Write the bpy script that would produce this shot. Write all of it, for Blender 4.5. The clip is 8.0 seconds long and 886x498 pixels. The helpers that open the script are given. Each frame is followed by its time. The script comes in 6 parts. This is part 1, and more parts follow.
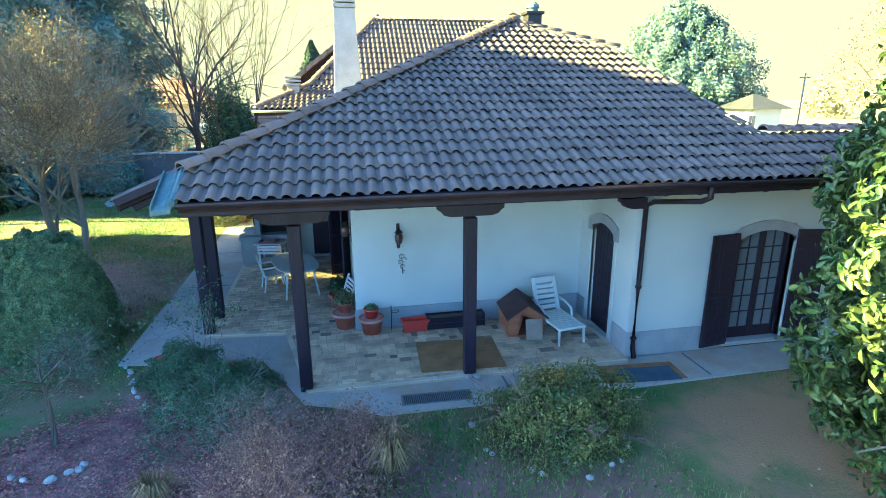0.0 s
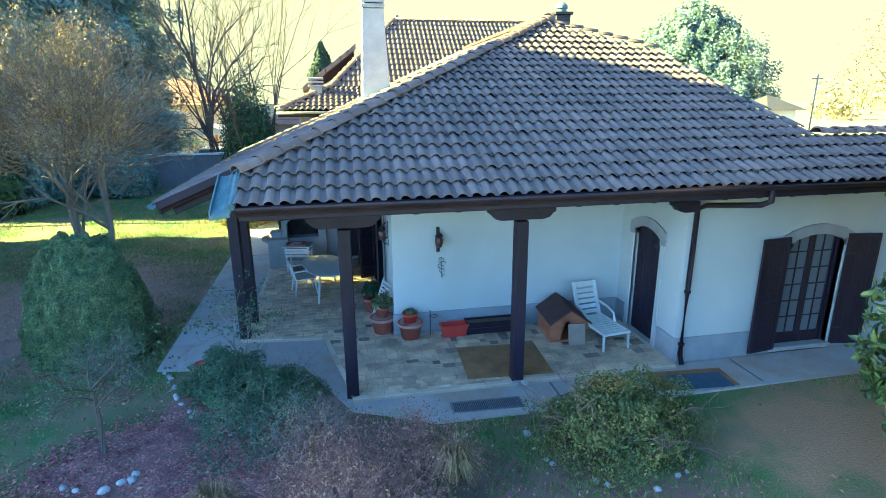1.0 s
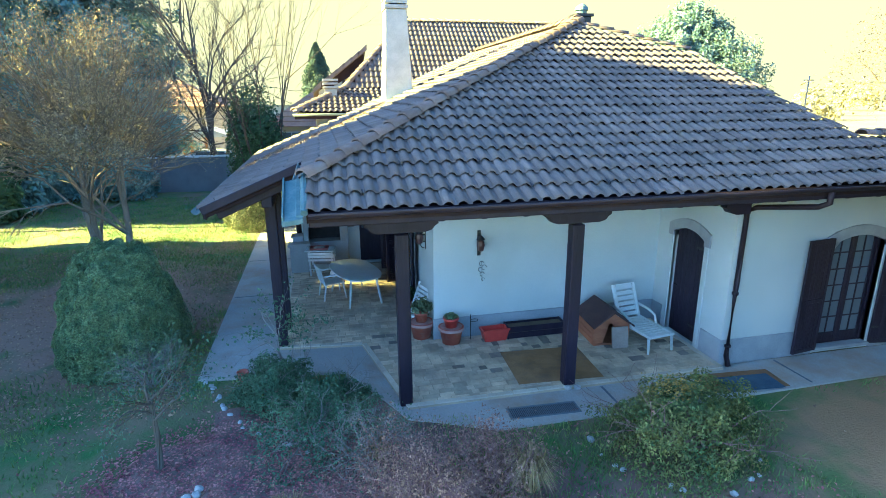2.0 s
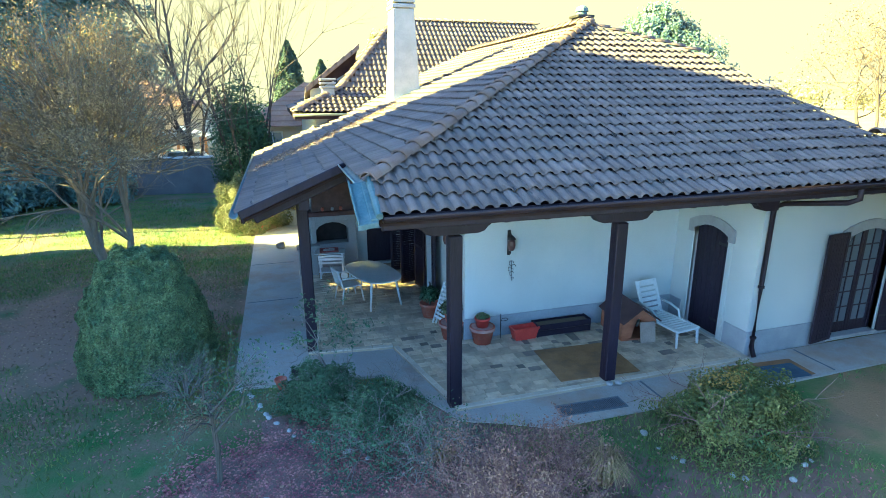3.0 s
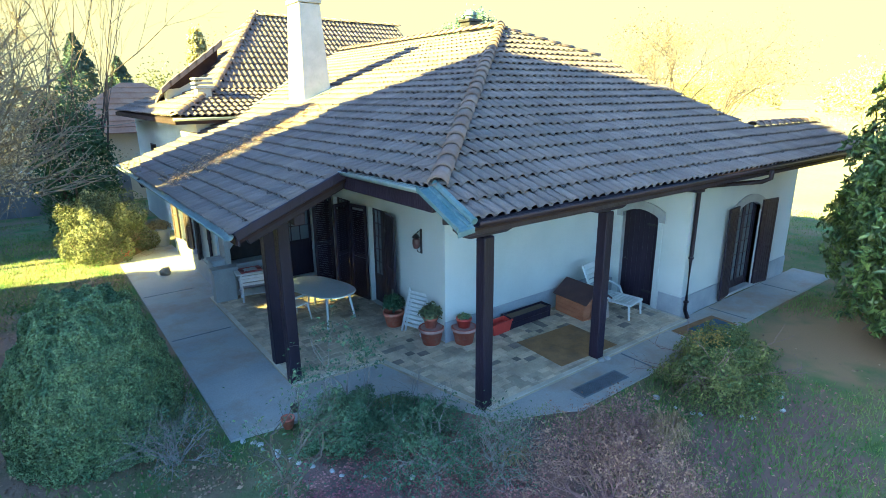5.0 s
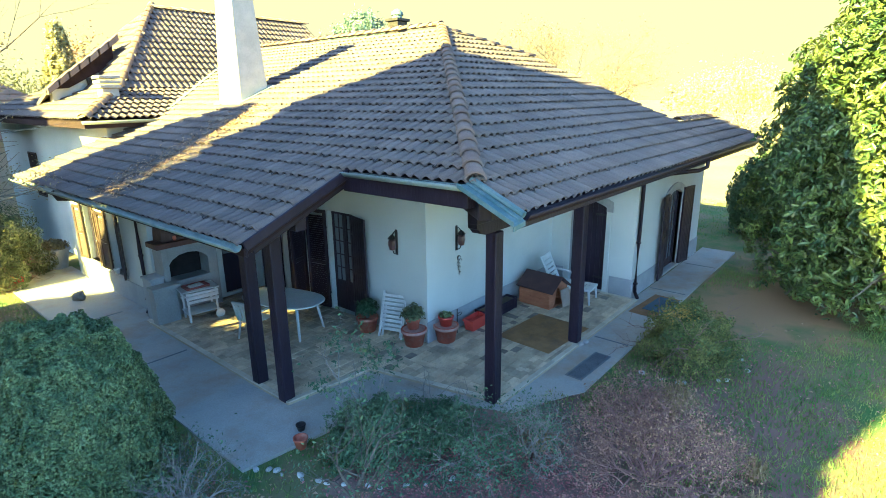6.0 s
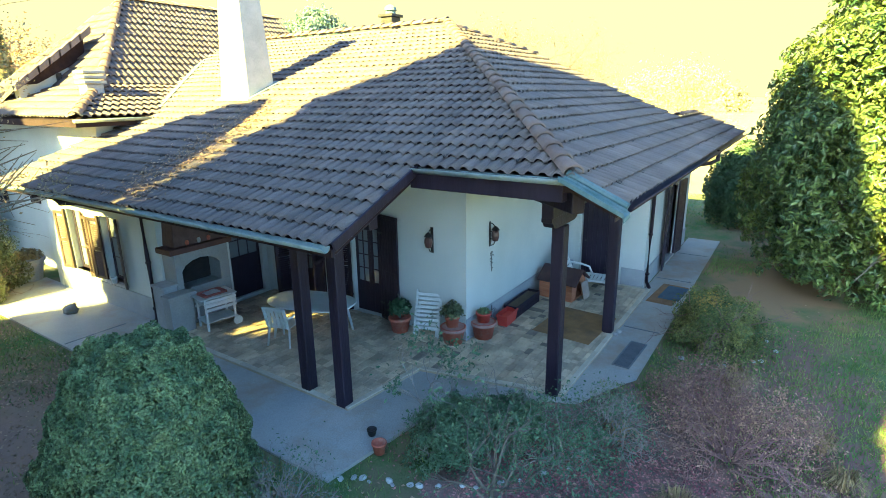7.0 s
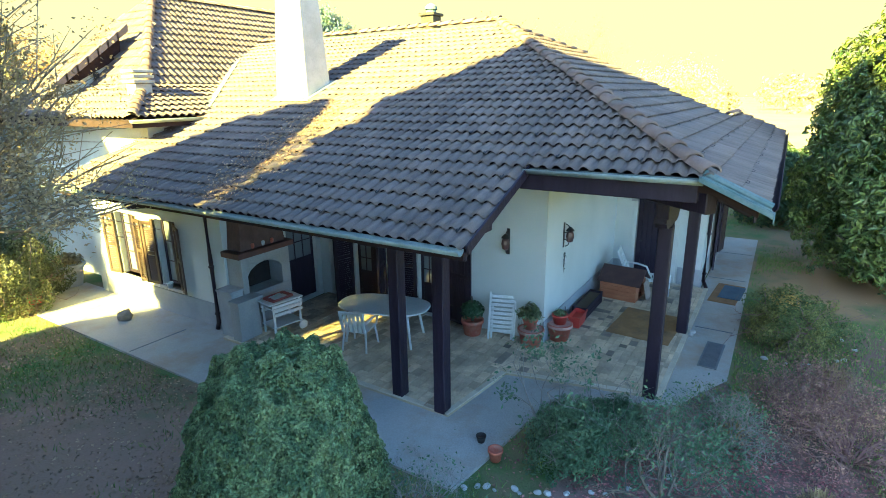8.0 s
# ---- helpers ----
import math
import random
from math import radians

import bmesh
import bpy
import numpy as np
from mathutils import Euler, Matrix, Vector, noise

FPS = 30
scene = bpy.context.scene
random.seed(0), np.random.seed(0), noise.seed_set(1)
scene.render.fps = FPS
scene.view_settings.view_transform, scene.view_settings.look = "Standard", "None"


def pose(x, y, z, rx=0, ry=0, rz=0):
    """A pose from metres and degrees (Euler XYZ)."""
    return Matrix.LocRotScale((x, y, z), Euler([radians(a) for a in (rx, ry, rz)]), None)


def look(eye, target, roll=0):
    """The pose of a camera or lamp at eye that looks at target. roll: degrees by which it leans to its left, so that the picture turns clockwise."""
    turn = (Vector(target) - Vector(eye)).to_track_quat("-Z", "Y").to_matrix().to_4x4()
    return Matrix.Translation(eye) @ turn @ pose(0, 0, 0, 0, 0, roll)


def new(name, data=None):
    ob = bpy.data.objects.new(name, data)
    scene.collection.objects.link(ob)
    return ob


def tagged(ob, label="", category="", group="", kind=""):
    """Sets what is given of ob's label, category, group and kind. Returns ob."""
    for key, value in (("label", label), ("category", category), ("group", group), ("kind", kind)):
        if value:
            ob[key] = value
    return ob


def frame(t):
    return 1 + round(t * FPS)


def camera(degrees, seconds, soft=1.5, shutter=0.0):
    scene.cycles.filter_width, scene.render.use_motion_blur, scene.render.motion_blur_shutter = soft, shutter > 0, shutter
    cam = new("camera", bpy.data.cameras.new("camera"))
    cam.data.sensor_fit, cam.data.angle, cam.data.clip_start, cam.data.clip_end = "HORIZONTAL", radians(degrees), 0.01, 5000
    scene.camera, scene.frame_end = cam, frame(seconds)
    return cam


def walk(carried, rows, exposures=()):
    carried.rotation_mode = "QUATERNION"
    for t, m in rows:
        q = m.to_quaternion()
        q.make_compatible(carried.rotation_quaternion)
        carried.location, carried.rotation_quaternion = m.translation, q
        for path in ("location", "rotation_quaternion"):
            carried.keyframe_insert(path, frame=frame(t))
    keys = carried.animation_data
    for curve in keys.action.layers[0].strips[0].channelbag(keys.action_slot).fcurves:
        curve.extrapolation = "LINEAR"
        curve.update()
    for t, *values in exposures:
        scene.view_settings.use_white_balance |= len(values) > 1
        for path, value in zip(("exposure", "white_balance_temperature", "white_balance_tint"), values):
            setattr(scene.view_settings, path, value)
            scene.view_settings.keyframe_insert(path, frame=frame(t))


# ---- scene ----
cam = camera(78.5, 8.0, soft=0.9)
METRES, EYE, TILT, LEAN, TURN = 12.0, 4.7325, 0.0, 0.0, -10.9
ROWS = [
    (0.0, 0.0, 0.0, 0.0, -0.12, -15.93, 0.41),
    (0.5, -0.0281, 0.0074, -0.0002, 0.05, -15.89, 0.41),
    (1.0, -0.0656, 0.0152, 0.0004, 0.0, -15.8, 0.4),
    (1.5, -0.1056, 0.0219, 0.0012, -0.44, -15.74, 0.4),
    (2.0, -0.1573, 0.0274, 0.0025, -1.62, -15.7, 0.42),
    (3.5, -0.3299, 0.0473, 0.0067, -9.56, -15.94, 0.35),
    (4.0, -0.3954, 0.0676, 0.0064, -14.82, -15.95, 0.35),
    (4.5, -0.4559, 0.0924, 0.0064, -19.99, -15.9, 0.42),
    (6.0, -0.6502, 0.2134, 0.0015, -39.21, -15.78, 0.71),
    (6.5, -0.7069, 0.2642, -0.001, -43.42, -15.83, 0.7),
    (7.0, -0.7623, 0.3226, -0.0016, -45.69, -15.96, 0.7),
    (7.5, -0.8076, 0.3797, -0.0019, -46.67, -15.97, 0.76),
    (8.0, -0.8527, 0.4375, -0.0009, -47.2, -15.97, 0.74),
]
walk(cam, [(t, pose(0, 0, EYE, TILT, LEAN, TURN) @ pose(METRES * x, METRES * y, METRES * z, 90 + pitch, roll, yaw)) for t, x, y, z, yaw, pitch, roll in ROWS],
     exposures=((0.0, 4.1, 4680, -9.0), (3.5, 4.12, 4930, -9.0), (6.0, 4.08, 5240, -10.5), (8.0, 4.15, 5520, -11.0)))

# ---- world, sun, sky ----
SUN_DIR = Vector((-0.90, 0.113, 0.425)).normalized()      # towards the sun
world = bpy.data.worlds.new("sky_world")
scene.world = world
world.use_nodes = True
wn = world.node_tree
wn.nodes.clear()
sky = wn.nodes.new("ShaderNodeTexSky")
sky.sky_type = "NISHITA"
sky.sun_disc = False
sky.sun_elevation = math.asin(SUN_DIR.z)
sky.sun_rotation = math.atan2(SUN_DIR.x, SUN_DIR.y)
sky.air_density, sky.dust_density, sky.ozone_density = 0.55, 0.8, 2.5
bg = wn.nodes.new("ShaderNodeBackground")
bg.inputs["Strength"].default_value = 0.055
wo = wn.nodes.new("ShaderNodeOutputWorld")
wn.links.new(sky.outputs[0], bg.inputs[0])
wn.links.new(bg.outputs[0], wo.inputs[0])
sun_data = bpy.data.lights.new("sun", "SUN")
sun_data.energy, sun_data.angle, sun_data.color = 4.4, radians(0.6), (1.0, 0.69, 0.17)
sun = new("sun", sun_data)
sun.matrix_world = look(SUN_DIR * 60, (0, 0, 0))

# ---- materials ----


def mat(name, a, b, scale=3.0, rough=0.8, bump=0.3, fine=40.0, vary=0.0, metal=0.0, island=0.0, stretch=(1, 1, 1), dirt=None, dirt_scale=0.7, dirt_amount=0.5, trans=0.0, spec=0.5):
    """Two base colours mixed by noise, fine grain and relief, optional dirt and variation from piece to piece."""
    m = bpy.data.materials.new(name)
    m.use_nodes = True
    nt = m.node_tree
    bs = nt.nodes["Principled BSDF"]
    geo = nt.nodes.new("ShaderNodeNewGeometry")
    mp = nt.nodes.new("ShaderNodeMapping")
    mp.inputs["Scale"].default_value = stretch
    nt.links.new(geo.outputs["Position"], mp.inputs["Vector"])

    def nz(s, d=4.0, r=0.6):
        n = nt.nodes.new("ShaderNodeTexNoise")
        n.inputs["Scale"].default_value, n.inputs["Detail"].default_value, n.inputs["Roughness"].default_value = s, d, r
        nt.links.new(mp.outputs[0], n.inputs["Vector"])
        return n.outputs["Fac"]

    def ramp(src, lo, hi):
        r = nt.nodes.new("ShaderNodeMapRange")
        r.inputs["From Min"].default_value, r.inputs["From Max"].default_value = lo, hi
        nt.links.new(src, r.inputs["Value"])
        return r.outputs[0]

    def mix(f, c1, c2, mode="MIX"):
        x = nt.nodes.new("ShaderNodeMix")
        x.data_type, x.blend_type = "RGBA", mode
        for sock, val in ((x.inputs[0], f), (x.inputs[6], c1), (x.inputs[7], c2)):
            if isinstance(val, (int, float)):
                sock.default_value = val
            elif isinstance(val, tuple):
                sock.default_value = (*val, 1)
            else:
                nt.links.new(val, sock)
        return x.outputs[2]

    big, small = nz(scale), nz(fine, 3.0)
    col = mix(ramp(big, 0.35, 0.65), tuple(a), tuple(b))
    col = mix(ramp(small, 0.2, 0.8), col, mix(1.0, col, (0.72, 0.72, 0.72), "MULTIPLY"))
    if dirt:
        col = mix(ramp(nz(dirt_scale, 6.0, 0.7), 0.62 - 0.25 * dirt_amount, 0.75), col, tuple(dirt))
    if vary:
        oi = nt.nodes.new("ShaderNodeObjectInfo")
        v = nt.nodes.new("ShaderNodeMapRange")
        v.inputs["To Min"].default_value, v.inputs["To Max"].default_value = 1 - vary, 1 + vary
        nt.links.new(oi.outputs["Random"], v.inputs["Value"])
        hs = nt.nodes.new("ShaderNodeHueSaturation")
        nt.links.new(v.outputs[0], hs.inputs["Value"])
        nt.links.new(col, hs.inputs["Color"])
        col = hs.outputs[0]
    if island:
        v = nt.nodes.new("ShaderNodeMapRange")
        v.inputs["To Min"].default_value, v.inputs["To Max"].default_value = 1 - island, 1 + island
        nt.links.new(geo.outputs["Random Per Island"], v.inputs["Value"])
        hs = nt.nodes.new("ShaderNodeHueSaturation")
        nt.links.new(v.outputs[0], hs.inputs["Value"])
        nt.links.new(col, hs.inputs["Color"])
        col = hs.outputs[0]
    nt.links.new(col, bs.inputs["Base Color"])
    bs.inputs["Roughness"].default_value, bs.inputs["Metallic"].default_value = rough, metal
    bs.inputs["Specular IOR Level"].default_value = spec
    if bump:
        bp = nt.nodes.new("ShaderNodeBump")
        bp.inputs["Strength"].default_value, bp.inputs["Distance"].default_value = bump, 0.02
        nt.links.new(small, bp.inputs["Height"])
        nt.links.new(bp.outputs[0], bs.inputs["Normal"])
    if trans:
        tr = nt.nodes.new("ShaderNodeBsdfTranslucent")
        nt.links.new(col, tr.inputs["Color"])
        ms = nt.nodes.new("ShaderNodeMixShader")
        ms.inputs[0].default_value = trans
        nt.links.new(bs.outputs[0], ms.inputs[1])
        nt.links.new(tr.outputs[0], ms.inputs[2])
        nt.links.new(ms.outputs[0], nt.nodes["Material Output"].inputs["Surface"])
    return m


def glow(name, col, strength):
    m = bpy.data.materials.new(name)
    m.use_nodes = True
    bs = m.node_tree.nodes["Principled BSDF"]
    bs.inputs["Base Color"].default_value = (0, 0, 0, 1)
    bs.inputs["Emission Color"].default_value = (*col, 1)
    bs.inputs["Emission Strength"].default_value = strength
    bs.inputs["Specular IOR Level"].default_value, bs.inputs["Roughness"].default_value = 0.0, 1.0
    return m


PLASTER = mat("plaster", (0.58, 0.61, 0.58), (0.67, 0.69, 0.65), 0.6, 0.9, 0.25, 60, dirt=(0.49, 0.51, 0.47), dirt_scale=0.5, dirt_amount=0.3)
PLINTH = mat("grey_plinth", (0.34, 0.36, 0.38), (0.44, 0.45, 0.46), 1.5, 0.9, 0.5, 50, dirt=(0.26, 0.28, 0.29))
STONE = mat("grey_stone", (0.36, 0.36, 0.36), (0.46, 0.46, 0.45), 3.0, 0.85, 0.4, 60, dirt=(0.28, 0.28, 0.29))
TILE = mat("brown_concrete_tile", (0.165, 0.135, 0.125), (0.215, 0.172, 0.155), 1.1, 0.92, 0.5, 70, vary=0.14, dirt=(0.13, 0.115, 0.105), dirt_scale=1.6)
TILE_J = mat("brown_concrete_tile_field", (0.165, 0.135, 0.125), (0.215, 0.172, 0.155), 1.1, 0.92, 0.5, 70, island=0.14, dirt=(0.13, 0.115, 0.105), dirt_scale=1.6)
CAP = mat("ridge_tile", (0.17, 0.12, 0.10), (0.24, 0.17, 0.14), 2.0, 0.8, 0.5, 60, vary=0.2, dirt=(0.19, 0.17, 0.15), dirt_scale=2.5)
WOOD = mat("dark_stained_wood", (0.015, 0.010, 0.021), (0.027, 0.018, 0.035), 4.0, 0.55, 0.4, 30, stretch=(1, 1, 0.2), spec=0.35)
SOFFIT = mat("dark_soffit_boards", (0.026, 0.016, 0.019), (0.042, 0.026, 0.028), 3.0, 0.85, 0.4, 30, spec=0.2)
BROWN_METAL = mat("brown_painted_metal", (0.024, 0.017, 0.024), (0.036, 0.024, 0.032), 3.0, 0.5, 0.1, 40, spec=0.25)
GREY_METAL = mat("pale_weathered_metal", (0.18, 0.23, 0.23), (0.26, 0.31, 0.30), 4.0, 0.55, 0.15, 40, metal=0.0, dirt=(0.25, 0.28, 0.27), dirt_scale=3.0)
CONCRETE = mat("worn_concrete", (0.38, 0.39, 0.38), (0.48, 0.46, 0.42), 0.6, 0.9, 0.5, 45, dirt=(0.31, 0.23, 0.15), dirt_scale=0.7, dirt_amount=0.6)
PAVE = mat("beige_paving_stone", (0.58, 0.46, 0.31), (0.73, 0.62, 0.44), 2.5, 0.75, 0.35, 50, vary=0.24, dirt=(0.29, 0.24, 0.19), dirt_scale=1.7, dirt_amount=0.75)
PAVE_J = mat("beige_paving_field", (0.58, 0.46, 0.31), (0.73, 0.62, 0.44), 2.5, 0.75, 0.35, 50, island=0.24, dirt=(0.29, 0.24, 0.19), dirt_scale=1.7, dirt_amount=0.75)
MORTAR = mat("mortar", (0.44, 0.37, 0.26), (0.52, 0.44, 0.31), 3.0, 0.95, 0.4, 60)
TERRACOTTA = mat("terracotta", (0.40, 0.10, 0.06), (0.50, 0.15, 0.09), 4.0, 0.8, 0.2, 50, dirt=(0.40, 0.24, 0.18), dirt_scale=5)
RED_PLASTIC = mat("red_plastic", (0.50, 0.05, 0.04), (0.56, 0.07, 0.05), 4.0, 0.45, 0.05, 40)
WHITE_PLASTIC = mat("white_plastic", (0.72, 0.74, 0.72), (0.78, 0.79, 0.77), 3.0, 0.45, 0.05, 40, dirt=(0.58, 0.60, 0.57), dirt_scale=4)
IRON = mat("black_iron", (0.015, 0.014, 0.016), (0.03, 0.026, 0.026), 6.0, 0.5, 0.3, 60)
BARK = mat("bark", (0.10, 0.085, 0.07), (0.17, 0.15, 0.12), 6.0, 0.95, 0.8, 30, stretch=(1, 1, 0.3))
TWIG = mat("grey_twig", (0.22, 0.20, 0.18), (0.34, 0.305, 0.27), 5.0, 0.9, 0.2, 40)
BARE = mat("brown_bare_twig", (0.07, 0.055, 0.047), (0.115, 0.088, 0.07), 3.0, 0.9, 0.2, 30)
PLUM_TWIG = mat("purple_twig", (0.20, 0.115, 0.12), (0.31, 0.19, 0.165), 2.0, 0.9, 0.2, 40)
GLASS = bpy.data.materials.new("window_glass")
GLASS.use_nodes = True
_g = GLASS.node_tree.nodes["Principled BSDF"]
_g.inputs["Base Color"].default_value = (0.16, 0.18, 0.20, 1)
_g.inputs["Roughness"].default_value = 0.06
_g.inputs["Specular IOR Level"].default_value = 0.9


def leafmat(name, a, b, rough=0.55, trans=0.25, island=0.3, scale=1.2):
    return mat(name, a, b, scale, rough, 0.0, 20, island=island, trans=trans)


LEAF_BOX = leafmat("hedge_leaf", (0.14, 0.22, 0.10), (0.33, 0.40, 0.175), 0.5, 0.2, 0.5, 5.0)
LEAF_MAG = leafmat("magnolia_leaf", (0.055, 0.115, 0.042), (0.20, 0.25, 0.06), 0.3, 0.27, 0.5, 3.0)
LEAF_OLIVE = leafmat("grey_olive_leaf", (0.29, 0.235, 0.135), (0.47, 0.375, 0.215), 0.7)
LEAF_CEDAR = leafmat("cedar_needle", (0.17, 0.29, 0.28), (0.27, 0.40, 0.36), 0.7, 0.3)
LEAF_YEL = leafmat("yellow_green_leaf", (0.095, 0.125, 0.055), (0.235, 0.24, 0.11), 0.6, 0.2, 0.45, 3.0)
LEAF_ROSE = leafmat("dusty_green_leaf", (0.085, 0.165, 0.085), (0.17, 0.25, 0.13), 0.6)
LEAF_THUJA = leafmat("thuja_leaf", (0.05, 0.10, 0.045), (0.085, 0.145, 0.06), 0.7, 0.15)
LEAF_SPIREA = leafmat("spirea_leaf", (0.075, 0.13, 0.04), (0.27, 0.26, 0.07), 0.6, 0.2, 0.5, 2.2)
LEAF_CYP = leafmat("cypress_needle", (0.04, 0.075, 0.055), (0.07, 0.115, 0.08), 0.8, 0.1)
LITTER = leafmat("fallen_leaf", (0.30, 0.10, 0.12), (0.48, 0.24, 0.20), 0.8, 0.1, 0.5, 3.0)
GRASS_B = leafmat("grass_blade", (0.10, 0.21, 0.045), (0.26, 0.30, 0.08), 0.7, 0.2, 0.35)
PEBBLE = mat("white_pebble", (0.40, 0.40, 0.39), (0.55, 0.54, 0.52), 5, 0.8, 0.3, 60, vary=0.2)

# ---- mesh helpers ----


def mesh_of(name, V, F, m, smooth=False):
    me = bpy.data.meshes.new(name)
    me.from_pydata([tuple(v) for v in V], [], F)
    me.materials.append(m)
    if smooth:
        me.polygons.foreach_set("use_smooth", [True] * len(me.polygons))
    me.update()
    return me


def put(name, me, parent=None, label=""):
    ob = new(name, me)
    ob.parent = parent
    if label:
        ob["label"] = label
    return ob


def part(name, bm, m, parent=None, label="", smooth=False):
    """Link a bmesh as one mesh object under a thing or a part."""
    me = bpy.data.meshes.new(name)
    bmesh.ops.recalc_face_normals(bm, faces=bm.faces)
    bm.to_mesh(me)
    bm.free()
    me.materials.append(m)
    if smooth:
        me.polygons.foreach_set("use_smooth", [True] * len(me.polygons))
    return put(name, me, parent, label)


def bm_box(bm, lo, hi, bevel=0.0, m=None):
    r = bmesh.ops.create_cube(bm, size=1.0)
    c = [(lo[i] + hi[i]) / 2 for i in range(3)]
    s = [abs(hi[i] - lo[i]) for i in range(3)]
    for v in r["verts"]:
        v.co = Vector((v.co.x * s[0] + c[0], v.co.y * s[1] + c[1], v.co.z * s[2] + c[2]))
    if bevel:
        es = list({e for v in r["verts"] for e in v.link_edges})
        g = bmesh.ops.bevel(bm, geom=es, offset=min(bevel, min(s) * 0.4), segments=1, affect="EDGES")
        vs = list({v for f in g["faces"] for v in f.verts} | {v for v in r["verts"] if v.is_valid})
    else:
        vs = r["verts"]
    if m is not None:
        bmesh.ops.transform(bm, matrix=m, verts=vs)
    return bm


def boxes(name, items, m, parent=None, bevel=0.008, label="", xf=None):
    bm = bmesh.new()
    for lo, hi in items:
        bm_box(bm, lo, hi, bevel, xf)
    return part(name, bm, m, parent, label)


def box(name, lo, hi, m, parent=None, bevel=0.008, label="", xf=None):
    return boxes(name, [(lo, hi)], m, parent, bevel, label, xf)


def bm_tube(bm, pts, radii, n=8, closed=True):
    """A tube of given radii along points."""
    pts = [Vector(p) for p in pts]
    if not isinstance(radii, (list, tuple)):
        radii = [radii] * len(pts)
    rings = []
    for i, p in enumerate(pts):
        d = (pts[min(i + 1, len(pts) - 1)] - pts[max(i - 1, 0)]).normalized()
        a = d.cross(Vector((0, 0, 1)))
        a = a.normalized() if a.length > 1e-3 else Vector((1, 0, 0))
        b = d.cross(a)
        rings.append([bm.verts.new(p + radii[i] * (math.cos(t) * a + math.sin(t) * b)) for t in (2 * math.pi * k / n for k in range(n))])
    for r0, r1 in zip(rings, rings[1:]):
        for k in range(n):
            bm.faces.new((r0[k], r0[(k + 1) % n], r1[(k + 1) % n], r1[k]))
    if closed:
        bm.faces.new(rings[0])
        bm.faces.new(rings[-1])
    return bm


def tube(name, pts, radii, m, parent=None, n=8, label=""):
    return part(name, bm_tube(bmesh.new(), pts, radii, n), m, parent, label, True)


def bm_lathe(bm, prof, c=(0, 0, 0), n=18):
    rings = []
    for r, z in prof:
        rings.append([bm.verts.new((c[0] + r * math.cos(2 * math.pi * k / n), c[1] + r * math.sin(2 * math.pi * k / n), c[2] + z)) for k in range(n)])
    for r0, r1 in zip(rings, rings[1:]):
        for k in range(n):
            bm.faces.new((r0[k], r0[(k + 1) % n], r1[(k + 1) % n], r1[k]))
    bm.faces.new(rings[0])
    bm.faces.new(rings[-1])
    return bm


def prism(name, poly, z0, z1, m, parent=None, label=""):
    """An upright prism over a plan polygon; z0, z1 numbers or functions of x, y."""
    f0 = z0 if callable(z0) else (lambda x, y: z0)
    f1 = z1 if callable(z1) else (lambda x, y: z1)
    n = len(poly)
    V = [(x, y, f0(x, y)) for x, y in poly] + [(x, y, f1(x, y)) for x, y in poly]
    F = [tuple(range(n - 1, -1, -1)), tuple(range(n, 2 * n))] + [(i, (i + 1) % n, n + (i + 1) % n, n + i) for i in range(n)]
    bm = bmesh.new()
    vs = [bm.verts.new(v) for v in V]
    for f in F:
        bm.faces.new([vs[i] for i in f])
    return part(name, bm, m, parent, label)


def extrude_xz(name, outline, y0, y1, m, parent=None, xf=None, label=""):
    """An outline in x, z extruded from y0 to y1."""
    bm = bmesh.new()
    n = len(outline)
    a = [bm.verts.new((x, y0, z)) for x, z in outline]
    b = [bm.verts.new((x, y1, z)) for x, z in outline]
    bm.faces.new(a)
    bm.faces.new(list(reversed(b)))
    for i in range(n):
        bm.faces.new((a[i], b[i], b[(i + 1) % n], a[(i + 1) % n]))
    if xf is not None:
        bmesh.ops.transform(bm, matrix=xf, verts=bm.verts)
    return part(name, bm, m, parent, label)


def thing(name, label, category, at=(0, 0, 0), rz=0, group="", kind=""):
    e = new(name)
    e.matrix_world = pose(*at, 0, 0, rz)
    return tagged(e, label, category, group, kind)


def structure(ob, label, category):
    return tagged(ob, label, category, kind="structure")


# ---- ground ----
GROUND = mat("winter_lawn", (0.075, 0.165, 0.040), (0.22, 0.20, 0.09), 0.9, 0.95, 0.8, 25, dirt=(0.20, 0.125, 0.10), dirt_scale=0.45, dirt_amount=0.8)
SOIL = mat("bare_soil", (0.12, 0.095, 0.06), (0.17, 0.125, 0.08), 0.8, 0.95, 0.8, 30, dirt=(0.075, 0.10, 0.045), dirt_scale=0.6, dirt_amount=0.4)


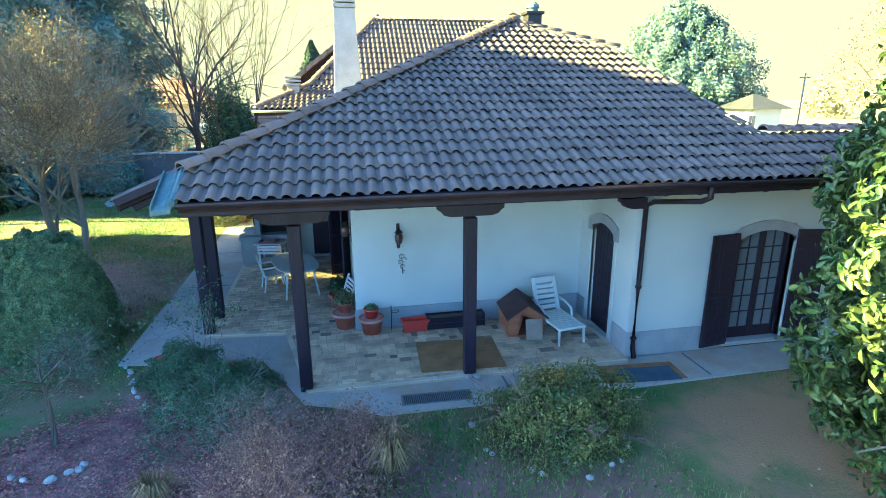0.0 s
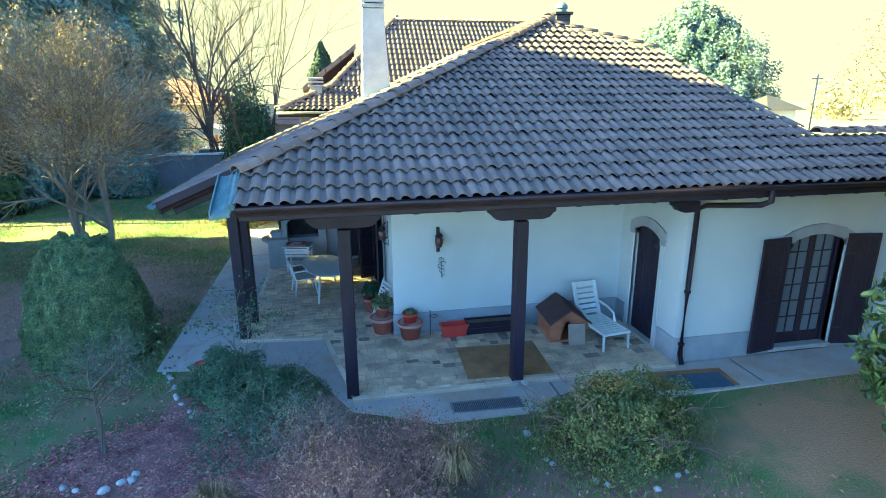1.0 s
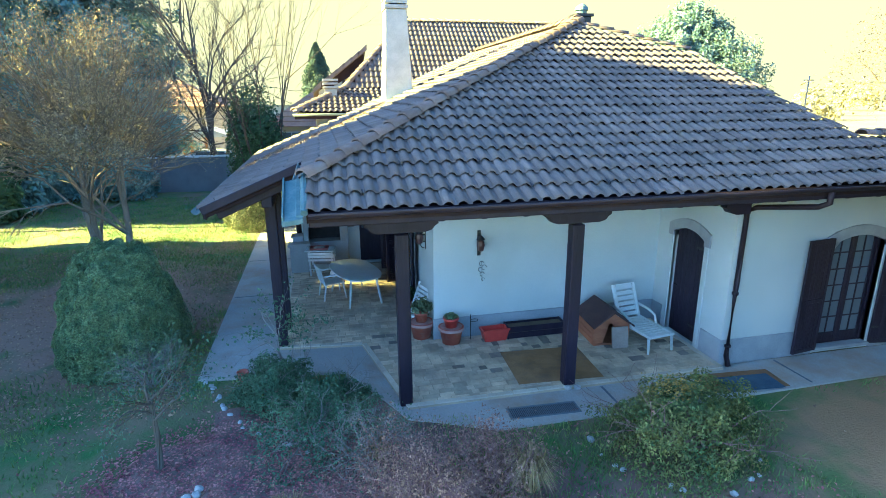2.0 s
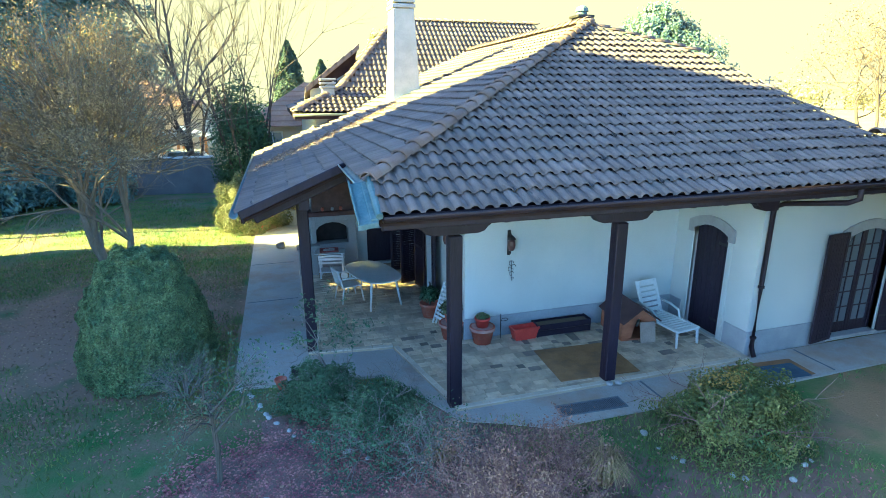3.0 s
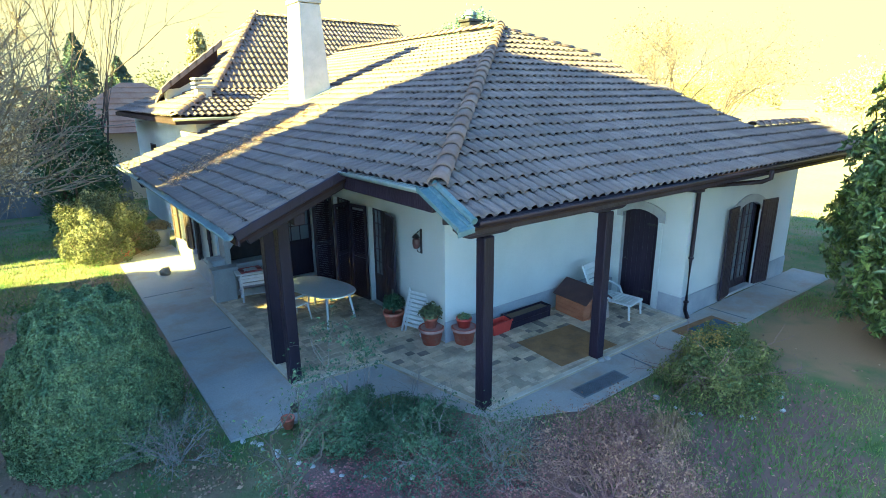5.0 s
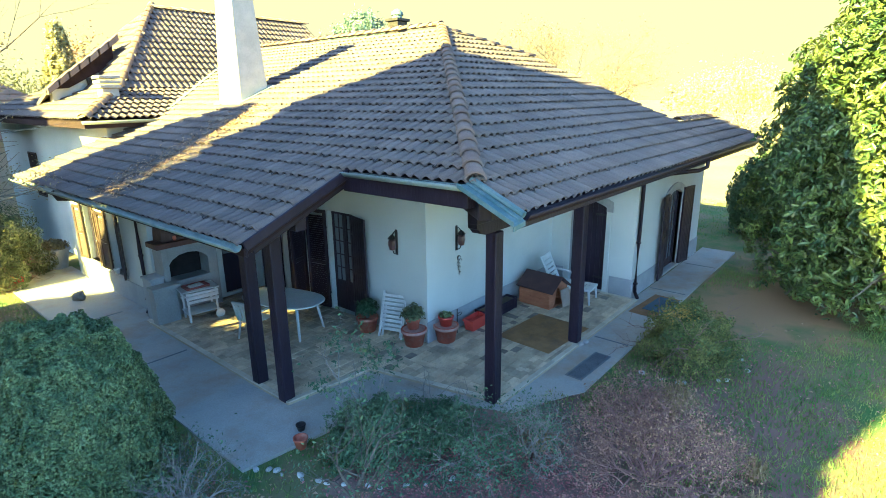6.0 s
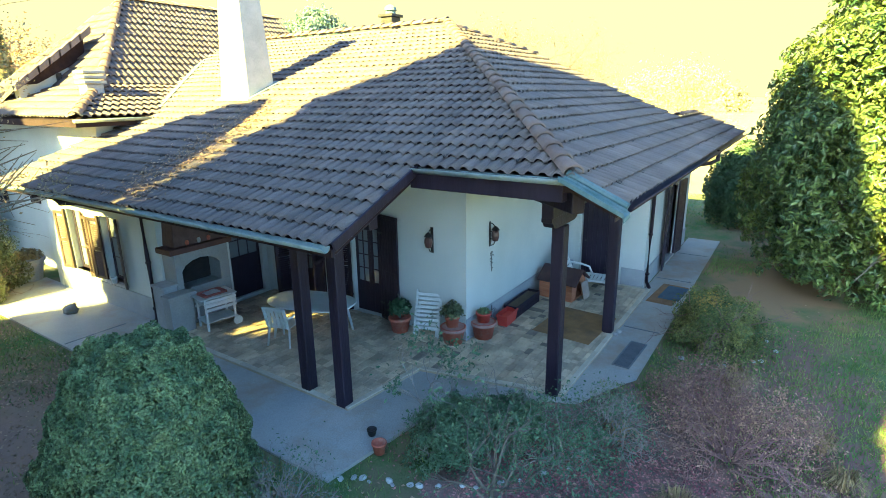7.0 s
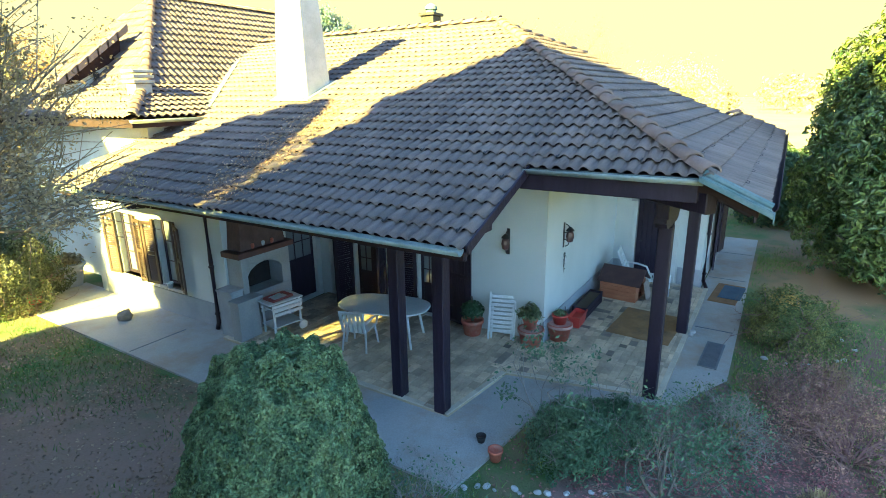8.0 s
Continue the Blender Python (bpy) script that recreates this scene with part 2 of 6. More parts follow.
gnt = GROUND.node_tree
g_bs = gnt.nodes["Principled BSDF"]
g_src = g_bs.inputs["Base Color"].links[0].from_socket
for cx, cy, rx, ry, tint in ((6.9, 5.7, 2.7, 1.9, (0.30, 0.19, 0.10)), (11.5, 5.2, 3.5, 2.2, (0.27, 0.18, 0.10)), (-7.3, 14.0, 3.4, 4.2, (0.31, 0.195, 0.14)), (0.3, 5.2, 3.5, 1.9, (0.19, 0.11, 0.095))):
    # bare trodden earth that fades unevenly into the grass
    geo_ = gnt.nodes.new("ShaderNodeNewGeometry")
    mp_ = gnt.nodes.new("ShaderNodeMapping")
    mp_.inputs["Location"].default_value = (-cx / rx, -cy / ry, 0)
    mp_.inputs["Scale"].default_value = (1 / rx, 1 / ry, 0)
    ln_ = gnt.nodes.new("ShaderNodeVectorMath")
    ln_.operation = "LENGTH"
    nz_ = gnt.nodes.new("ShaderNodeTexNoise")
    nz_.inputs["Scale"].default_value, nz_.inputs["Detail"].default_value = 1.3, 6.0
    ad_ = gnt.nodes.new("ShaderNodeMath")
    ad_.operation = "MULTIPLY_ADD"
    ad_.inputs[1].default_value = 2.2
    mr_ = gnt.nodes.new("ShaderNodeMapRange")
    mr_.inputs["From Min"].default_value, mr_.inputs["From Max"].default_value = 2.25, 1.65
    mr_.inputs["To Max"].default_value = 0.9
    mx_ = gnt.nodes.new("ShaderNodeMix")
    mx_.data_type = "RGBA"
    mx_.inputs[7].default_value = (*tint, 1)
    gnt.links.new(geo_.outputs["Position"], mp_.inputs["Vector"])
    gnt.links.new(geo_.outputs["Position"], nz_.inputs["Vector"])
    gnt.links.new(mp_.outputs[0], ln_.inputs[0])
    gnt.links.new(nz_.outputs["Fac"], ad_.inputs[0])
    gnt.links.new(ln_.outputs["Value"], ad_.inputs[2])
    gnt.links.new(ad_.outputs[0], mr_.inputs["Value"])
    gnt.links.new(mr_.outputs[0], mx_.inputs[0])
    gnt.links.new(g_src, mx_.inputs[6])
    g_src = mx_.outputs[2]
gnt.links.new(g_src, g_bs.inputs["Base Color"])
FIELD = mat("dry_pale_field", (0.29, 0.245, 0.13), (0.37, 0.32, 0.18), 0.12, 0.95, 0.3, 6, dirt=(0.25, 0.25, 0.13), dirt_scale=0.05)


def ground_z(x, y):
    return -0.07 + 0.03 * math.sin(x * 0.9 + 1) * math.cos(y * 0.7)


def make_ground():
    xs = np.concatenate([np.linspace(-900, -40, 8), np.arange(-38, 38.1, 0.5), np.linspace(40, 900, 8)])
    ys = np.concatenate([np.linspace(-900, -20, 8), np.arange(-18, 46.1, 0.5), np.linspace(50, 1200, 8)])
    V = [(x, y, ground_z(x, y)) for y in ys for x in xs]
    n = len(xs)
    F = [(j * n + i, j * n + i + 1, (j + 1) * n + i + 1, (j + 1) * n + i) for j in range(len(ys) - 1) for i in range(n - 1)]
    me = mesh_of("ground", V, F, GROUND, True)
    me.materials.append(FIELD)
    for p in me.polygons:
        c = p.center
        p.material_index = 1 if c.x > 19 + 3 * math.sin(c.y * 0.3) or c.y > 46 else 0
    return structure(put("ground", me), "patchy winter lawn with bare brown patches", "lawn")


make_ground()

# concrete walk round the house
walk_poly = [(-4.2, 21.2), (-4.2, 10.05), (-1.6, 9.75), (-0.75, 8.0), (0.5, 7.4), (11.0, 7.45), (11.0, 8.4), (5.15, 8.4), (5.15, 16.3), (-2.45, 16.3), (-2.45, 22.6), (-3.3, 22.4)]
structure(prism("pavement", walk_poly, -0.3, -0.035, CONCRETE), "worn grey concrete walk round the house", "pavement")

# ---- roof planes ----
SK, WK = 0.456, 0.418


def south_z(x, y):
    return 3.50 + SK * (y - 7.245)


def west_z(x, y):
    return 3.015 + WK * (x + 3.81)


PEAK = (4.42, 13.72)
HIP0 = (-2.05, 7.79)
RIDGE_N = (4.55, 23.6)

# ---- walls ----
T = 0.3


def wall(name, axis, face, a, b, z1, openings, inward, label, z0=-0.2):
    """A wall whose outer face lies at x or y = face, from a to b, with openings (u0, u1, z0, z1) cut through."""
    bm = bmesh.new()
    lo_d, hi_d = sorted((face, face + inward * T))

    def put_box(u0, u1, w0, w1):
        if u1 - u0 < 0.002 or w1 - w0 < 0.002:
            return
        if axis == "y":
            bm_box(bm, (u0, lo_d, w0), (u1, hi_d, w1))
        else:
            bm_box(bm, (lo_d, u0, w0), (hi_d, u1, w1))
    u = a
    for o in sorted(openings):
        put_box(u, o[0], z0, z1)
        put_box(o[0], o[1], z0, o[2])
        put_box(o[0], o[1], o[3], z1)
        u = o[1]
    put_box(u, b, z0, z1)
    return structure(part(name, bm, PLASTER), label, "wall")


WX, SY, DX, SY2, EX, NY, WX2 = 0.2, 10.62, 5.1, 8.45, 10.35, 16.45, -2.5
wall("wall_south", "y", SY, WX, DX, 4.35, [], 1, "white plastered porch wall")
wall("wall_door", "x", DX, SY2 + T, SY, 3.75, [(9.17, 10.08, 0.0, 2.36)], 1, "white plastered return wall with a door")
wall("wall_south_east", "y", SY2, DX, EX, 3.72, [(7.2, 8.38, 0.06, 2.36)], 1, "white plastered wall with a french window")
wall("wall_east", "x", EX, SY2 + T, 22.0, 3.4, [], -1, "white plastered end wall")
wall("wall_west_porch", "x", WX, SY + T, NY, 4.3, [(12.7, 13.55, 0.02, 2.35), (14.42, 15.35, 0.02, 2.35), (15.7, 16.15, 0.02, 2.35)], 1, "white plastered wall with shuttered french doors")
wall("wall_north_porch", "y", NY, WX2, WX + T, 3.2, [(-0.85, 0.05, 0.02, 2.3)], 1, "white plastered porch end wall")
wall("wall_west", "x", WX2, NY + T, 21.3, 3.25, [(18.0, 18.75, 0.62, 2.15), (19.6, 20.4, 0.62, 2.15)], 1, "white plastered wall with two shuttered windows")
wall("wall_north", "y", 21.6, WX2, EX - T, 3.2, [], -1, "plain plastered back wall")


def plinth(lo, hi):
    structure(box("trim", lo, hi, PLINTH, bevel=0.006), "grey cement plinth along the wall", "plinth")


P = 0.025
plinth((WX - P, SY - P, -0.05), (DX, SY, 0.45))
plinth((DX - P, SY2 - P, -0.05), (DX, 9.0, 0.45))
plinth((DX - P, 10.25, -0.05), (DX, SY - P, 0.45))
plinth((DX, SY2 - P, -0.05), (7.12, SY2, 0.45))
plinth((8.46, SY2 - P, -0.05), (EX + P, SY2, 0.45))
plinth((WX2 - P, NY, -0.05), (WX2, 21.3, 0.5))

# ---- roof deck ----
OFF = 0.10
roof = new("roof")
structure(roof, "hipped roof of brown concrete roll tiles", "roof")
wpoly = [(-3.78, 10.12), HIP0[:1] + (10.12,), HIP0, PEAK, RIDGE_N, (-0.4, 19.45), (-3.78, 20.2)]
prism("roof_deck", wpoly, lambda x, y: west_z(x, y) - OFF - 0.1, lambda x, y: west_z(x, y) - OFF, SOFFIT, roof, "dark stained soffit boards")
spoly = [(-2.02, 7.25), (10.95, 7.25), (10.95, 8.44), (7.3, 8.44), (7.0, 9.6), (6.44, 12.1), PEAK, HIP0]
prism("roof_deck", spoly, lambda x, y: south_z(x, y) - OFF - 0.1, lambda x, y: south_z(x, y) - OFF, SOFFIT, roof, "dark stained soffit boards")
epoly = [PEAK, (6.44, 12.1), (7.0, 9.6), (7.3, 8.44), (10.95, 8.44), (10.95, 23.6), RIDGE_N]


def east_z(x, y):
    return 6.42 - 0.42 * (x - 4.42)


prism("roof_deck", epoly, lambda x, y: min(east_z(x, y), south_z(x, y)) - 0.22, lambda x, y: min(east_z(x, y), south_z(x, y)) - 0.12, TILE_J, roof)

# ---- roof tiles ----
PITCH = 0.1875


def tile_shape(p, e):
    xs = [0.0, 0.04, 0.12, 0.24, 0.36, 0.48, 0.60, 0.68, 0.72, 0.86, 1.06]
    h = 0.048
    prof = [(p * x, h * max(0.0, 1 - (x / 0.36 - 1) ** 2) ** 0.85 if x < 0.72 else -0.005 * math.sin(math.pi * (x - 0.72) / 0.34)) for x in xs]
    n = len(prof)
    V = [(x, -0.03, z + 0.050) for x, z in prof] + [(x, e + 0.05, z - 0.010) for x, z in prof] + [(x, -0.03, z + 0.034) for x, z in prof]
    F = [(i, i + 1, n + i + 1, n + i) for i in range(n - 1)] + [(2 * n + i, 2 * n + i + 1, i + 1, i) for i in range(n - 1)]
    return np.array(V), F


def field(o, u, v, rows, cols, expo, keep, single, rng):
    """Rows and columns of tiles on a slope: joined ones, and poses of those that are pieces of their own."""
    o, u, v = np.array(o, float), np.array(u, float), np.array(v, float)
    n = np.cross(u, v)
    TV, TF = tile_shape(PITCH, expo)
    R = np.stack([u, v, n], 1)
    VV, FF, own = [], [], []
    k = 0
    for r in range(rows):
        for c in range(cols):
            p = o + u * (c * PITCH) + v * (r * expo)
            mid = p + u * PITCH / 2 + v * expo / 2
            if not keep(mid[0], mid[1]):
                continue
            j = rng.normal(0, 1, 3)
            p = p + v * 0.006 * j[0] + n * 0.003 * j[1]
            a = 0.008 * j[2]
            Rj = R @ np.array([[math.cos(a), -math.sin(a), 0], [math.sin(a), math.cos(a), 0], [0, 0, 1]])
            if single(mid[0], mid[1]) and len(own) < 300:
                m = Matrix([[*Rj[i], p[i]] for i in range(3)] + [[0, 0, 0, 1]])
                own.append(m)
                continue
            VV.append(TV @ Rj.T + p)
            FF += [tuple(i + k for i in f) for f in TF]
            k += len(TV)
    return np.concatenate(VV), FF, own, mesh_of("roof_tile", TV, TF, TILE, True)


def clip(me, planes):
    """Cut a mesh by upright planes (point, direction to throw away)."""
    bm = bmesh.new()
    bm.from_mesh(me)
    for p, d in planes:
        bmesh.ops.bisect_plane(bm, geom=bm.verts[:] + bm.edges[:] + bm.faces[:], plane_co=(*p, 0), plane_no=(*d, 0), clear_outer=True)
    bm.to_mesh(me)
    bm.free()
    return me


rng = np.random.default_rng(4)
hd = Vector((PEAK[0] - HIP0[0], PEAK[1] - HIP0[1])).normalized()
cs, ss = 1 / math.hypot(1, SK), SK / math.hypot(1, SK)
cw, sw = 1 / math.hypot(1, WK), WK / math.hypot(1, WK)


def left_of_hip(x, y):
    return (x - HIP0[0]) * -hd.y + (y - HIP0[1]) * hd.x


def east_edge(y):
    pts = [(7.2, 10.95), (8.43, 10.95), (8.44, 7.3), (9.6, 7.0), (12.1, 6.44), (13.72, 4.42), (20, 4.3)]
    for (y0, x0), (y1, x1) in zip(pts, pts[1:]):
        if y <= y1:
            return x0 + (x1 - x0) * (y - y0) / (y1 - y0)
    return 4.3


S_EXPO = 0.307 / cs
V_s, F_s, own_s, tile_s = field((-2.05, 7.2, south_z(0, 7.2) - 0.035), (1, 0, 0), (0, cs, ss), 22, 70, S_EXPO,
                                lambda x, y: left_of_hip(x, y) < 0.15 and x < east_edge(y) + 0.05, lambda x, y: y < 9.6 and x < 5.0 and left_of_hip(x, y) < -0.35, rng)
me = clip(mesh_of("tile_field", V_s, F_s, TILE_J, True), [(HIP0, (-hd.y, hd.x))])
tagged(put("tile_field", me, roof), kind="stuff")
W_EXPO = (1.76 / 6) / cw


def west_keep(x, y):
    if x < -2.05 and y < 10.1:
        return False
    if x > 4.5 or left_of_hip(x, y) < -0.15:
        return False
    return y < (20.2 - 0.22 * (x + 3.81) if x < -0.4 else 19.45 + 0.84 * (x + 0.4))


V_w, F_w, own_w, tile_w = field((-3.81, 10.1 + PITCH * 72, west_z(-3.81, 0) - 0.035), (0, -1, 0), (cw, 0, sw), 29, 88, W_EXPO,
                                west_keep, lambda x, y: x < -0.6 and y < 14.6 and left_of_hip(x, y) > 0.35, rng)
me = clip(mesh_of("tile_field", V_w, F_w, TILE_J, True), [(HIP0, (hd.y, -hd.x))])
tagged(put("tile_field", me, roof), kind="stuff")


def caps(a, b, spacing=0.36, r=0.12, lift=0.0, parent=None, length=0.42):
    """Overlapping half-round ridge tiles from a up to b."""
    a, b = Vector(a), Vector(b)
    d = (b - a).normalized()
    side = d.cross(Vector((0, 0, 1))).normalized()
    up = side.cross(d)
    n = 9
    V, F = [], []
    for s, (y, rr, dz) in enumerate(((0, r * 1.12, 0.03), (length, r * 0.9, 0.0), (0, r * 0.98, 0.015))):
        V += [(rr * math.cos(math.pi * k / (n - 1)), y, dz + rr * 0.8 * math.sin(math.pi * k / (n - 1))) for k in range(n)]
    for k in range(n - 1):
        F += [(k, k + 1, n + k + 1, n + k), (2 * n + k, 2 * n + k + 1, k + 1, k)]
    cap = mesh_of("ridge_tile", V, F, CAP, True)
    count = int((b - a).length / spacing)
    for i in range(count + 1):
        p = a + d * (i * spacing) + up * lift
        ob = put("ridge_tile", cap, parent)
        ob.matrix_world = Matrix(((side.x, d.x, up.x, p.x), (side.y, d.y, up.y, p.y), (side.z, d.z, up.z, p.z), (0, 0, 0, 1)))


def on(f, p, dz=0.02):
    return (*p, f(*p) + dz)


caps(on(west_z, HIP0), on(west_z, PEAK), parent=roof)
caps(on(west_z, PEAK, 0.05), on(west_z, RIDGE_N, 0.0), parent=roof)
caps(on(south_z, (6.44, 12.1), 0.0), on(south_z, PEAK, 0.0), r=0.075, parent=roof)
caps((7.35, 8.46, south_z(0, 8.46) + 0.0), (10.9, 8.46, south_z(0, 8.46) + 0.0), parent=roof)

# ---- gutters and flashings ----


def gutter(name, a, b, m, r=0.075, label=""):
    """A half-round gutter with rolled lip from a to b."""
    a, b = Vector(a), Vector(b)
    d = (b - a).normalized()
    side = d.cross(Vector((0, 0, 1))).normalized()
    up = Vector((0, 0, 1))
    out = [(math.pi + math.pi * k / 8) for k in range(9)]
    prof = [(r * math.cos(t), r * math.sin(t)) for t in out] + [(0.85 * r * math.cos(t), 0.85 * r * math.sin(t) + 0.004) for t in reversed(out)]
    bm = bmesh.new()
    rings = [[bm.verts.new(p + side * x + up * z) for x, z in prof] for p in (a, b)]
    k = len(prof)
    for i in range(k):
        bm.faces.new((rings[0][i], rings[0][(i + 1) % k], rings[1][(i + 1) % k], rings[1][i]))
    bm.faces.new(rings[0])
    bm.faces.new(rings[1])
    ob = part(name, bm, m, None, "", True)
    return tagged(ob, label, "gutter", kind="structure")


gz = south_z(0, 7.2)
gutter("gutter", (-2.0, 7.14, gz - 0.03), (10.98, 7.14, gz - 0.03), BROWN_METAL, 0.08, "dark brown half-round gutter along the eave")
gutter("gutter", (-3.88, 10.1, west_z(-3.81, 0) - 0.03), (-3.88, 20.2, west_z(-3.81, 0) - 0.03), GREY_METAL, 0.075, "pale weathered metal gutter along the eave")
gutter("gutter", (-2.12, 7.85, west_z(-2.05, 0) - 0.03), (-2.12, 10.1, west_z(-2.05, 0) - 0.03), GREY_METAL, 0.075, "pale weathered metal gutter over the porch corner")
# flashing down the cut corner of the roof
bm = bmesh.new()
bm_box(bm, (-2.14, 7.12, -0.05), (-2.05, 7.86, 0.005), 0.008)
for v in bm.verts:
    v.co.z += south_z(0, v.co.y) - 0.02
bm_tube(bm, [(-2.04, 7.12, south_z(0, 7.12) + 0.01), (-2.04, 7.86, south_z(0, 7.86) + 0.01)], 0.045, 8)
v0 = len(bm.verts)
bm_box(bm, (-2.28, 7.1, -0.012), (-2.06, 7.88, 0.0), 0.003)
bm_box(bm, (-2.30, 7.1, -0.012), (-2.28, 7.88, 0.05), 0.003)
bm_box(bm, (-2.30, 7.085, -0.06), (-2.06, 7.1, 0.0), 0.003)
bm.verts.ensure_lookup_table()
for v in bm.verts[v0:]:
    v.co.z += south_z(0, v.co.y) - 0.03 + 0.12 * (v.co.x + 2.06)
SHEET = mat("bright_sheet_metal", (0.10, 0.165, 0.175), (0.155, 0.22, 0.225), 4.0, 0.7, 0.15, 40, dirt=(0.17, 0.21, 0.21), dirt_scale=4.0, spec=0.3)
structure(part("flashing", bm, SHEET), "pale sheet metal flashing on the roof corner", "flashing")

# ---- porch timber ----
ZB = 3.02   # underside of the eave beam


def post(x, y, top, label="dark-stained timber porch post on the paving"):
    t = thing("porch_post", label, "post", (x, y, -0.02), 0, "porch posts")
    box("shaft", (-0.1, -0.1, 0.0), (0.1, 0.1, top), WOOD, t, 0.015)
    box("foot", (-0.085, -0.085, -0.01), (0.085, 0.085, 0.012), GREY_METAL, t, 0.003)
    return t


def corbel(x, y, z, ang, half=0.55, w=0.16, right=True, left=True):
    """A shaped bracket lying under a beam."""
    t = thing("corbel", "dark-stained shaped timber bracket under the beam", "bracket", (x, y, z), ang, "beam brackets")
    r = [(half, 0.0), (half, -0.06), (half - 0.05, -0.09), (half - 0.1, -0.15), (half - 0.2, -0.18)] if right else [(0.12, 0.0), (0.12, -0.18)]
    l = [(-half + 0.2, -0.18), (-half + 0.1, -0.15), (-half + 0.05, -0.09), (-half, -0.06), (-half, 0.0)] if left else [(-0.12, -0.18), (-0.12, 0.0)]
    extrude_xz("bracket", r + l, -w / 2, w / 2, WOOD, t)
    return t


for x, y, top in ((-0.72, 8.42, ZB - 0.18), (2.07, 8.38, ZB - 0.18), (-2.79, 11.07, 3.05), (-2.75, 11.9, 2.95)):
    post(x, y, top)
corbel(-0.72, 8.42, ZB, 0)
corbel(2.07, 8.38, ZB, 0)
corbel(5.0, 8.3, ZB, 0, 0.35, right=False)


def beam(name, a, b, w, h, label):
    """A rectangular timber from a to b, its top edge on the line."""
    a, b = Vector(a), Vector(b)
    L = (b - a).length
    m = Matrix.Translation(a) @ (b - a).to_track_quat("X", "Z").to_matrix().to_4x4()
    ob = box(name, (0, -w / 2, -h), (L, w / 2, 0), WOOD, None, 0.012, "", m)
    return structure(ob, label, "beam")


beam("beam", (-1.3, 8.4, ZB + 0.3), (5.08, 8.4, ZB + 0.3), 0.18, 0.3, "dark-stained timber eave beam")
beam("beam", (-2.77, 10.3, 3.22), (-2.77, 16.4, 3.22), 0.18, 0.28, "dark-stained timber beam over the porch posts")
beam("beam", (-1.9, 7.75, west_z(-1.9, 0) - 0.2), (0.4, 10.7, west_z(-1.9, 0) - 0.2), 0.18, 0.34, "dark-stained diagonal corner beam")
beam("verge_board", (-3.82, 10.07, west_z(-3.82, 0) + 0.02), (-2.05, 10.07, west_z(-2.05, 0) + 0.02), 0.035, 0.14, "dark-stained verge board of the porch roof")
beam("beam", (-1.98, 7.9, west_z(-2.0, 0) - 0.05), (-1.98, 10.2, west_z(-2.0, 0) - 0.05), 0.16, 0.3, "dark-stained timber over the porch corner")
beam("fascia", (-2.0, 7.28, gz - 0.08), (10.9, 7.28, gz - 0.08), 0.03, 0.16, "dark-stained fascia board under the gutter")
beam("fascia", (-3.74, 10.1, west_z(-3.74, 0) - 0.11), (-3.74, 20.2, west_z(-3.74, 0) - 0.11), 0.03, 0.12, "dark-stained fascia board under the gutter")
for i in range(22):
    x = -1.5 + i * 0.58
    y1 = 8.3 if x > 7.1 else min(10.4, HIP0[1] + (x - HIP0[0]) * hd.y / hd.x - 0.05)
    beam("rafter", (x, 7.3, south_z(0, 7.3) - 0.21), (x, y1, south_z(0, y1) - 0.21), 0.09, 0.12, "dark-stained rafter under the roof")
for i in range(12):
    y = 10.3 + i * 0.55
    beam("rafter", (-3.6, y, west_z(-3.6, 0) - 0.21), (0.2, y, west_z(0.2, 0) - 0.21), 0.09, 0.12, "dark-stained rafter under the roof")

# ---- chimney ----
ch = thing("chimney", "tall pale cement chimney tapering upwards on the roof", "chimney", (0.43, 16.82, 0.0))
bm = bmesh.new()
bm_box(bm, (-0.42, -0.53, 4.2), (0.42, 0.53, 7.06), 0.02)
for v in bm.verts:
    k = max(0.0, (v.co.z - 4.9) / 2.2)
    v.co.x *= 1 - 0.32 * k
    v.co.y *= 1 - 0.32 * k
part("shaft", bm, mat("pale_cement", (0.44, 0.43, 0.39), (0.55, 0.53, 0.48), 1.5, 0.9, 0.4, 40, dirt=(0.5, 0.48, 0.44), dirt_scale=1.5), ch)
for i in range(4):
    box("cap_course", (-0.32 + 0.015 * (i % 2), -0.40, 7.07 + i * 0.13), (0.32 - 0.015 * (i % 2), 0.40, 7.17 + i * 0.13), STONE, ch, 0.01)
bm = bmesh.new()
bm_box(bm, (-0.5, -0.61, 0.0), (0.5, 0.61, 0.03), 0.0)
for v in bm.verts:
    v.co.z += west_z(v.co.x + 0.43, 0) + 0.03
part("flashing", bm, GREY_METAL, ch, "pale metal flashing round the foot")

vent = thing("roof_stack", "short brown flue stack with a metal cowl on the roof", "chimney", (6.07, 16.9, 5.3))
box("stack", (-0.22, -0.22, 0.0), (0.22, 0.22, 1.72), IRON, vent, 0.01)
box("slab", (-0.28, -0.28, 1.72), (0.28, 0.28, 1.8), IRON, vent, 0.01)
part("cowl", bm_lathe(bmesh.new(), [(0.16, 1.8), (0.16, 1.9), (0.2, 1.91), (0.18, 2.0), (0.10, 2.07), (0.03, 2.1)], n=14), SHEET, vent, "dull metal cowl")

# ---- neighbouring wing ----
WR, WF, WE = (24.6, 7.75), (21.1, 5.05), (18.9, 4.30)
wing = new("wing_roof")
structure(wing, "steep flared roof of weathered brown tiles", "roof")


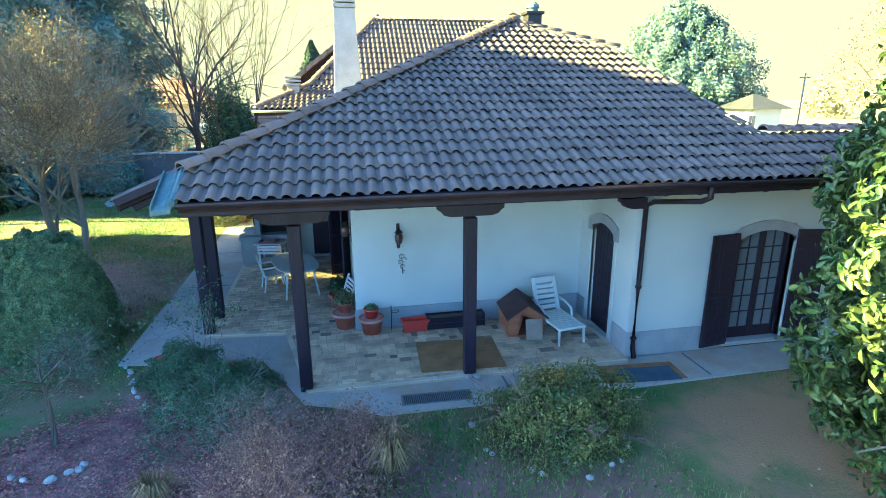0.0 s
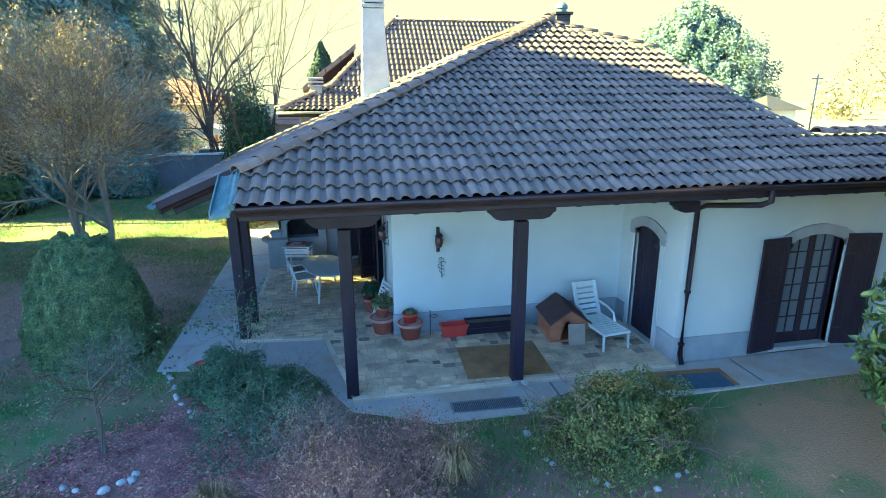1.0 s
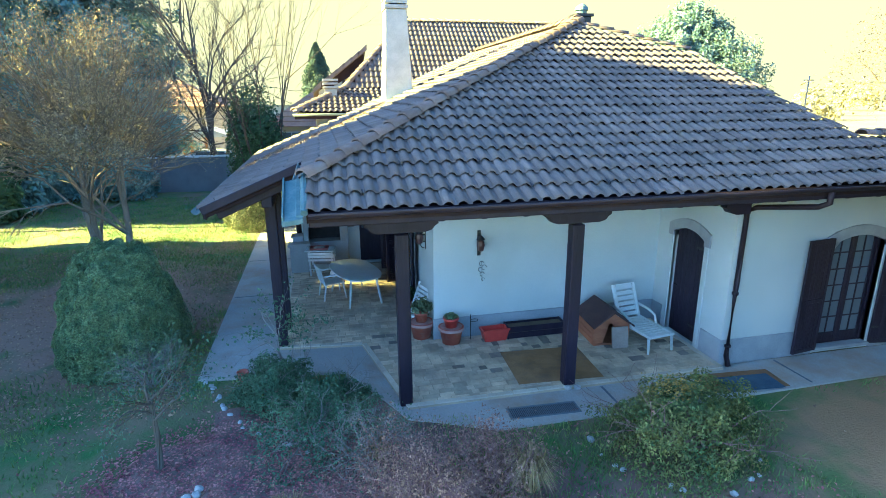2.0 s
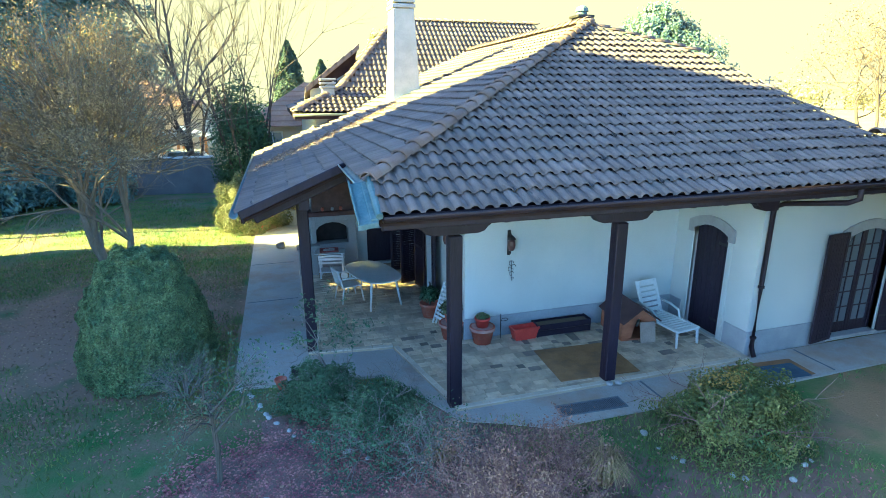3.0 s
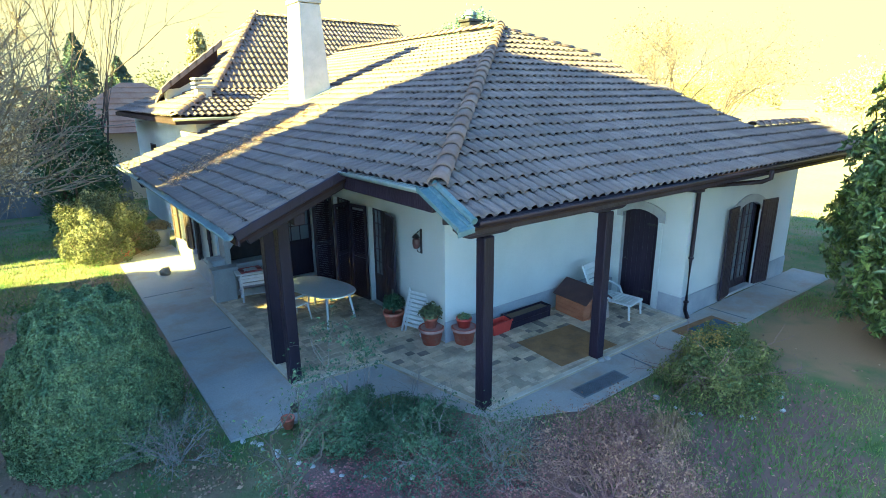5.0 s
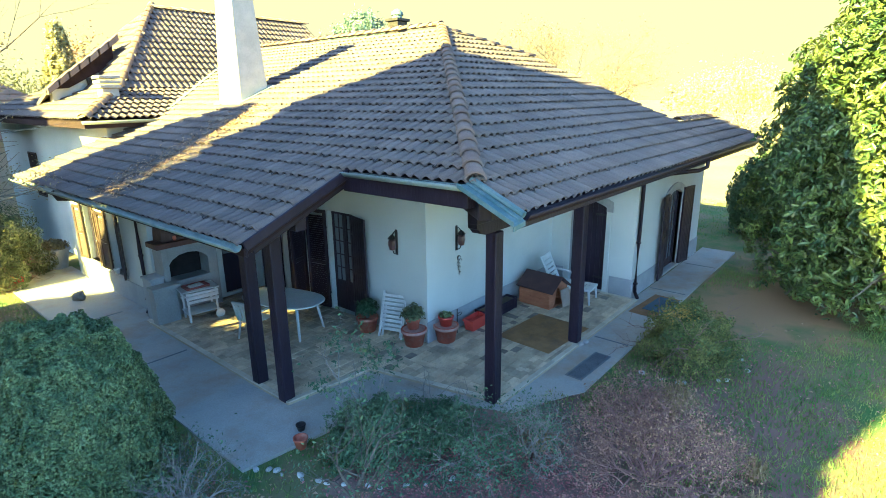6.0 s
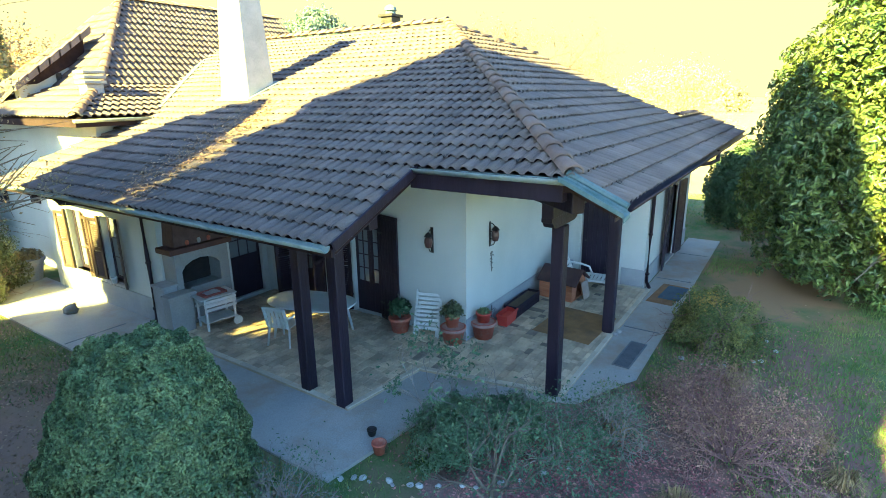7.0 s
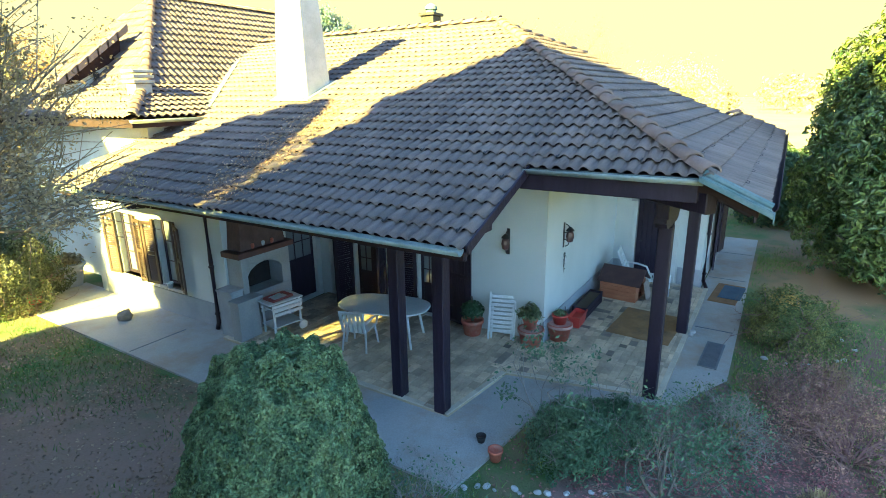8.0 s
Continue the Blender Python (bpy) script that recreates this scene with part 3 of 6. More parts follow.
def wing_field(p0, p1, x0, x1, keep, m=TILE_J):
    (y0, z0), (y1, z1) = p0, p1
    L = math.hypot(y1 - y0, z1 - z0)
    rows = max(1, round(L / 0.34))
    V, F, own, _ = field((x0, y0, z0), (1, 0, 0), (0, (y1 - y0) / L, (z1 - z0) / L), rows, int((x1 - x0) / PITCH), L / rows, keep, lambda x, y: False, rng)
    tagged(put("tile_field", mesh_of("tile_field", V, F, m, True), wing), kind="stuff")


def hip_x(y):
    return -2.55 + (y - 18.9) * (1.71 / 2.2) if y < 21.1 else -0.84 + (y - 21.1) * (2.71 / 3.5)


def valley_x(y):
    return -0.4 + max(0.0, y - 19.3) / 0.84


wing_field(WE, WF, -2.6, 4.2, lambda x, y: hip_x(y) < x < valley_x(y) + 0.7)
wing_field(WF, WR, -1.0, 8.2, lambda x, y: hip_x(y) < x and (x < valley_x(y) + 0.9 or y > 23.0))


def wing_sheet(name, pts, m, label=""):
    V = [Vector(p) for p in pts]
    bm = bmesh.new()
    top = [bm.verts.new(p - Vector((0, 0, 0.06))) for p in V]
    low = [bm.verts.new(p - Vector((0, 0, 0.2))) for p in V]
    bm.faces.new(top)
    bm.faces.new(list(reversed(low)))
    n = len(V)
    for i in range(n):
        bm.faces.new((top[i], low[i], low[(i + 1) % n], top[(i + 1) % n]))
    return part(name, bm, m, wing, label)


wing_sheet("roof_deck", [(-2.55, 18.9, 4.3), (-0.2, 18.9, 4.3), (2.0, 21.1, 5.05), (-0.84, 21.1, 5.05)], SOFFIT)
wing_sheet("roof_deck", [(-0.84, 21.1, 5.05), (8.2, 21.1, 5.05), (8.2, 24.6, 7.75), (1.87, 24.6, 7.75)], SOFFIT)
# west slope of the wing, flared towards the eave
for a, b, c, d in (((-0.84, 21.1, 5.05), (1.87, 24.6, 7.75), (1.87, 24.62, 7.75), (-0.84, 28.1, 5.05)), ((-2.55, 18.9, 4.3), (-0.84, 21.1, 5.05), (-0.84, 28.1, 5.05), (-2.55, 30.3, 4.3))):
    wing_sheet("roof_deck", [a, b, c, d], SOFFIT)
    ax = np.array([b[0] - a[0], 0, b[2] - a[2]])
    L = np.linalg.norm(ax)
    rows = max(1, round(L / 0.34))
    V, F, own, _ = field((a[0], 30.0, a[2]), (0, -1, 0), tuple(ax / L), rows, int(11.2 / PITCH), L / rows,
                         lambda x, y: x < hip_x(y if y < 24.6 else 49.2 - y) + 0.02, lambda x, y: False, rng)
    tagged(put("tile_field", mesh_of("tile_field", V, F, TILE_J, True), wing), kind="stuff")
caps((-2.55, 18.9, 4.34), (-0.84, 21.1, 5.09), parent=wing)
caps((-0.84, 21.1, 5.09), (1.87, 24.6, 7.8), parent=wing)
caps((1.87, 24.6, 7.78), (8.2, 24.6, 7.78), parent=wing)
WING_OPENINGS = ((23.4, 24.0, 1.86, 2.25), (25.7, 26.6, 1.64, 2.05), (26.0, 26.9, 2.5, 3.1))
structure(boxes("wing_wall", [((-1.9, 19.5, -0.2), (8.0, 19.8, 4.2)), ((-1.9, 19.8, -0.2), (-1.6, 30.0, 4.2))], PLASTER), "white plastered upper wall of the wing", "wall")
gutter("gutter", (-2.6, 18.84, 4.27), (-0.2, 18.84, 4.27), GREY_METAL, 0.075, "pale metal gutter along the wing's eave")
# valley gutter between the two roofs; its dark colour holds the step's shade
vv = [(-0.42, 19.3), (4.6, 23.55)]
bm = bmesh.new()
q = [(vv[0][0] - 0.06, vv[0][1] - 0.1), (vv[0][0] + 0.06, vv[0][1] - 0.06), (vv[1][0] + 0.05, vv[1][1] - 0.05), (vv[1][0] - 0.05, vv[1][1] + 0.05), (vv[0][0] - 0.06, vv[0][1] + 0.05)]
tv = [bm.verts.new((x, y, west_z(x, y) + 0.05)) for x, y in q]
bv = [bm.verts.new((x, y, west_z(x, y) - 0.02)) for x, y in q]
bm.faces.new(tv)
bm.faces.new(list(reversed(bv)))
for i in range(5):
    bm.faces.new((tv[i], bv[i], bv[(i + 1) % 5], tv[(i + 1) % 5]))
structure(part("valley_flashing", bm, SHEET), "metal valley between the two roofs, shade put into its colour", "flashing")
wc = thing("small_chimney", "small banded cement chimney on the wing's eave", "chimney", (-1.35, 20.5, 4.5))
box("shaft", (-0.2, -0.2, 0.0), (0.2, 0.2, 0.55), STONE, wc, 0.01)
for i in range(3):
    box("cap_course", (-0.26, -0.26, 0.56 + 0.12 * i), (0.26, 0.26, 0.63 + 0.12 * i), STONE, wc, 0.01)

# ---- foliage ----


def leaf_mesh(name, C, N, size, m, rng, aspect=0.5, fold=0.15, oval=False):
    """Many small folded leaves at the points C, facing about along N."""
    C, N = np.asarray(C), np.asarray(N)
    n = len(C)
    N = N + rng.normal(0, 0.55, (n, 3))
    N /= np.linalg.norm(N, axis=1)[:, None] + 1e-9
    A = np.cross(N, rng.normal(0, 1, (n, 3)))
    A /= np.linalg.norm(A, axis=1)[:, None] + 1e-9
    B = np.cross(N, A)
    s = size * rng.uniform(0.6, 1.3, (n, 1))
    w = s * aspect
    if oval:
        up = N * s * fold
        P = np.stack([C - A * s * 0.5, C - A * s * 0.18 + B * w * 0.5 + up, C + A * s * 0.2 + B * w * 0.42 + up, C + A * s * 0.5 - up * 0.6,
                      C + A * s * 0.2 - B * w * 0.42 + up, C - A * s * 0.18 - B * w * 0.5 + up], 1).reshape(-1, 3)
        i = np.arange(n)[:, None] * 6
        F = np.concatenate([i + [0, 1, 2], i + [0, 2, 3], i + [0, 3, 4], i + [0, 4, 5]], 0)
    else:
        P = np.stack([C - A * s * 0.5, C + B * w * 0.5 + N * s * fold, C + A * s * 0.5, C - B * w * 0.5 + N * s * fold], 1).reshape(-1, 3)
        i = np.arange(n)[:, None] * 4
        F = np.concatenate([i + [0, 1, 2], i + [0, 2, 3]], 0)
    me = bpy.data.meshes.new(name)
    me.vertices.add(len(P))
    me.vertices.foreach_set("co", P.astype(np.float32).ravel())
    me.loops.add(F.size)
    me.loops.foreach_set("vertex_index", F.astype(np.int32).ravel())
    me.polygons.add(len(F))
    me.polygons.foreach_set("loop_start", np.arange(0, F.size, 3, dtype=np.int32))
    me.polygons.foreach_set("loop_total", np.full(len(F), 3, dtype=np.int32))
    me.materials.append(m)
    me.update(calc_edges=True)
    return me


def lumpy(D, seed, amp, freq=2.2):
    return np.array([1 + amp * noise.noise(Vector((d[0] * freq + seed, d[1] * freq, d[2] * freq))) for d in D])


def dirs(n, rng, low=-0.5):
    D = rng.normal(0, 1, (int(n * 2.2), 3))
    D /= np.linalg.norm(D, axis=1)[:, None]
    return D[D[:, 2] > low][:n]


def crown(n, centre, radii, rng, seed=0, amp=0.35, shell=0.25, low=-0.6, freq=2.2):
    D = dirs(n, rng, low)
    r = lumpy(D, seed, amp, freq) * (1 - shell * rng.random(len(D)) ** 1.5)
    return np.array(centre) + D * r[:, None] * np.array(radii), D


def bm_branch(bm, p, d, length, r, depth, rng, tips, bend=0.25, kids=3, spread=0.7, sides=5, shrink=0.68):
    """A forking limb; its ends are collected in tips."""
    pts, rad = [Vector(p)], [r]
    d = Vector(d).normalized()
    k = 4
    for i in range(k):
        d = (d + Vector(rng.normal(0, bend, 3))).normalized()
        pts.append(pts[-1] + d * length / k)
        rad.append(r * (1 - 0.45 * (i + 1) / k))
    bm_tube(bm, pts, rad, sides, False)
    if depth == 0:
        tips.append(pts[-1])
        return
    for j in range(kids):
        q = pts[rng.integers(2, k + 1)] if j else pts[-1]
        nd = (d + Vector(rng.normal(0, spread, 3))).normalized()
        bm_branch(bm, q, nd, length * shrink * rng.uniform(0.8, 1.15), rad[-1] * 0.8, depth - 1, rng, tips, bend, kids, spread, max(3, sides - 1), shrink)


def hedge_bush():
    r = np.random.default_rng(11)
    t = thing("clipped_bush", "large rounded evergreen bush, clipped, on the lawn", "bush", (-5.68, 11.3, -0.08))
    n = 185000
    D = dirs(n, r, -0.35)
    rr = lumpy(D, 3, 0.13, 3.4) * lumpy(D, 8, 0.10, 9.0) * (1 - 0.2 * r.random(len(D)) ** 2)
    P = D * rr[:, None]
    P[:, 2] = np.sign(P[:, 2]) * np.abs(P[:, 2]) ** 0.86
    C = P * np.array([1.1, 1.1, 1.76]) + np.array([0, 0, 0.62])
    C[:, :2] *= (1.0 - 0.2 * np.clip(P[:, 2], 0, 1))[:, None]
    k = C[:, 2] > 0.05
    C, D = C[k], D[k]
    put("foliage", leaf_mesh("foliage", C, D[:len(C)], 0.036, LEAF_BOX, r, 0.55, 0.2, True), t)
    # dense inner twigs keep the light out
    bm = bmesh.new()
    tips = []
    for i in range(7):
        bm_branch(bm, (0, 0, 0), (r.normal(0, 0.5), r.normal(0, 0.5), 1), 0.8, 0.04, 2, r, tips)
    part("woody_frame", bm, BARK, t)
    C, D = crown(9000, (0, 0, 0.85), (0.8, 0.8, 1.2), r, 5, 0.1, 0.5, -0.7)
    put("inner_foliage", leaf_mesh("inner_foliage", C[C[:, 2] > 0], D[C[:, 2] > 0], 0.12, LEAF_BOX, r, 0.7), t)


hedge_bush()


def magnolia():
    r = np.random.default_rng(21)
    t = thing("magnolia_tree", "tall evergreen magnolia with large glossy leaves", "tree", (8.25, 3.75, -0.1))
    bm = bmesh.new()
    tips = []
    bm_tube(bm, [(0, 0, 0), (0.1, 0, 2), (0, 0.1, 4), (0, 0, 6.6)], [0.22, 0.17, 0.1, 0.03], 8)
    for i in range(30):
        z = 0.5 + i * 0.2
        a = i * 2.4
        bm_branch(bm, (0, 0, z), (math.cos(a), math.sin(a), 0.25), 1.9 * (1.05 - z / 9), 0.06, 1, r, tips, 0.15, 3, 0.5)
    part("trunk", bm, BARK, t)
    # leaves stand in whorls at the ends of the shoots
    C, D = crown(10500, (0, 0, 3.0), (2.82, 2.82, 4.7), r, 9, 0.28, 0.45, -0.64, 3.2)
    k = C[:, 2] > 0.3
    C, D = C[k], D[k]
    per = 11
    N = np.repeat(D + [0, 0, 0.35], per, 0)
    O = r.normal(0, 1, (len(N), 3))
    O -= 0.6 * N * np.sum(O * N, 1)[:, None]
    O /= np.linalg.norm(O, axis=1)[:, None]
    P = np.repeat(C, per, 0) + O * 0.085 + r.normal(0, 0.035, (len(N), 3))
    put("crown", leaf_mesh("crown", P, N * 0.8 + O * 0.5, 0.15, LEAF_MAG, r, 0.38, 0.1, True), t)


magnolia()

# ---- shade trees and background trees ----


def cedar(x, y, h, rad, label, seed, n=16000, leaf=0.22, base=1.0, taper=1.3, needle=None, name="cedar_tree", fluff=0.1):
    r = np.random.default_rng(seed)
    t = thing(name, label, "tree", (x, y, -0.1))
    bm = bmesh.new()
    bm_tube(bm, [(0, 0, 0), (0.1, 0, h * 0.5), (0, 0, h * 0.98)], [0.03 * h, 0.018 * h, 0.02], 8)
    C, N = [], []
    levels = int(h / 0.5)
    per = max(20, n // (levels * 7))
    for i in range(levels):
        z = base + (h - base) * i / levels
        R = rad * (1 - (i / levels) ** taper) + 0.25
        for j in range(7):
            a = i * 1.1 + j * 2 * math.pi / 7 + r.normal(0, 0.25)
            L = R * r.uniform(0.65, 1.1)
            d = np.array([math.cos(a), math.sin(a), 0.0])
            tip = d * L + [0, 0, z + 0.10 * L]
            bm_tube(bm, [(0, 0, z), tuple(d * L * 0.5 + [0, 0, z + 0.12 * L]), tuple(tip)], [0.05 + 0.006 * (levels - i), 0.03, 0.01], 4, False)
            u = r.random(per) ** 0.6
            side = np.array([-d[1], d[0], 0])
            w = r.normal(0, 0.22 * L + 0.1, per) * (1.1 - u)
            p = d * (u * L)[:, None] + side * w[:, None]
            p[:, 2] += z + 0.12 * L * np.sin(u * 2.4) - 0.25 * np.abs(w) + r.normal(0, fluff, per)
            C.append(p)
            N.append(np.tile(d * 0.8 + [0, 0, 0.8], (per, 1)))
    part("trunk", bm, BARK, t)
    put("crown", leaf_mesh("crown", np.concatenate(C), np.concatenate(N), leaf, needle or LEAF_CEDAR, r, 0.45, 0.1), t)
    return t


cedar(-15.5, 36.0, 19.0, 7.0, "tall broad dark blue-green cedar beyond the lawn", 31, 150000, 0.26, 0.6, 2.2, fluff=0.25)
cedar(-22.5, 34.0, 18.0, 6.5, "tall broad dark blue-green cedar behind the lawn", 32, 120000, 0.28, 0.6, 2.2, fluff=0.25)
# This cedar's paler needle colour stands for haze over the distance.
cedar(28.0, 42.5, 11.4, 6.8, "broad blue-green cedar behind the roofs, haze in its pale colour", 34, 90000, 0.3, 0.5, 3.0, leafmat("hazed_cedar_needle", (0.16, 0.25, 0.22), (0.24, 0.33, 0.28), 0.7, 0.25), fluff=0.45)
cedar(-14.2, 34.2, 13.5, 4.4, "dense dark cedar beyond the boundary wall", 33, 110000, 0.26, 0.4, 2.2, fluff=0.25)


def leafy_tree(x, y, h, rad, label, seed, m, n, leaf, name="tree", kids=3, bare=False, lean=(0, 0), depth=3, spread=0.5, wood=None, limbs=((0, 1.0), (1.9, 0.85), (4.1, 0.8)), slant=0.28):
    r = np.random.default_rng(seed)
    t = thing(name, label, "tree", (x, y, -0.1))
    tips = []
    for a, f in limbs:
        bm = bmesh.new()
        bm_branch(bm, (0.08 * math.cos(a), 0.08 * math.sin(a), 0), (slant * math.cos(a) + lean[0], slant * math.sin(a) + lean[1], 1), h * 0.42 * f, (0.011 if bare else 0.016) * h, 4 if bare else depth, r, tips, 0.13, kids, spread, 6, 0.66)
        part("limb", bm, wood or (BARK if not bare else BARE), t)
    if n:
        T_ = np.array([tuple(p) for p in tips])
        T_ = T_[T_[:, 2] > h * 0.45]
        if m is LEAF_OLIVE:
            K, _ = crown(400, (0.05, 0, 0.62 * h), (2.95, 2.6, 0.37 * h), r, 4, 0.3, 0.45, -0.4)
            bm = bmesh.new()
            for c in K[(K[:, 0] < 1.5) | (r.random(len(K)) < 0.6)]:
                q = np.array([0.0, 0.0, 0.4 * h])
                w = r.normal(0, 0.2, (2, 3))
                bm_tube(bm, [tuple(q + (c - q) * 0.55), tuple(q + (c - q) * 0.8 + w[0]), tuple(c)], [0.02, 0.013, 0.005], 4, False)
                bm_tube(bm, [tuple(q + (c - q) * 0.8 + w[0]), tuple(c + w[1] * 2)], [0.01, 0.004], 3, False)
            part("twig_work", bm, wood, t)
            T_ = np.concatenate([T_[T_[:, 2] > 0.5 * h], K])
            T_ = T_[r.random(len(T_)) < np.where(T_[:, 0] > 1.5, 0.35, 0.85)]
        C = T_[r.integers(0, len(T_), n)] + r.normal(0, rad, (n, 3))
        put("crown", leaf_mesh("crown", C, r.normal(0, 1, (n, 3)) + [0, 0, 0.6], leaf, m, r, 0.5), t)
    return t


# Distance haze is put into this leaf colour as paleness.
LEAF_HAZED = leafmat("hazed_pale_leaf", (0.42, 0.40, 0.19), (0.55, 0.52, 0.27), 0.7)
PALE_BARK = mat("pale_bark", (0.17, 0.14, 0.10), (0.30, 0.25, 0.18), 4.0, 0.95, 0.6, 30, stretch=(1, 1, 0.3))
leafy_tree(-7.4, 16.1, 7.0, 0.15, "spreading garden tree with dry grey-olive leaves", 47, LEAF_OLIVE, 42000, 0.058, "garden_tree", 4, False, (0.05, 0.0), 4, 0.4, PALE_BARK, ((0.2, 1.0), (2.8, 0.95), (4.4, 0.85)), 0.36)
leafy_tree(-7.6, 33.5, 14.5, 0, "tall bare winter tree by the boundary wall", 40, None, 0, 0, "bare_tree", 4, True, (0, 0), 4, 0.17, None, ((0, 1.0), (1.9, 0.85), (4.1, 0.8)), 0.08)
leafy_tree(-8.5, 40.0, 11.0, 0, "bare winter tree beyond the boundary wall", 43, None, 0, 0, "bare_tree", 4, True)
LEAF_TAN = leafmat("dry_tan_leaf", (0.23, 0.165, 0.095), (0.33, 0.25, 0.15), 0.8, 0.3)
leafy_tree(34.6, 27.7, 13.0, 0.3, "tall winter tree with dry tan leaves in the field", 44, LEAF_TAN, 3600, 0.16, "bare_tree", 4, True)
leafy_tree(40.0, 26.0, 12.0, 0.3, "winter tree with a few dry tan leaves in the sunlit field", 45, LEAF_TAN, 2600, 0.16, "bare_tree", 4, True)
leafy_tree(56.0, 17.0, 7.5, 1.0, "green tree far across the field, haze in its pale colour", 46, LEAF_HAZED, 3600, 0.28, "field_tree", 3)
leafy_tree(68.0, 23.0, 7.5, 1.1, "green tree far across the field, haze in its pale colour", 47, LEAF_HAZED, 3600, 0.3, "field_tree", 3)
leafy_tree(34.0, 11.0, 3.6, 0.5, "green tree beyond the magnolia, haze in its pale colour", 48, LEAF_HAZED, 2600, 0.13, "field_tree", 3)
leafy_tree(70.0, 44.0, 9.0, 1.2, "green tree far across the field, haze in its pale colour", 49, LEAF_HAZED, 5000, 0.36, "field_tree", 3)


def cone_tree(x, y, h, rad, label, seed, m=LEAF_THUJA, n=9000, leaf=0.22, name="cypress", base=0.15, blunt=False):
    r = np.random.default_rng(seed)
    t = thing(name, label, "tree", (x, y, -0.1))
    tube("trunk", [(0, 0, 0), (0, 0, h * 0.9)], [0.05 * rad + 0.06, 0.02], BARK, t)
    u = r.random(n) ** 0.75
    a = r.uniform(0, 2 * math.pi, n)
    R = rad * (np.minimum(1, (1 - u) * 5) ** 0.5 if blunt else np.sin(np.clip((1 - u) * 1.9 + 0.05, 0, math.pi / 2))) * (0.66 + 0.4 * r.random(n)) * (1 + 0.14 * np.sin(a * 5 + u * 14) + 0.16 * np.sin(a * 3 - u * 23 + seed))
    D = np.stack([np.cos(a), np.sin(a), np.full(n, 0.5)], 1)
    C = np.stack([R * np.cos(a), R * np.sin(a), base + u * (h - base)], 1)
    put("crown", leaf_mesh("crown", C, D, leaf, m, r, 0.4), t)




def ivy_tree(x, y):
    """A many-stemmed bare tree whose lower stems are wrapped in ivy."""
    r = np.random.default_rng(51)
    t = thing("ivy_clad_tree", "bare many-stemmed tree with ivy climbing its lower stems", "tree", (x, y, -0.1))
    tips = []
    for i in range(9):
        bm = bmesh.new()
        a = i * 0.7 + 0.3
        bm_branch(bm, (0.35 * math.cos(a), 0.35 * math.sin(a), 0), (0.2 * math.cos(a), 0.2 * math.sin(a), 1), r.uniform(4.4, 5.8), 0.05, 3, r, tips, 0.06, 4, 0.24, 5, 0.58)
        part("stem", bm, BARE, t)
    C, D = [], []
    for i in range(15):
        a, q, h = r.uniform(0, 6.28), 1.05 * r.random() ** 0.6, r.uniform(3.0, 6.2)
        c, d = crown(1500, (q * math.cos(a), q * math.sin(a), h * 0.5), (0.58, 0.58, h * 0.52), r, i, 0.5, 0.5, -0.9, 3.0)
        C.append(c)
        D.append(d)
    C, D = np.concatenate(C), np.concatenate(D)
    k = C[:, 2] > 0.1
    put("ivy", leaf_mesh("ivy", C[k], D[k], 0.13, LEAF_THUJA, r, 0.6, 0.15), t, "dense dark green ivy")


ivy_tree(-4.5, 26.4)
cone_tree(-1.7, 54.0, 9.6, 1.9, "dark slender cypress far beyond the roofs", 52, LEAF_CYP, leaf=0.3)
cone_tree(1.4, 57.0, 8.2, 1.7, "dark slender cypress far beyond the roofs", 53, LEAF_CYP, leaf=0.3)
# unseen conifers added along the west; heights and gaps shape the porch-side roof's shade
for i, (y, h, b) in enumerate(((7.05, 12.0, 0), (7.9, 14.6, 0), (8.8, 16.0, 0), (9.7, 16.2, 0), (10.5, 16.3, 0), (11.3, 16.0, 0), (12.0, 15.6, 0), (12.7, 15.3, 0), (13.3, 14.9, 6.7), (13.9, 14.4, 6.75), (14.4, 13.6, 7.6), (14.85, 12.7, 7.7),
                               (13.2, 6.5, 0), (14.1, 6.6, 0), (14.95, 7.5, 0), (16.15, 6.1, 0), (17.65, 11.7, 0), (18.3, 11.5, 0), (19.0, 11.0, 0), (19.7, 8.0, 0), (20.5, 5.6, 0), (25.7, 6.0, 0), (24.0, 10.3, 6.9), (24.9, 10.4, 6.9), (25.8, 10.4, 6.9))):
    cone_tree(-15.0, y, h, 0.95, "tall dense columnar conifer, unseen, added to cast shade", 80 + i, n=17000, leaf=0.42, base=b or 0.15, blunt=True)


def low_bush(x, y, radii, label, seed, m, n, leaf, stems=PLUM_TWIG, name="bush", amp=0.3):
    r = np.random.default_rng(seed)
    t = thing(name, label, "bush", (x, y, -0.1))
    bm = bmesh.new()
    tips = []
    for i in range(9):
        a = i * 0.7
        bm_branch(bm, (0, 0, 0), (math.cos(a) * radii[0], math.sin(a) * radii[1], radii[2] * 0.9), radii[0] * 0.75, 0.02, 2, r, tips, 0.2, 3, 0.6, 4)
    part("woody_frame", bm, stems, t)
    C, D = crown(n, (0, 0, radii[2] * 0.35), (radii[0], radii[1], radii[2] * 0.75), r, seed, amp, 0.45, -0.4)
    k = C[:, 2] > 0.02
    put("foliage", leaf_mesh("foliage", C[k], D[k], leaf, m, r, 0.5, 0.15, True), t)
    return t


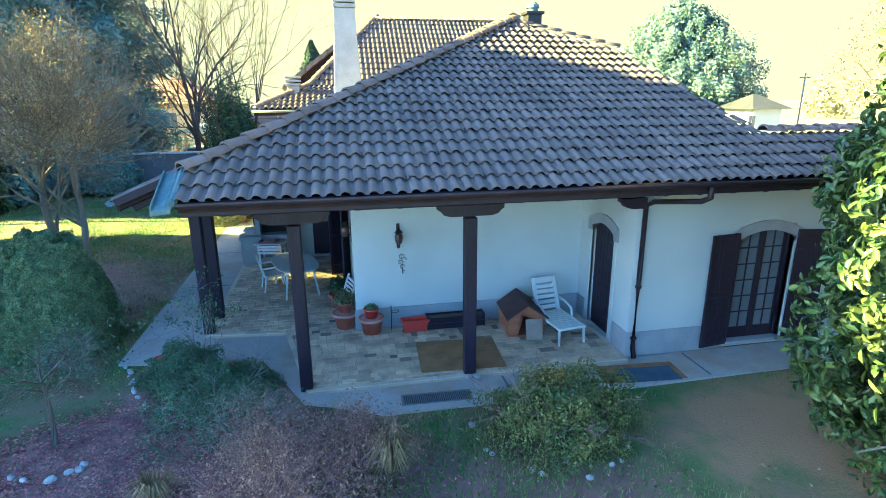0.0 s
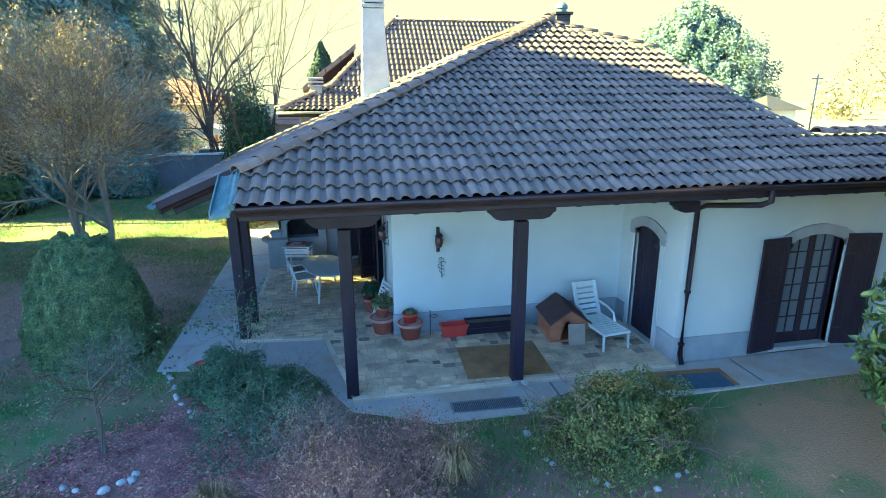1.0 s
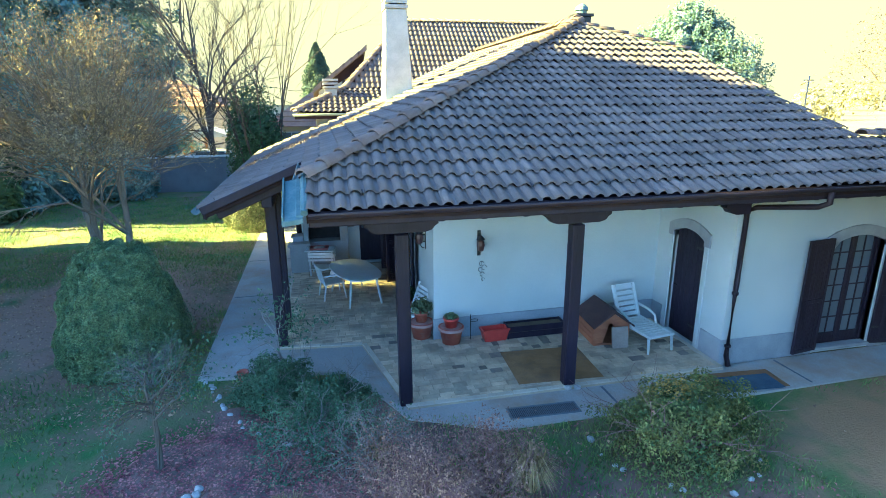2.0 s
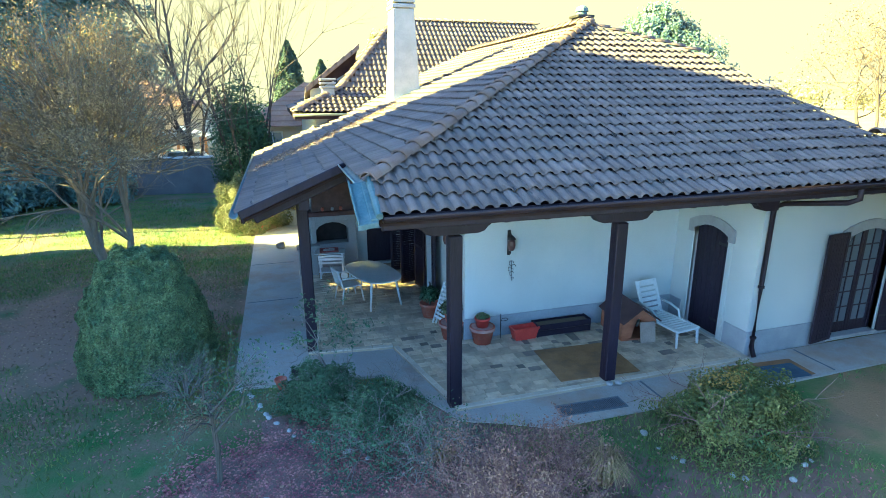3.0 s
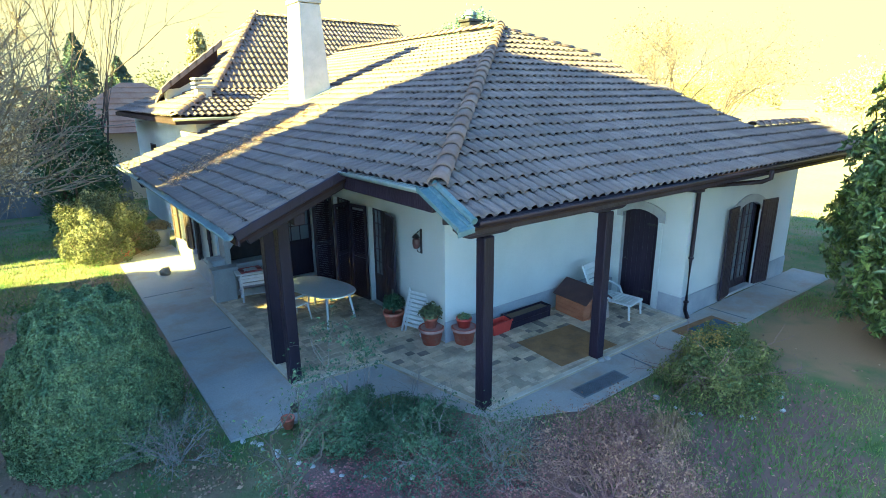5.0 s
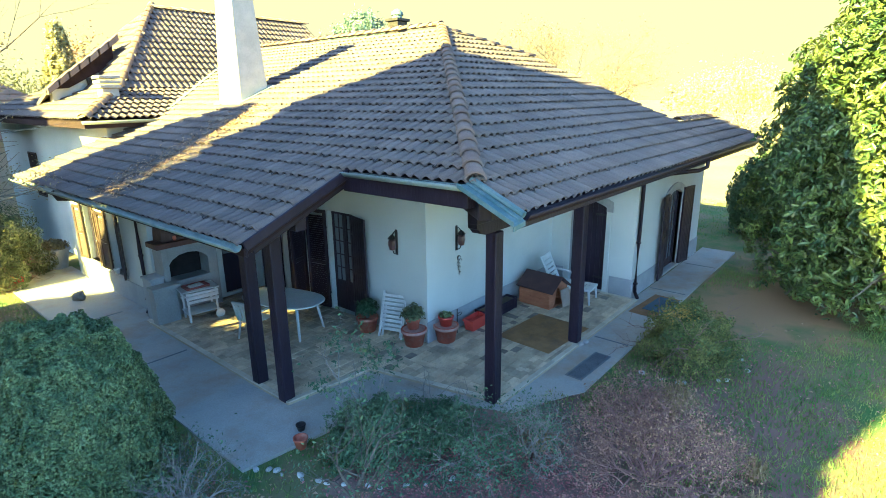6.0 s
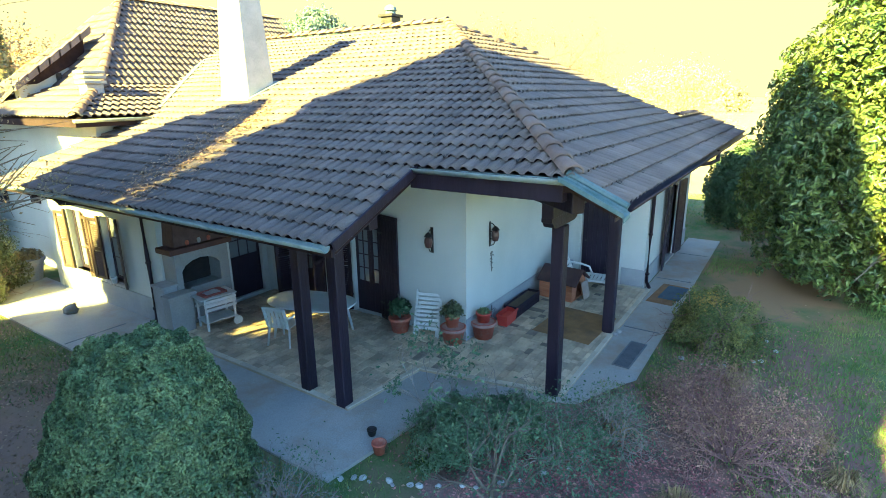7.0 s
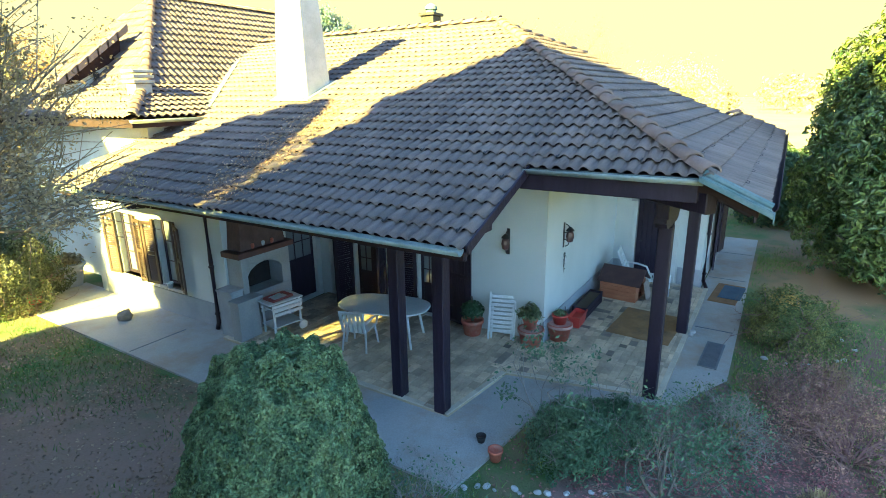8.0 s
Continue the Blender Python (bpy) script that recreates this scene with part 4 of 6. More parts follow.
spirea = low_bush(2.95, 6.5, (1.08, 0.82, 0.86), "low spreading yellow-green shrub in the lawn", 61, LEAF_SPIREA, 15000, 0.045, PLUM_TWIG, "bush", 0.75)
r_f = np.random.default_rng(68)
C_f = np.column_stack([r_f.normal(-0.05, 0.2, 420), r_f.normal(0.22, 0.14, 420), r_f.normal(0.86, 0.05, 420)])
put("dry_flower_heads", leaf_mesh("dry_flower_heads", C_f, np.tile([0, 0, 1.0], (420, 1)), 0.05, leafmat("dry_flower", (0.40, 0.27, 0.06), (0.52, 0.38, 0.10), 0.8, 0.2), r_f, 0.6), spirea, "dry golden flower heads")["kind"] = "stuff"
low_bush(-4.3, 22.4, (1.2, 1.2, 1.9), "sunlit yellow-green bush beside the walk", 62, LEAF_YEL, 22000, 0.07, PLUM_TWIG, "bush", 0.5)
# Conifers filling the dark tree mass, placed to shade the wing wall too.
for i, (y, h) in enumerate(((28.5, 11.0), (29.2, 11.2), (29.8, 11.4), (31.0, 11.0), (33.0, 11.6))):
    cone_tree(-15.0, y, h, 1.1, "dense blue-green conifer in the western boundary belt", 100 + i, LEAF_CEDAR, n=14000, leaf=0.36, blunt=True)
for i, y in enumerate((26.9, 27.8)):
    cone_tree(-15.0, y, 11.3, 1.1, "tall dense conifer in the western boundary belt", 110 + i, LEAF_CEDAR, n=14000, leaf=0.36, blunt=True)

low_bush(14.4, 7.0, (1.5, 1.5, 2.7), "dark laurel bush beyond the end of the walk", 63, LEAF_THUJA, 16000, 0.14, BARK)

for x, y, rx, h, sd in ((-15.0, 30.0, 1.8, 2.6, 64), (-11.6, 30.4, 1.6, 2.2, 65), (-18.5, 28.5, 2.0, 3.0, 66)):
    low_bush(x, y, (rx, rx * 0.8, h), "dark evergreen shrub under the cedars", sd, LEAF_CEDAR, 9000, 0.16, BARK)

# trees behind the wing
LEAF_RUST = leafmat("rust_leaf", (0.36, 0.22, 0.09), (0.50, 0.34, 0.16), 0.7, 0.3)
cedar(4.2, 42.6, 9.2, 2.2, "green conifer behind the wing, haze in its pale colour", 35, 16000, 0.26, 0.5, 1.2, LEAF_HAZED, "conifer", 0.2)
leafy_tree(5.6, 42.0, 8.2, 0.7, "rust-leaved winter tree behind the wing", 36, LEAF_RUST, 5200, 0.2, "tree", 3)
leafy_tree(1.6, 42.6, 6.6, 0.75, "yellow-green leafy tree behind the wing", 37, LEAF_YEL, 6500, 0.2, "tree", 3)


def far_woods():
    """Haze-pale winter woods and hedges along the far edge of the field: one object, beyond counting."""
    r = np.random.default_rng(38)
    C, N = [], []
    for i in range(70):
        az, dist = radians(108 - 75 * r.random() ** 1.7), r.uniform(120, 230)
        h = dist * (0.014 + 0.026 * r.random() ** 1.6) + 3.0
        w = r.uniform(2.5, 6.5)
        c, d = crown(260, (dist * math.sin(az), dist * math.cos(az), h * 0.45), (w, w, h * 0.6), r, i, 0.5, 0.7, -0.8, 2.5)
        C.append(c)
        N.append(d)
    C, N = np.concatenate(C), np.concatenate(N)
    # The light twig colour carries the haze of the distance.
    m = leafmat("far_hazed_twigs", (0.31, 0.29, 0.165), (0.41, 0.38, 0.22), 0.9, 0.3, 0.25, 0.05)
    tagged(put("far_woods", leaf_mesh("far_woods", C, N, 1.1, m, r, 0.6)), "winter woods beyond the field, haze put into their colour", "woods", kind="stuff")


far_woods()

# ---- distance ----
structure(put("backdrop", mesh_of("backdrop", [(420 * math.sin(a), 420 * math.cos(a), z) for a in [radians(-75 + 5 * i) for i in range(44)] for z in (-6, 190)],
               [(2 * i, 2 * i + 1, 2 * i + 3, 2 * i + 2) for i in range(43)], glow("pale_hazy_sky", (1.0, 0.775, 0.335), 0.088))), "pale cream hazy winter sky", "sky")

# ---- doors, windows, shutters ----


def arch_lintel(name, width, spring, rise, t, xf, parent=None):
    """A stone head with a segmental underside, over an opening centred at x = 0."""
    w = width / 2
    e = 0.16
    k = 10
    low = [(-w + 2 * w * i / k, spring + rise * (1 - (2 * i / k - 1) ** 2)) for i in range(k + 1)]
    W2 = w + e
    up = [(W2 - 2 * W2 * i / k, spring + 0.14 + (rise + 0.05) * (1 - (2 * i / k - 1) ** 2)) for i in range(k + 1)]
    out = [(-W2, spring - 0.1), (-w, spring - 0.1)] + low + [(w, spring - 0.1), (W2, spring - 0.1)] + up
    bm = bmesh.new()
    n = len(out)
    a = [bm.verts.new((x, -0.035, z)) for x, z in out]
    b = [bm.verts.new((x, t, z)) for x, z in out]
    fa = bm.faces.new(a)
    fb = bm.faces.new(list(reversed(b)))
    for i in range(n):
        bm.faces.new((a[i], b[i], b[(i + 1) % n], a[(i + 1) % n]))
    bmesh.ops.triangulate(bm, faces=[fa, fb])
    bmesh.ops.transform(bm, matrix=xf, verts=bm.verts)
    ob = part(name, bm, STONE, parent)
    return structure(ob, "grey stone arched head over the opening", "lintel")


def add_leaf(t, x0, w, h, cols, rows, y, base=0.22, m=WOOD):
    s = 0.07
    items = [((x0, y - 0.025, 0), (x0 + s, y + 0.025, h)), ((x0 + w - s, y - 0.025, 0), (x0 + w, y + 0.025, h)),
             ((x0 + s, y - 0.025, 0), (x0 + w - s, y + 0.025, base)), ((x0 + s, y - 0.025, h - s), (x0 + w - s, y + 0.025, h))]
    leaf = boxes("leaf", items, m, t, 0.006)
    iw, ih = w - 2 * s, h - s - base
    for c in range(1, cols):
        x = x0 + s + iw * c / cols
        box("glazing_bar", (x - 0.014, y - 0.016, base), (x + 0.014, y + 0.016, h - s), m, leaf, 0.003)
    for r in range(1, rows):
        z = base + ih * r / rows
        box("glazing_bar", (x0 + s, y - 0.015, z - 0.013), (x0 + w - s, y + 0.015, z + 0.013), m, leaf, 0.003)
    for c in range(cols):
        for r in range(rows):
            xa, xb = x0 + s + iw * c / cols, x0 + s + iw * (c + 1) / cols
            za, zb = base + ih * r / rows, base + ih * (r + 1) / rows
            box("pane", (xa, y - 0.003, za), (xb, y + 0.003, zb), GLASS, leaf, 0.0)
    return leaf


def shutter(name, at, rz, w, h, louvred, label, arch=0.0, m=WOOD):
    """A shutter leaf hinged at x = 0."""
    t = thing(name, label, "shutter", at, rz, "window shutters")
    s = 0.075
    boxes("shutter_frame", [((0, -0.022, 0), (s, 0.022, h)), ((w - s, -0.022, 0), (w, 0.022, h - arch)), ((s, -0.022, 0), (w - s, 0.022, s)), ((s, -0.022, h * 0.45), (w - s, 0.022, h * 0.45 + s)), ((s, -0.022, h - s - arch), (w - s, 0.022, h - arch))], m, t, 0.005)
    if louvred:
        z = s + 0.02
        while z < h - s - 0.04 - arch:
            if not (h * 0.45 - 0.03 < z < h * 0.45 + s):
                me = pose(0, 0, z, 35, 0, 0)
                box("slat", (s, -0.004, -0.022), (w - s, 0.004, 0.022), m, t, 0.0, "", me)
            z += 0.05
    else:
        k = 5
        for i in range(k):
            a, b = s + (w - 2 * s) * i / k, s + (w - 2 * s) * (i + 1) / k
            box("board", (a + 0.002, -0.014, s), (b - 0.002, 0.014, h - s - arch), m, t, 0.004)
    for f in (0.15, 0.82):
        box("hinge", (-0.01, -0.03, h * f), (0.14, -0.022, h * f + 0.04), IRON, t, 0.002)
    return t


# french window in the south wall
fw = thing("window_1", "dark wooden french window with twelve small panes a leaf", "french window", (7.2, SY2 + 0.12, 0.08))
fw["kind"] = "structure"
boxes("window_frame", [((0, -0.04, 0), (0.06, 0.04, 2.28)), ((1.12, -0.04, 0), (1.18, 0.04, 2.28)), ((0.06, -0.04, 2.22), (1.12, 0.04, 2.28))], WOOD, fw)
add_leaf(fw, 0.06, 0.53, 2.22, 2, 6, 0.0)
add_leaf(fw, 0.59, 0.53, 2.22, 2, 6, 0.0)
box("window_sill", (-0.05, -0.2, -0.06), (1.23, 0.15, 0.0), STONE, fw)
arch_lintel("lintel", 1.18, 2.12, 0.15, 0.12, pose(7.79, SY2, 0))
shutter("shutter", (7.17, SY2 - 0.05, 0.05), 180 + 8, 0.62, 2.2, False, "dark-stained wooden shutter folded open beside the french window")
shutter("shutter", (8.41, SY2 - 0.05, 0.05), -8, 0.62, 2.2, False, "dark-stained wooden shutter folded open beside the french window")
boxes("jamb", [((7.08, SY2 - 0.012, 0.05), (7.2, SY2 + 0.1, 2.05)), ((8.38, SY2 - 0.012, 0.05), (8.5, SY2 + 0.1, 2.05))], PLASTER)["kind"] = "structure"

# plank door in the return wall
dr = thing("door_1", "closed dark-stained plank door with an arched head", "door", (DX + 0.1, 9.18, 0.0), 90)
dr["kind"] = "structure"
for i in range(7):
    a = 0.005 + i * 0.127
    box("plank", (a, -0.025, 0.01), (a + 0.123, 0.025, 2.33), WOOD, dr, 0.006)
tube("door_handle", [(0.80, 0.03, 1.02), (0.80, 0.08, 1.02), (0.70, 0.09, 1.02)], 0.012, IRON, dr)
for z in (0.3, 1.9):
    box("hinge", (0.0, 0.025, z), (0.3, 0.034, z + 0.05), IRON, dr, 0.002)
arch_lintel("lintel", 0.91, 2.13, 0.13, 0.12, pose(DX, 9.625, 0, 0, 0, -90))
# white rendered jambs round the door
j = boxes("jamb", [((DX - 0.02, 9.05, 0.0), (DX + 0.05, 9.17, 2.05)), ((DX - 0.02, 10.08, 0.0), (DX + 0.05, 10.18, 2.05))], PLASTER)
structure(j, "white rendered door jamb", "jamb")

# french doors under the porch
for y0, y1, cols in ((12.7, 13.55, 2), (14.42, 15.35, 2), (15.7, 16.15, 1)):
    fd = thing("window_2", "dark wooden french door with small panes", "french window", (WX + 0.14, y1, 0.03), -90)
    fd["kind"] = "structure"
    add_leaf(fd, 0.0, (y1 - y0) / cols, 2.3, cols, 5, 0.0, 0.7)
    if cols == 2:
        add_leaf(fd, (y1 - y0) / 2, (y1 - y0) / 2, 2.3, cols, 5, 0.0, 0.7)
shutter("shutter", (WX - 0.05, 12.72, 0.05), -90 - 14, 0.62, 2.3, False, "dark-stained wooden shutter on the porch wall")
shutter("shutter", (WX - 0.05, 13.56, 0.05), 90 + 10, 0.6, 2.3, True, "dark-stained louvred shutter on the porch wall")
shutter("shutter", (WX - 0.05, 14.42, 0.05), 180 + 20, 0.5, 2.3, True, "dark-stained louvred shutter standing ajar on the porch wall")
shutter("shutter", (WX - 0.05, 15.36, 0.05), 180 - 15, 0.5, 2.3, True, "dark-stained louvred shutter standing ajar on the porch wall")
nd = thing("door_2", "dark wooden door with a small-paned window", "door", (-0.85, NY + 0.12, 0.02))
nd["kind"] = "structure"
add_leaf(nd, 0.0, 0.9, 2.26, 3, 3, 0.0, 1.0)
for w_y in (18.0, 19.6):
    L = 0.75 if w_y < 19 else 0.8
    wd = thing("window_3", "small dark wooden window with an arched head", "window", (WX2 + 0.16, w_y + L, 0.62), -90)
    wd["kind"] = "structure"
    add_leaf(wd, 0.0, L / 2, 1.53, 1, 3, 0.0, 0.07)
    add_leaf(wd, L / 2, L / 2, 1.53, 1, 3, 0.0, 0.07)
    box("window_sill", (-0.06, -0.24, -0.07), (L + 0.06, 0.1, 0.0), STONE, wd)
BROWN_SH = mat("brown_shutter", (0.045, 0.028, 0.024), (0.075, 0.045, 0.035), 3.0, 0.6, 0.3, 40)
for y, rz, lab in ((18.0, -90 - 22, "near the porch"), (18.76, 90 + 9, "between the windows"), (19.58, -90 - 9, "between the windows"), (20.42, 90 + 10, "near the house corner")):
    shutter("shutter", (WX2 - 0.04, y, 0.62), rz, 0.4, 1.52, True, "brown louvred window shutter standing open " + lab, 0.06, BROWN_SH)

# ---- rain pipes ----


def rainpipe(pts, label):
    t = thing("rainpipe", label, "rainpipe")
    tube("pipe", pts, 0.045, BROWN_METAL, t, 10)
    a, b = Vector(pts[-3]), Vector(pts[-2])
    for f in (0.1, 0.85):
        p = a.lerp(b, f)
        part("bracket", bm_lathe(bmesh.new(), [(0.047, -0.02), (0.058, -0.02), (0.058, 0.02), (0.047, 0.02)], p, 12), BROWN_METAL, t)
    return t


rainpipe([(5.5, 7.16, 3.42), (5.5, 7.16, 3.2), (5.46, 7.3, 3.12), (5.24, 8.22, 2.95), (5.2, 8.38, 2.85), (5.2, 8.385, 1.5), (5.2, 8.385, 0.15), (5.2, 8.3, -0.02)], "dark brown metal rainpipe bending back to the wall corner")
rainpipe([(-3.86, 17.3, 2.95), (-3.82, 17.2, 2.8), (-2.75, 16.85, 2.7), (-2.57, 16.8, 2.6), (-2.57, 16.8, 1.5), (-2.57, 16.8, 0.12), (-2.62, 16.8, -0.02)], "dark brown metal rainpipe down the wall")

# ---- wall lanterns and ornament ----


def lantern(at, rz):
    t = thing("wall_lantern", "wrought iron wall lantern with scrolled bracket", "lantern", at, rz, "wall lanterns")
    box("backplate", (-0.035, -0.012, -0.26), (0.035, 0.0, 0.26), IRON, t, 0.004)
    pts = [(0, -0.02 - 0.10 * math.sin(a), 0.14 + 0.09 * math.cos(a)) for a in [0.2 + 0.45 * i for i in range(9)]]
    tube("scroll", pts, 0.011, IRON, t, 6)
    pts = [(0, -0.02 - 0.09 * math.sin(a), -0.16 - 0.07 * math.cos(a)) for a in [0.2 + 0.45 * i for i in range(9)]]
    tube("scroll", pts, 0.010, IRON, t, 6)
    part("shade", bm_lathe(bmesh.new(), [(0.03, 0.10), (0.075, 0.06), (0.085, -0.02), (0.06, -0.12), (0.02, -0.14)], (0, -0.13, 0.0), 8), mat("smoked_lantern_glass", (0.07, 0.035, 0.035), (0.11, 0.05, 0.045), 5, 0.3, 0.05), t, "smoked reddish glass body")
    part("cap", bm_lathe(bmesh.new(), [(0.09, 0.10), (0.05, 0.15), (0.015, 0.18)], (0, -0.13, 0.0), 8), IRON, t)


lantern((1.12, SY, 1.98), 0)
lantern((WX, 11.40, 1.96), -90)
orn = thing("wall_ornament", "hanging wrought iron ornament on the white wall", "ornament", (1.18, SY - 0.012, 1.55))
for i, (dx, dz, r) in enumerate(((0, 0, 0.05), (-0.03, -0.12, 0.04), (0.05, -0.08, 0.05), (0.01, -0.22, 0.045), (0.03, -0.33, 0.03))):
    tube("scroll", [(dx + r * math.cos(a), -0.006, dz + r * math.sin(a)) for a in [0.6 * k for k in range(9)]], 0.006, IRON, orn, 5)
tube("wire", [(0, -0.004, 0.05), (0.01, -0.004, -0.38)], 0.004, IRON, orn, 5)

# ---- barbecue ----
bq = thing("barbecue", "masonry barbecue with an arched fire opening and brown mantel", "barbecue", (-2.45, NY, 0.0))
BBQ_MAT = mat("rendered_masonry", (0.33, 0.325, 0.31), (0.42, 0.415, 0.39), 2, 0.9, 0.5, 40, dirt=(0.22, 0.2, 0.19), dirt_scale=2)
SOOT = mat("soot", (0.012, 0.011, 0.012), (0.025, 0.022, 0.02), 5, 0.95, 0.3)
boxes("firebox", [((0.0, -0.45, 0.0), (1.25, 0.0, 0.82)), ((0.0, -0.45, 0.82), (0.14, 0.0, 1.62)), ((1.02, -0.45, 0.82), (1.25, 0.0, 1.62)), ((0.14, -0.45, 1.44), (1.02, 0.0, 1.62))], BBQ_MAT, bq)
extrude_xz("arch", [(0.14, 1.44), (0.14, 1.22), (0.22, 1.32), (0.38, 1.40), (0.58, 1.43), (0.78, 1.40), (0.94, 1.32), (1.02, 1.22), (1.02, 1.44)], -0.45, -0.3, BBQ_MAT, bq)
box("back", (0.14, -0.06, 0.82), (1.02, -0.01, 1.44), SOOT, bq)
box("mantel", (-0.12, -0.55, 1.62), (1.32, 0.0, 1.74), mat("brown_mantel", (0.09, 0.042, 0.034), (0.13, 0.062, 0.048), 4, 0.7, 0.4), bq, 0.012, "brown mantel shelf")
bm = bmesh.new()
bm_box(bm, (0.05, -0.42, 1.74), (1.2, 0.0, 2.9), 0.01)
for v in bm.verts:
    if v.co.z > 2.5:
        v.co.x = 0.62 + (v.co.x - 0.62) * 0.8
        v.co.y *= 0.8
part("hood", bm, mat("brick_brown_render", (0.10, 0.06, 0.05), (0.15, 0.09, 0.072), 5, 0.9, 0.5), bq)
boxes("counter", [((-0.38, -0.72, 0.0), (0.12, -0.46, 0.78)), ((-0.42, -0.78, 0.78), (0.2, -0.46, 0.86))], BBQ_MAT, bq)
boxes("buttress", [((-0.3, -0.44, 0.0), (-0.02, 0.0, 0.95)), ((-0.34, -0.46, 0.95), (0.0, 0.0, 1.0))], STONE, bq)
for i, (x, c) in enumerate(((0.35, TERRACOTTA), (0.62, STONE), (0.85, TERRACOTTA))):
    jn = thing("jar", "small jar standing on the barbecue mantel", "jar", (-2.45 + x, NY - 0.4, 1.74), 0, "jars on the mantel")
    part("body", bm_lathe(bmesh.new(), [(0.03, 0), (0.05, 0.04), (0.045, 0.09), (0.03, 0.11)], n=10), c, jn)

# ---- garden furniture ----


def leg(name, a, b, r, m, parent):
    return tube(name, [a, b], [r, r * 0.75], m, parent, 6)


tb = thing("garden_table", "oval white plastic garden table under the porch", "table", (-1.19, 13.42, -0.0), 106)
bm = bmesh.new()
prof = []
for s, z in ((1.0, 0.715), (1.0, 0.735), (0.985, 0.742)):
    prof.append([bm.verts.new((0.93 * s * math.copysign(abs(math.cos(a)) ** 0.75, math.cos(a)), 0.52 * s * math.copysign(abs(math.sin(a)) ** 0.75, math.sin(a)), z)) for a in [2 * math.pi * k / 36 for k in range(36)]])
for r0, r1 in zip(prof, prof[1:]):
    for k in range(36):
        bm.faces.new((r0[k], r0[(k + 1) % 36], r1[(k + 1) % 36], r1[k]))
bm.faces.new(prof[-1])
bm.faces.new(list(reversed(prof[0])))
part("tabletop", bm, WHITE_PLASTIC, tb)
for sx in (-1, 1):
    for sy in (-1, 1):
        leg("leg", (0.58 * sx, 0.3 * sy, 0.715), (0.68 * sx, 0.4 * sy, 0.0), 0.032, WHITE_PLASTIC, tb)


def plastic_chair(at, rz, label):
    t = thing("garden_chair", label, "chair", at, rz, "plastic chairs")
    bm = bmesh.new()
    bm_box(bm, (-0.24, -0.23, 0.40), (0.24, 0.25, 0.425), 0.008)
    part("seat", bm, WHITE_PLASTIC, t)
    bm = bmesh.new()
    bm_box(bm, (-0.25, -0.02, 0), (-0.19, 0.02, 0.45), 0.008)
    bm_box(bm, (0.19, -0.02, 0), (0.25, 0.02, 0.45), 0.008)
    bm_box(bm, (-0.25, -0.02, 0.40), (0.25, 0.02, 0.47), 0.01)
    mb = pose(0, 0.25, 0.41, -14)
    bmesh.ops.transform(bm, matrix=mb, verts=bm.verts)
    backrest = part("backrest", bm, WHITE_PLASTIC, t)
    for i in range(4):
        x = -0.135 + i * 0.09
        box("slat", (x - 0.028, -0.012, 0.0), (x + 0.028, 0.012, 0.41), WHITE_PLASTIC, backrest, 0.004, "", mb)
    for sx in (-1, 1):
        leg("leg", (0.22 * sx, -0.2, 0.41), (0.26 * sx, -0.26, 0), 0.024, WHITE_PLASTIC, t)
        leg("leg", (0.22 * sx, 0.22, 0.41), (0.25 * sx, 0.29, 0), 0.024, WHITE_PLASTIC, t)
        tube("armrest", [(0.25 * sx, -0.22, 0.42), (0.28 * sx, -0.2, 0.62), (0.29 * sx, 0.0, 0.65), (0.26 * sx, 0.28, 0.63)], 0.022, WHITE_PLASTIC, t, 6)


plastic_chair((-1.74, 13.6, 0.0), 105, "white plastic armchair drawn up to the oval table")

# folded chair leaning on the wall
fc = thing("folding_chair", "white slatted folding chair leaning on the wall", "chair", (-0.12, 11.38, 0.0), -72)
m_f = pose(0, 0, 0, -20)
boxes("chair_frame", [((-0.27, -0.02, 0), (-0.23, 0.02, 0.95)), ((0.23, -0.02, 0), (0.27, 0.02, 0.95)), ((-0.22, 0.03, 0), (-0.18, 0.06, 0.7)), ((0.18, 0.03, 0), (0.22, 0.06, 0.7))], WHITE_PLASTIC, fc, 0.006, "", m_f)
for i in range(9):
    z = 0.16 + i * 0.085
    box("slat", (-0.23, -0.03, z), (0.23, -0.015, z + 0.055), WHITE_PLASTIC, fc, 0.004, "", m_f)

# sun lounger
lo = thing("sun_lounger", "white plastic sun lounger with raised slatted back", "lounger", (4.2, 9.6, 0.0), 8)
boxes("seat_frame", [((-0.30, -0.55, 0.33), (-0.24, 0.55, 0.38)), ((0.24, -0.55, 0.33), (0.30, 0.55, 0.38)), ((-0.30, -0.6, 0.33), (0.30, -0.54, 0.38))], WHITE_PLASTIC, lo, 0.012)
for i in range(10):
    box("slat", (-0.24, -0.54 + i * 0.092, 0.35), (0.24, -0.47 + i * 0.092, 0.372), WHITE_PLASTIC, lo, 0.004)
mb = pose(0, 0.36, 0.37, -24)
back = boxes("backrest", [((-0.28, -0.02, 0), (-0.2, 0.02, 0.7)), ((0.2, -0.02, 0), (0.28, 0.02, 0.7)), ((-0.2, -0.02, 0.58), (0.2, 0.02, 0.7))], WHITE_PLASTIC, lo, 0.01, "", mb)
for i in range(5):
    box("slat", (-0.2, -0.014, 0.04 + i * 0.108), (0.2, 0.014, 0.115 + i * 0.108), WHITE_PLASTIC, back, 0.004, "", mb)
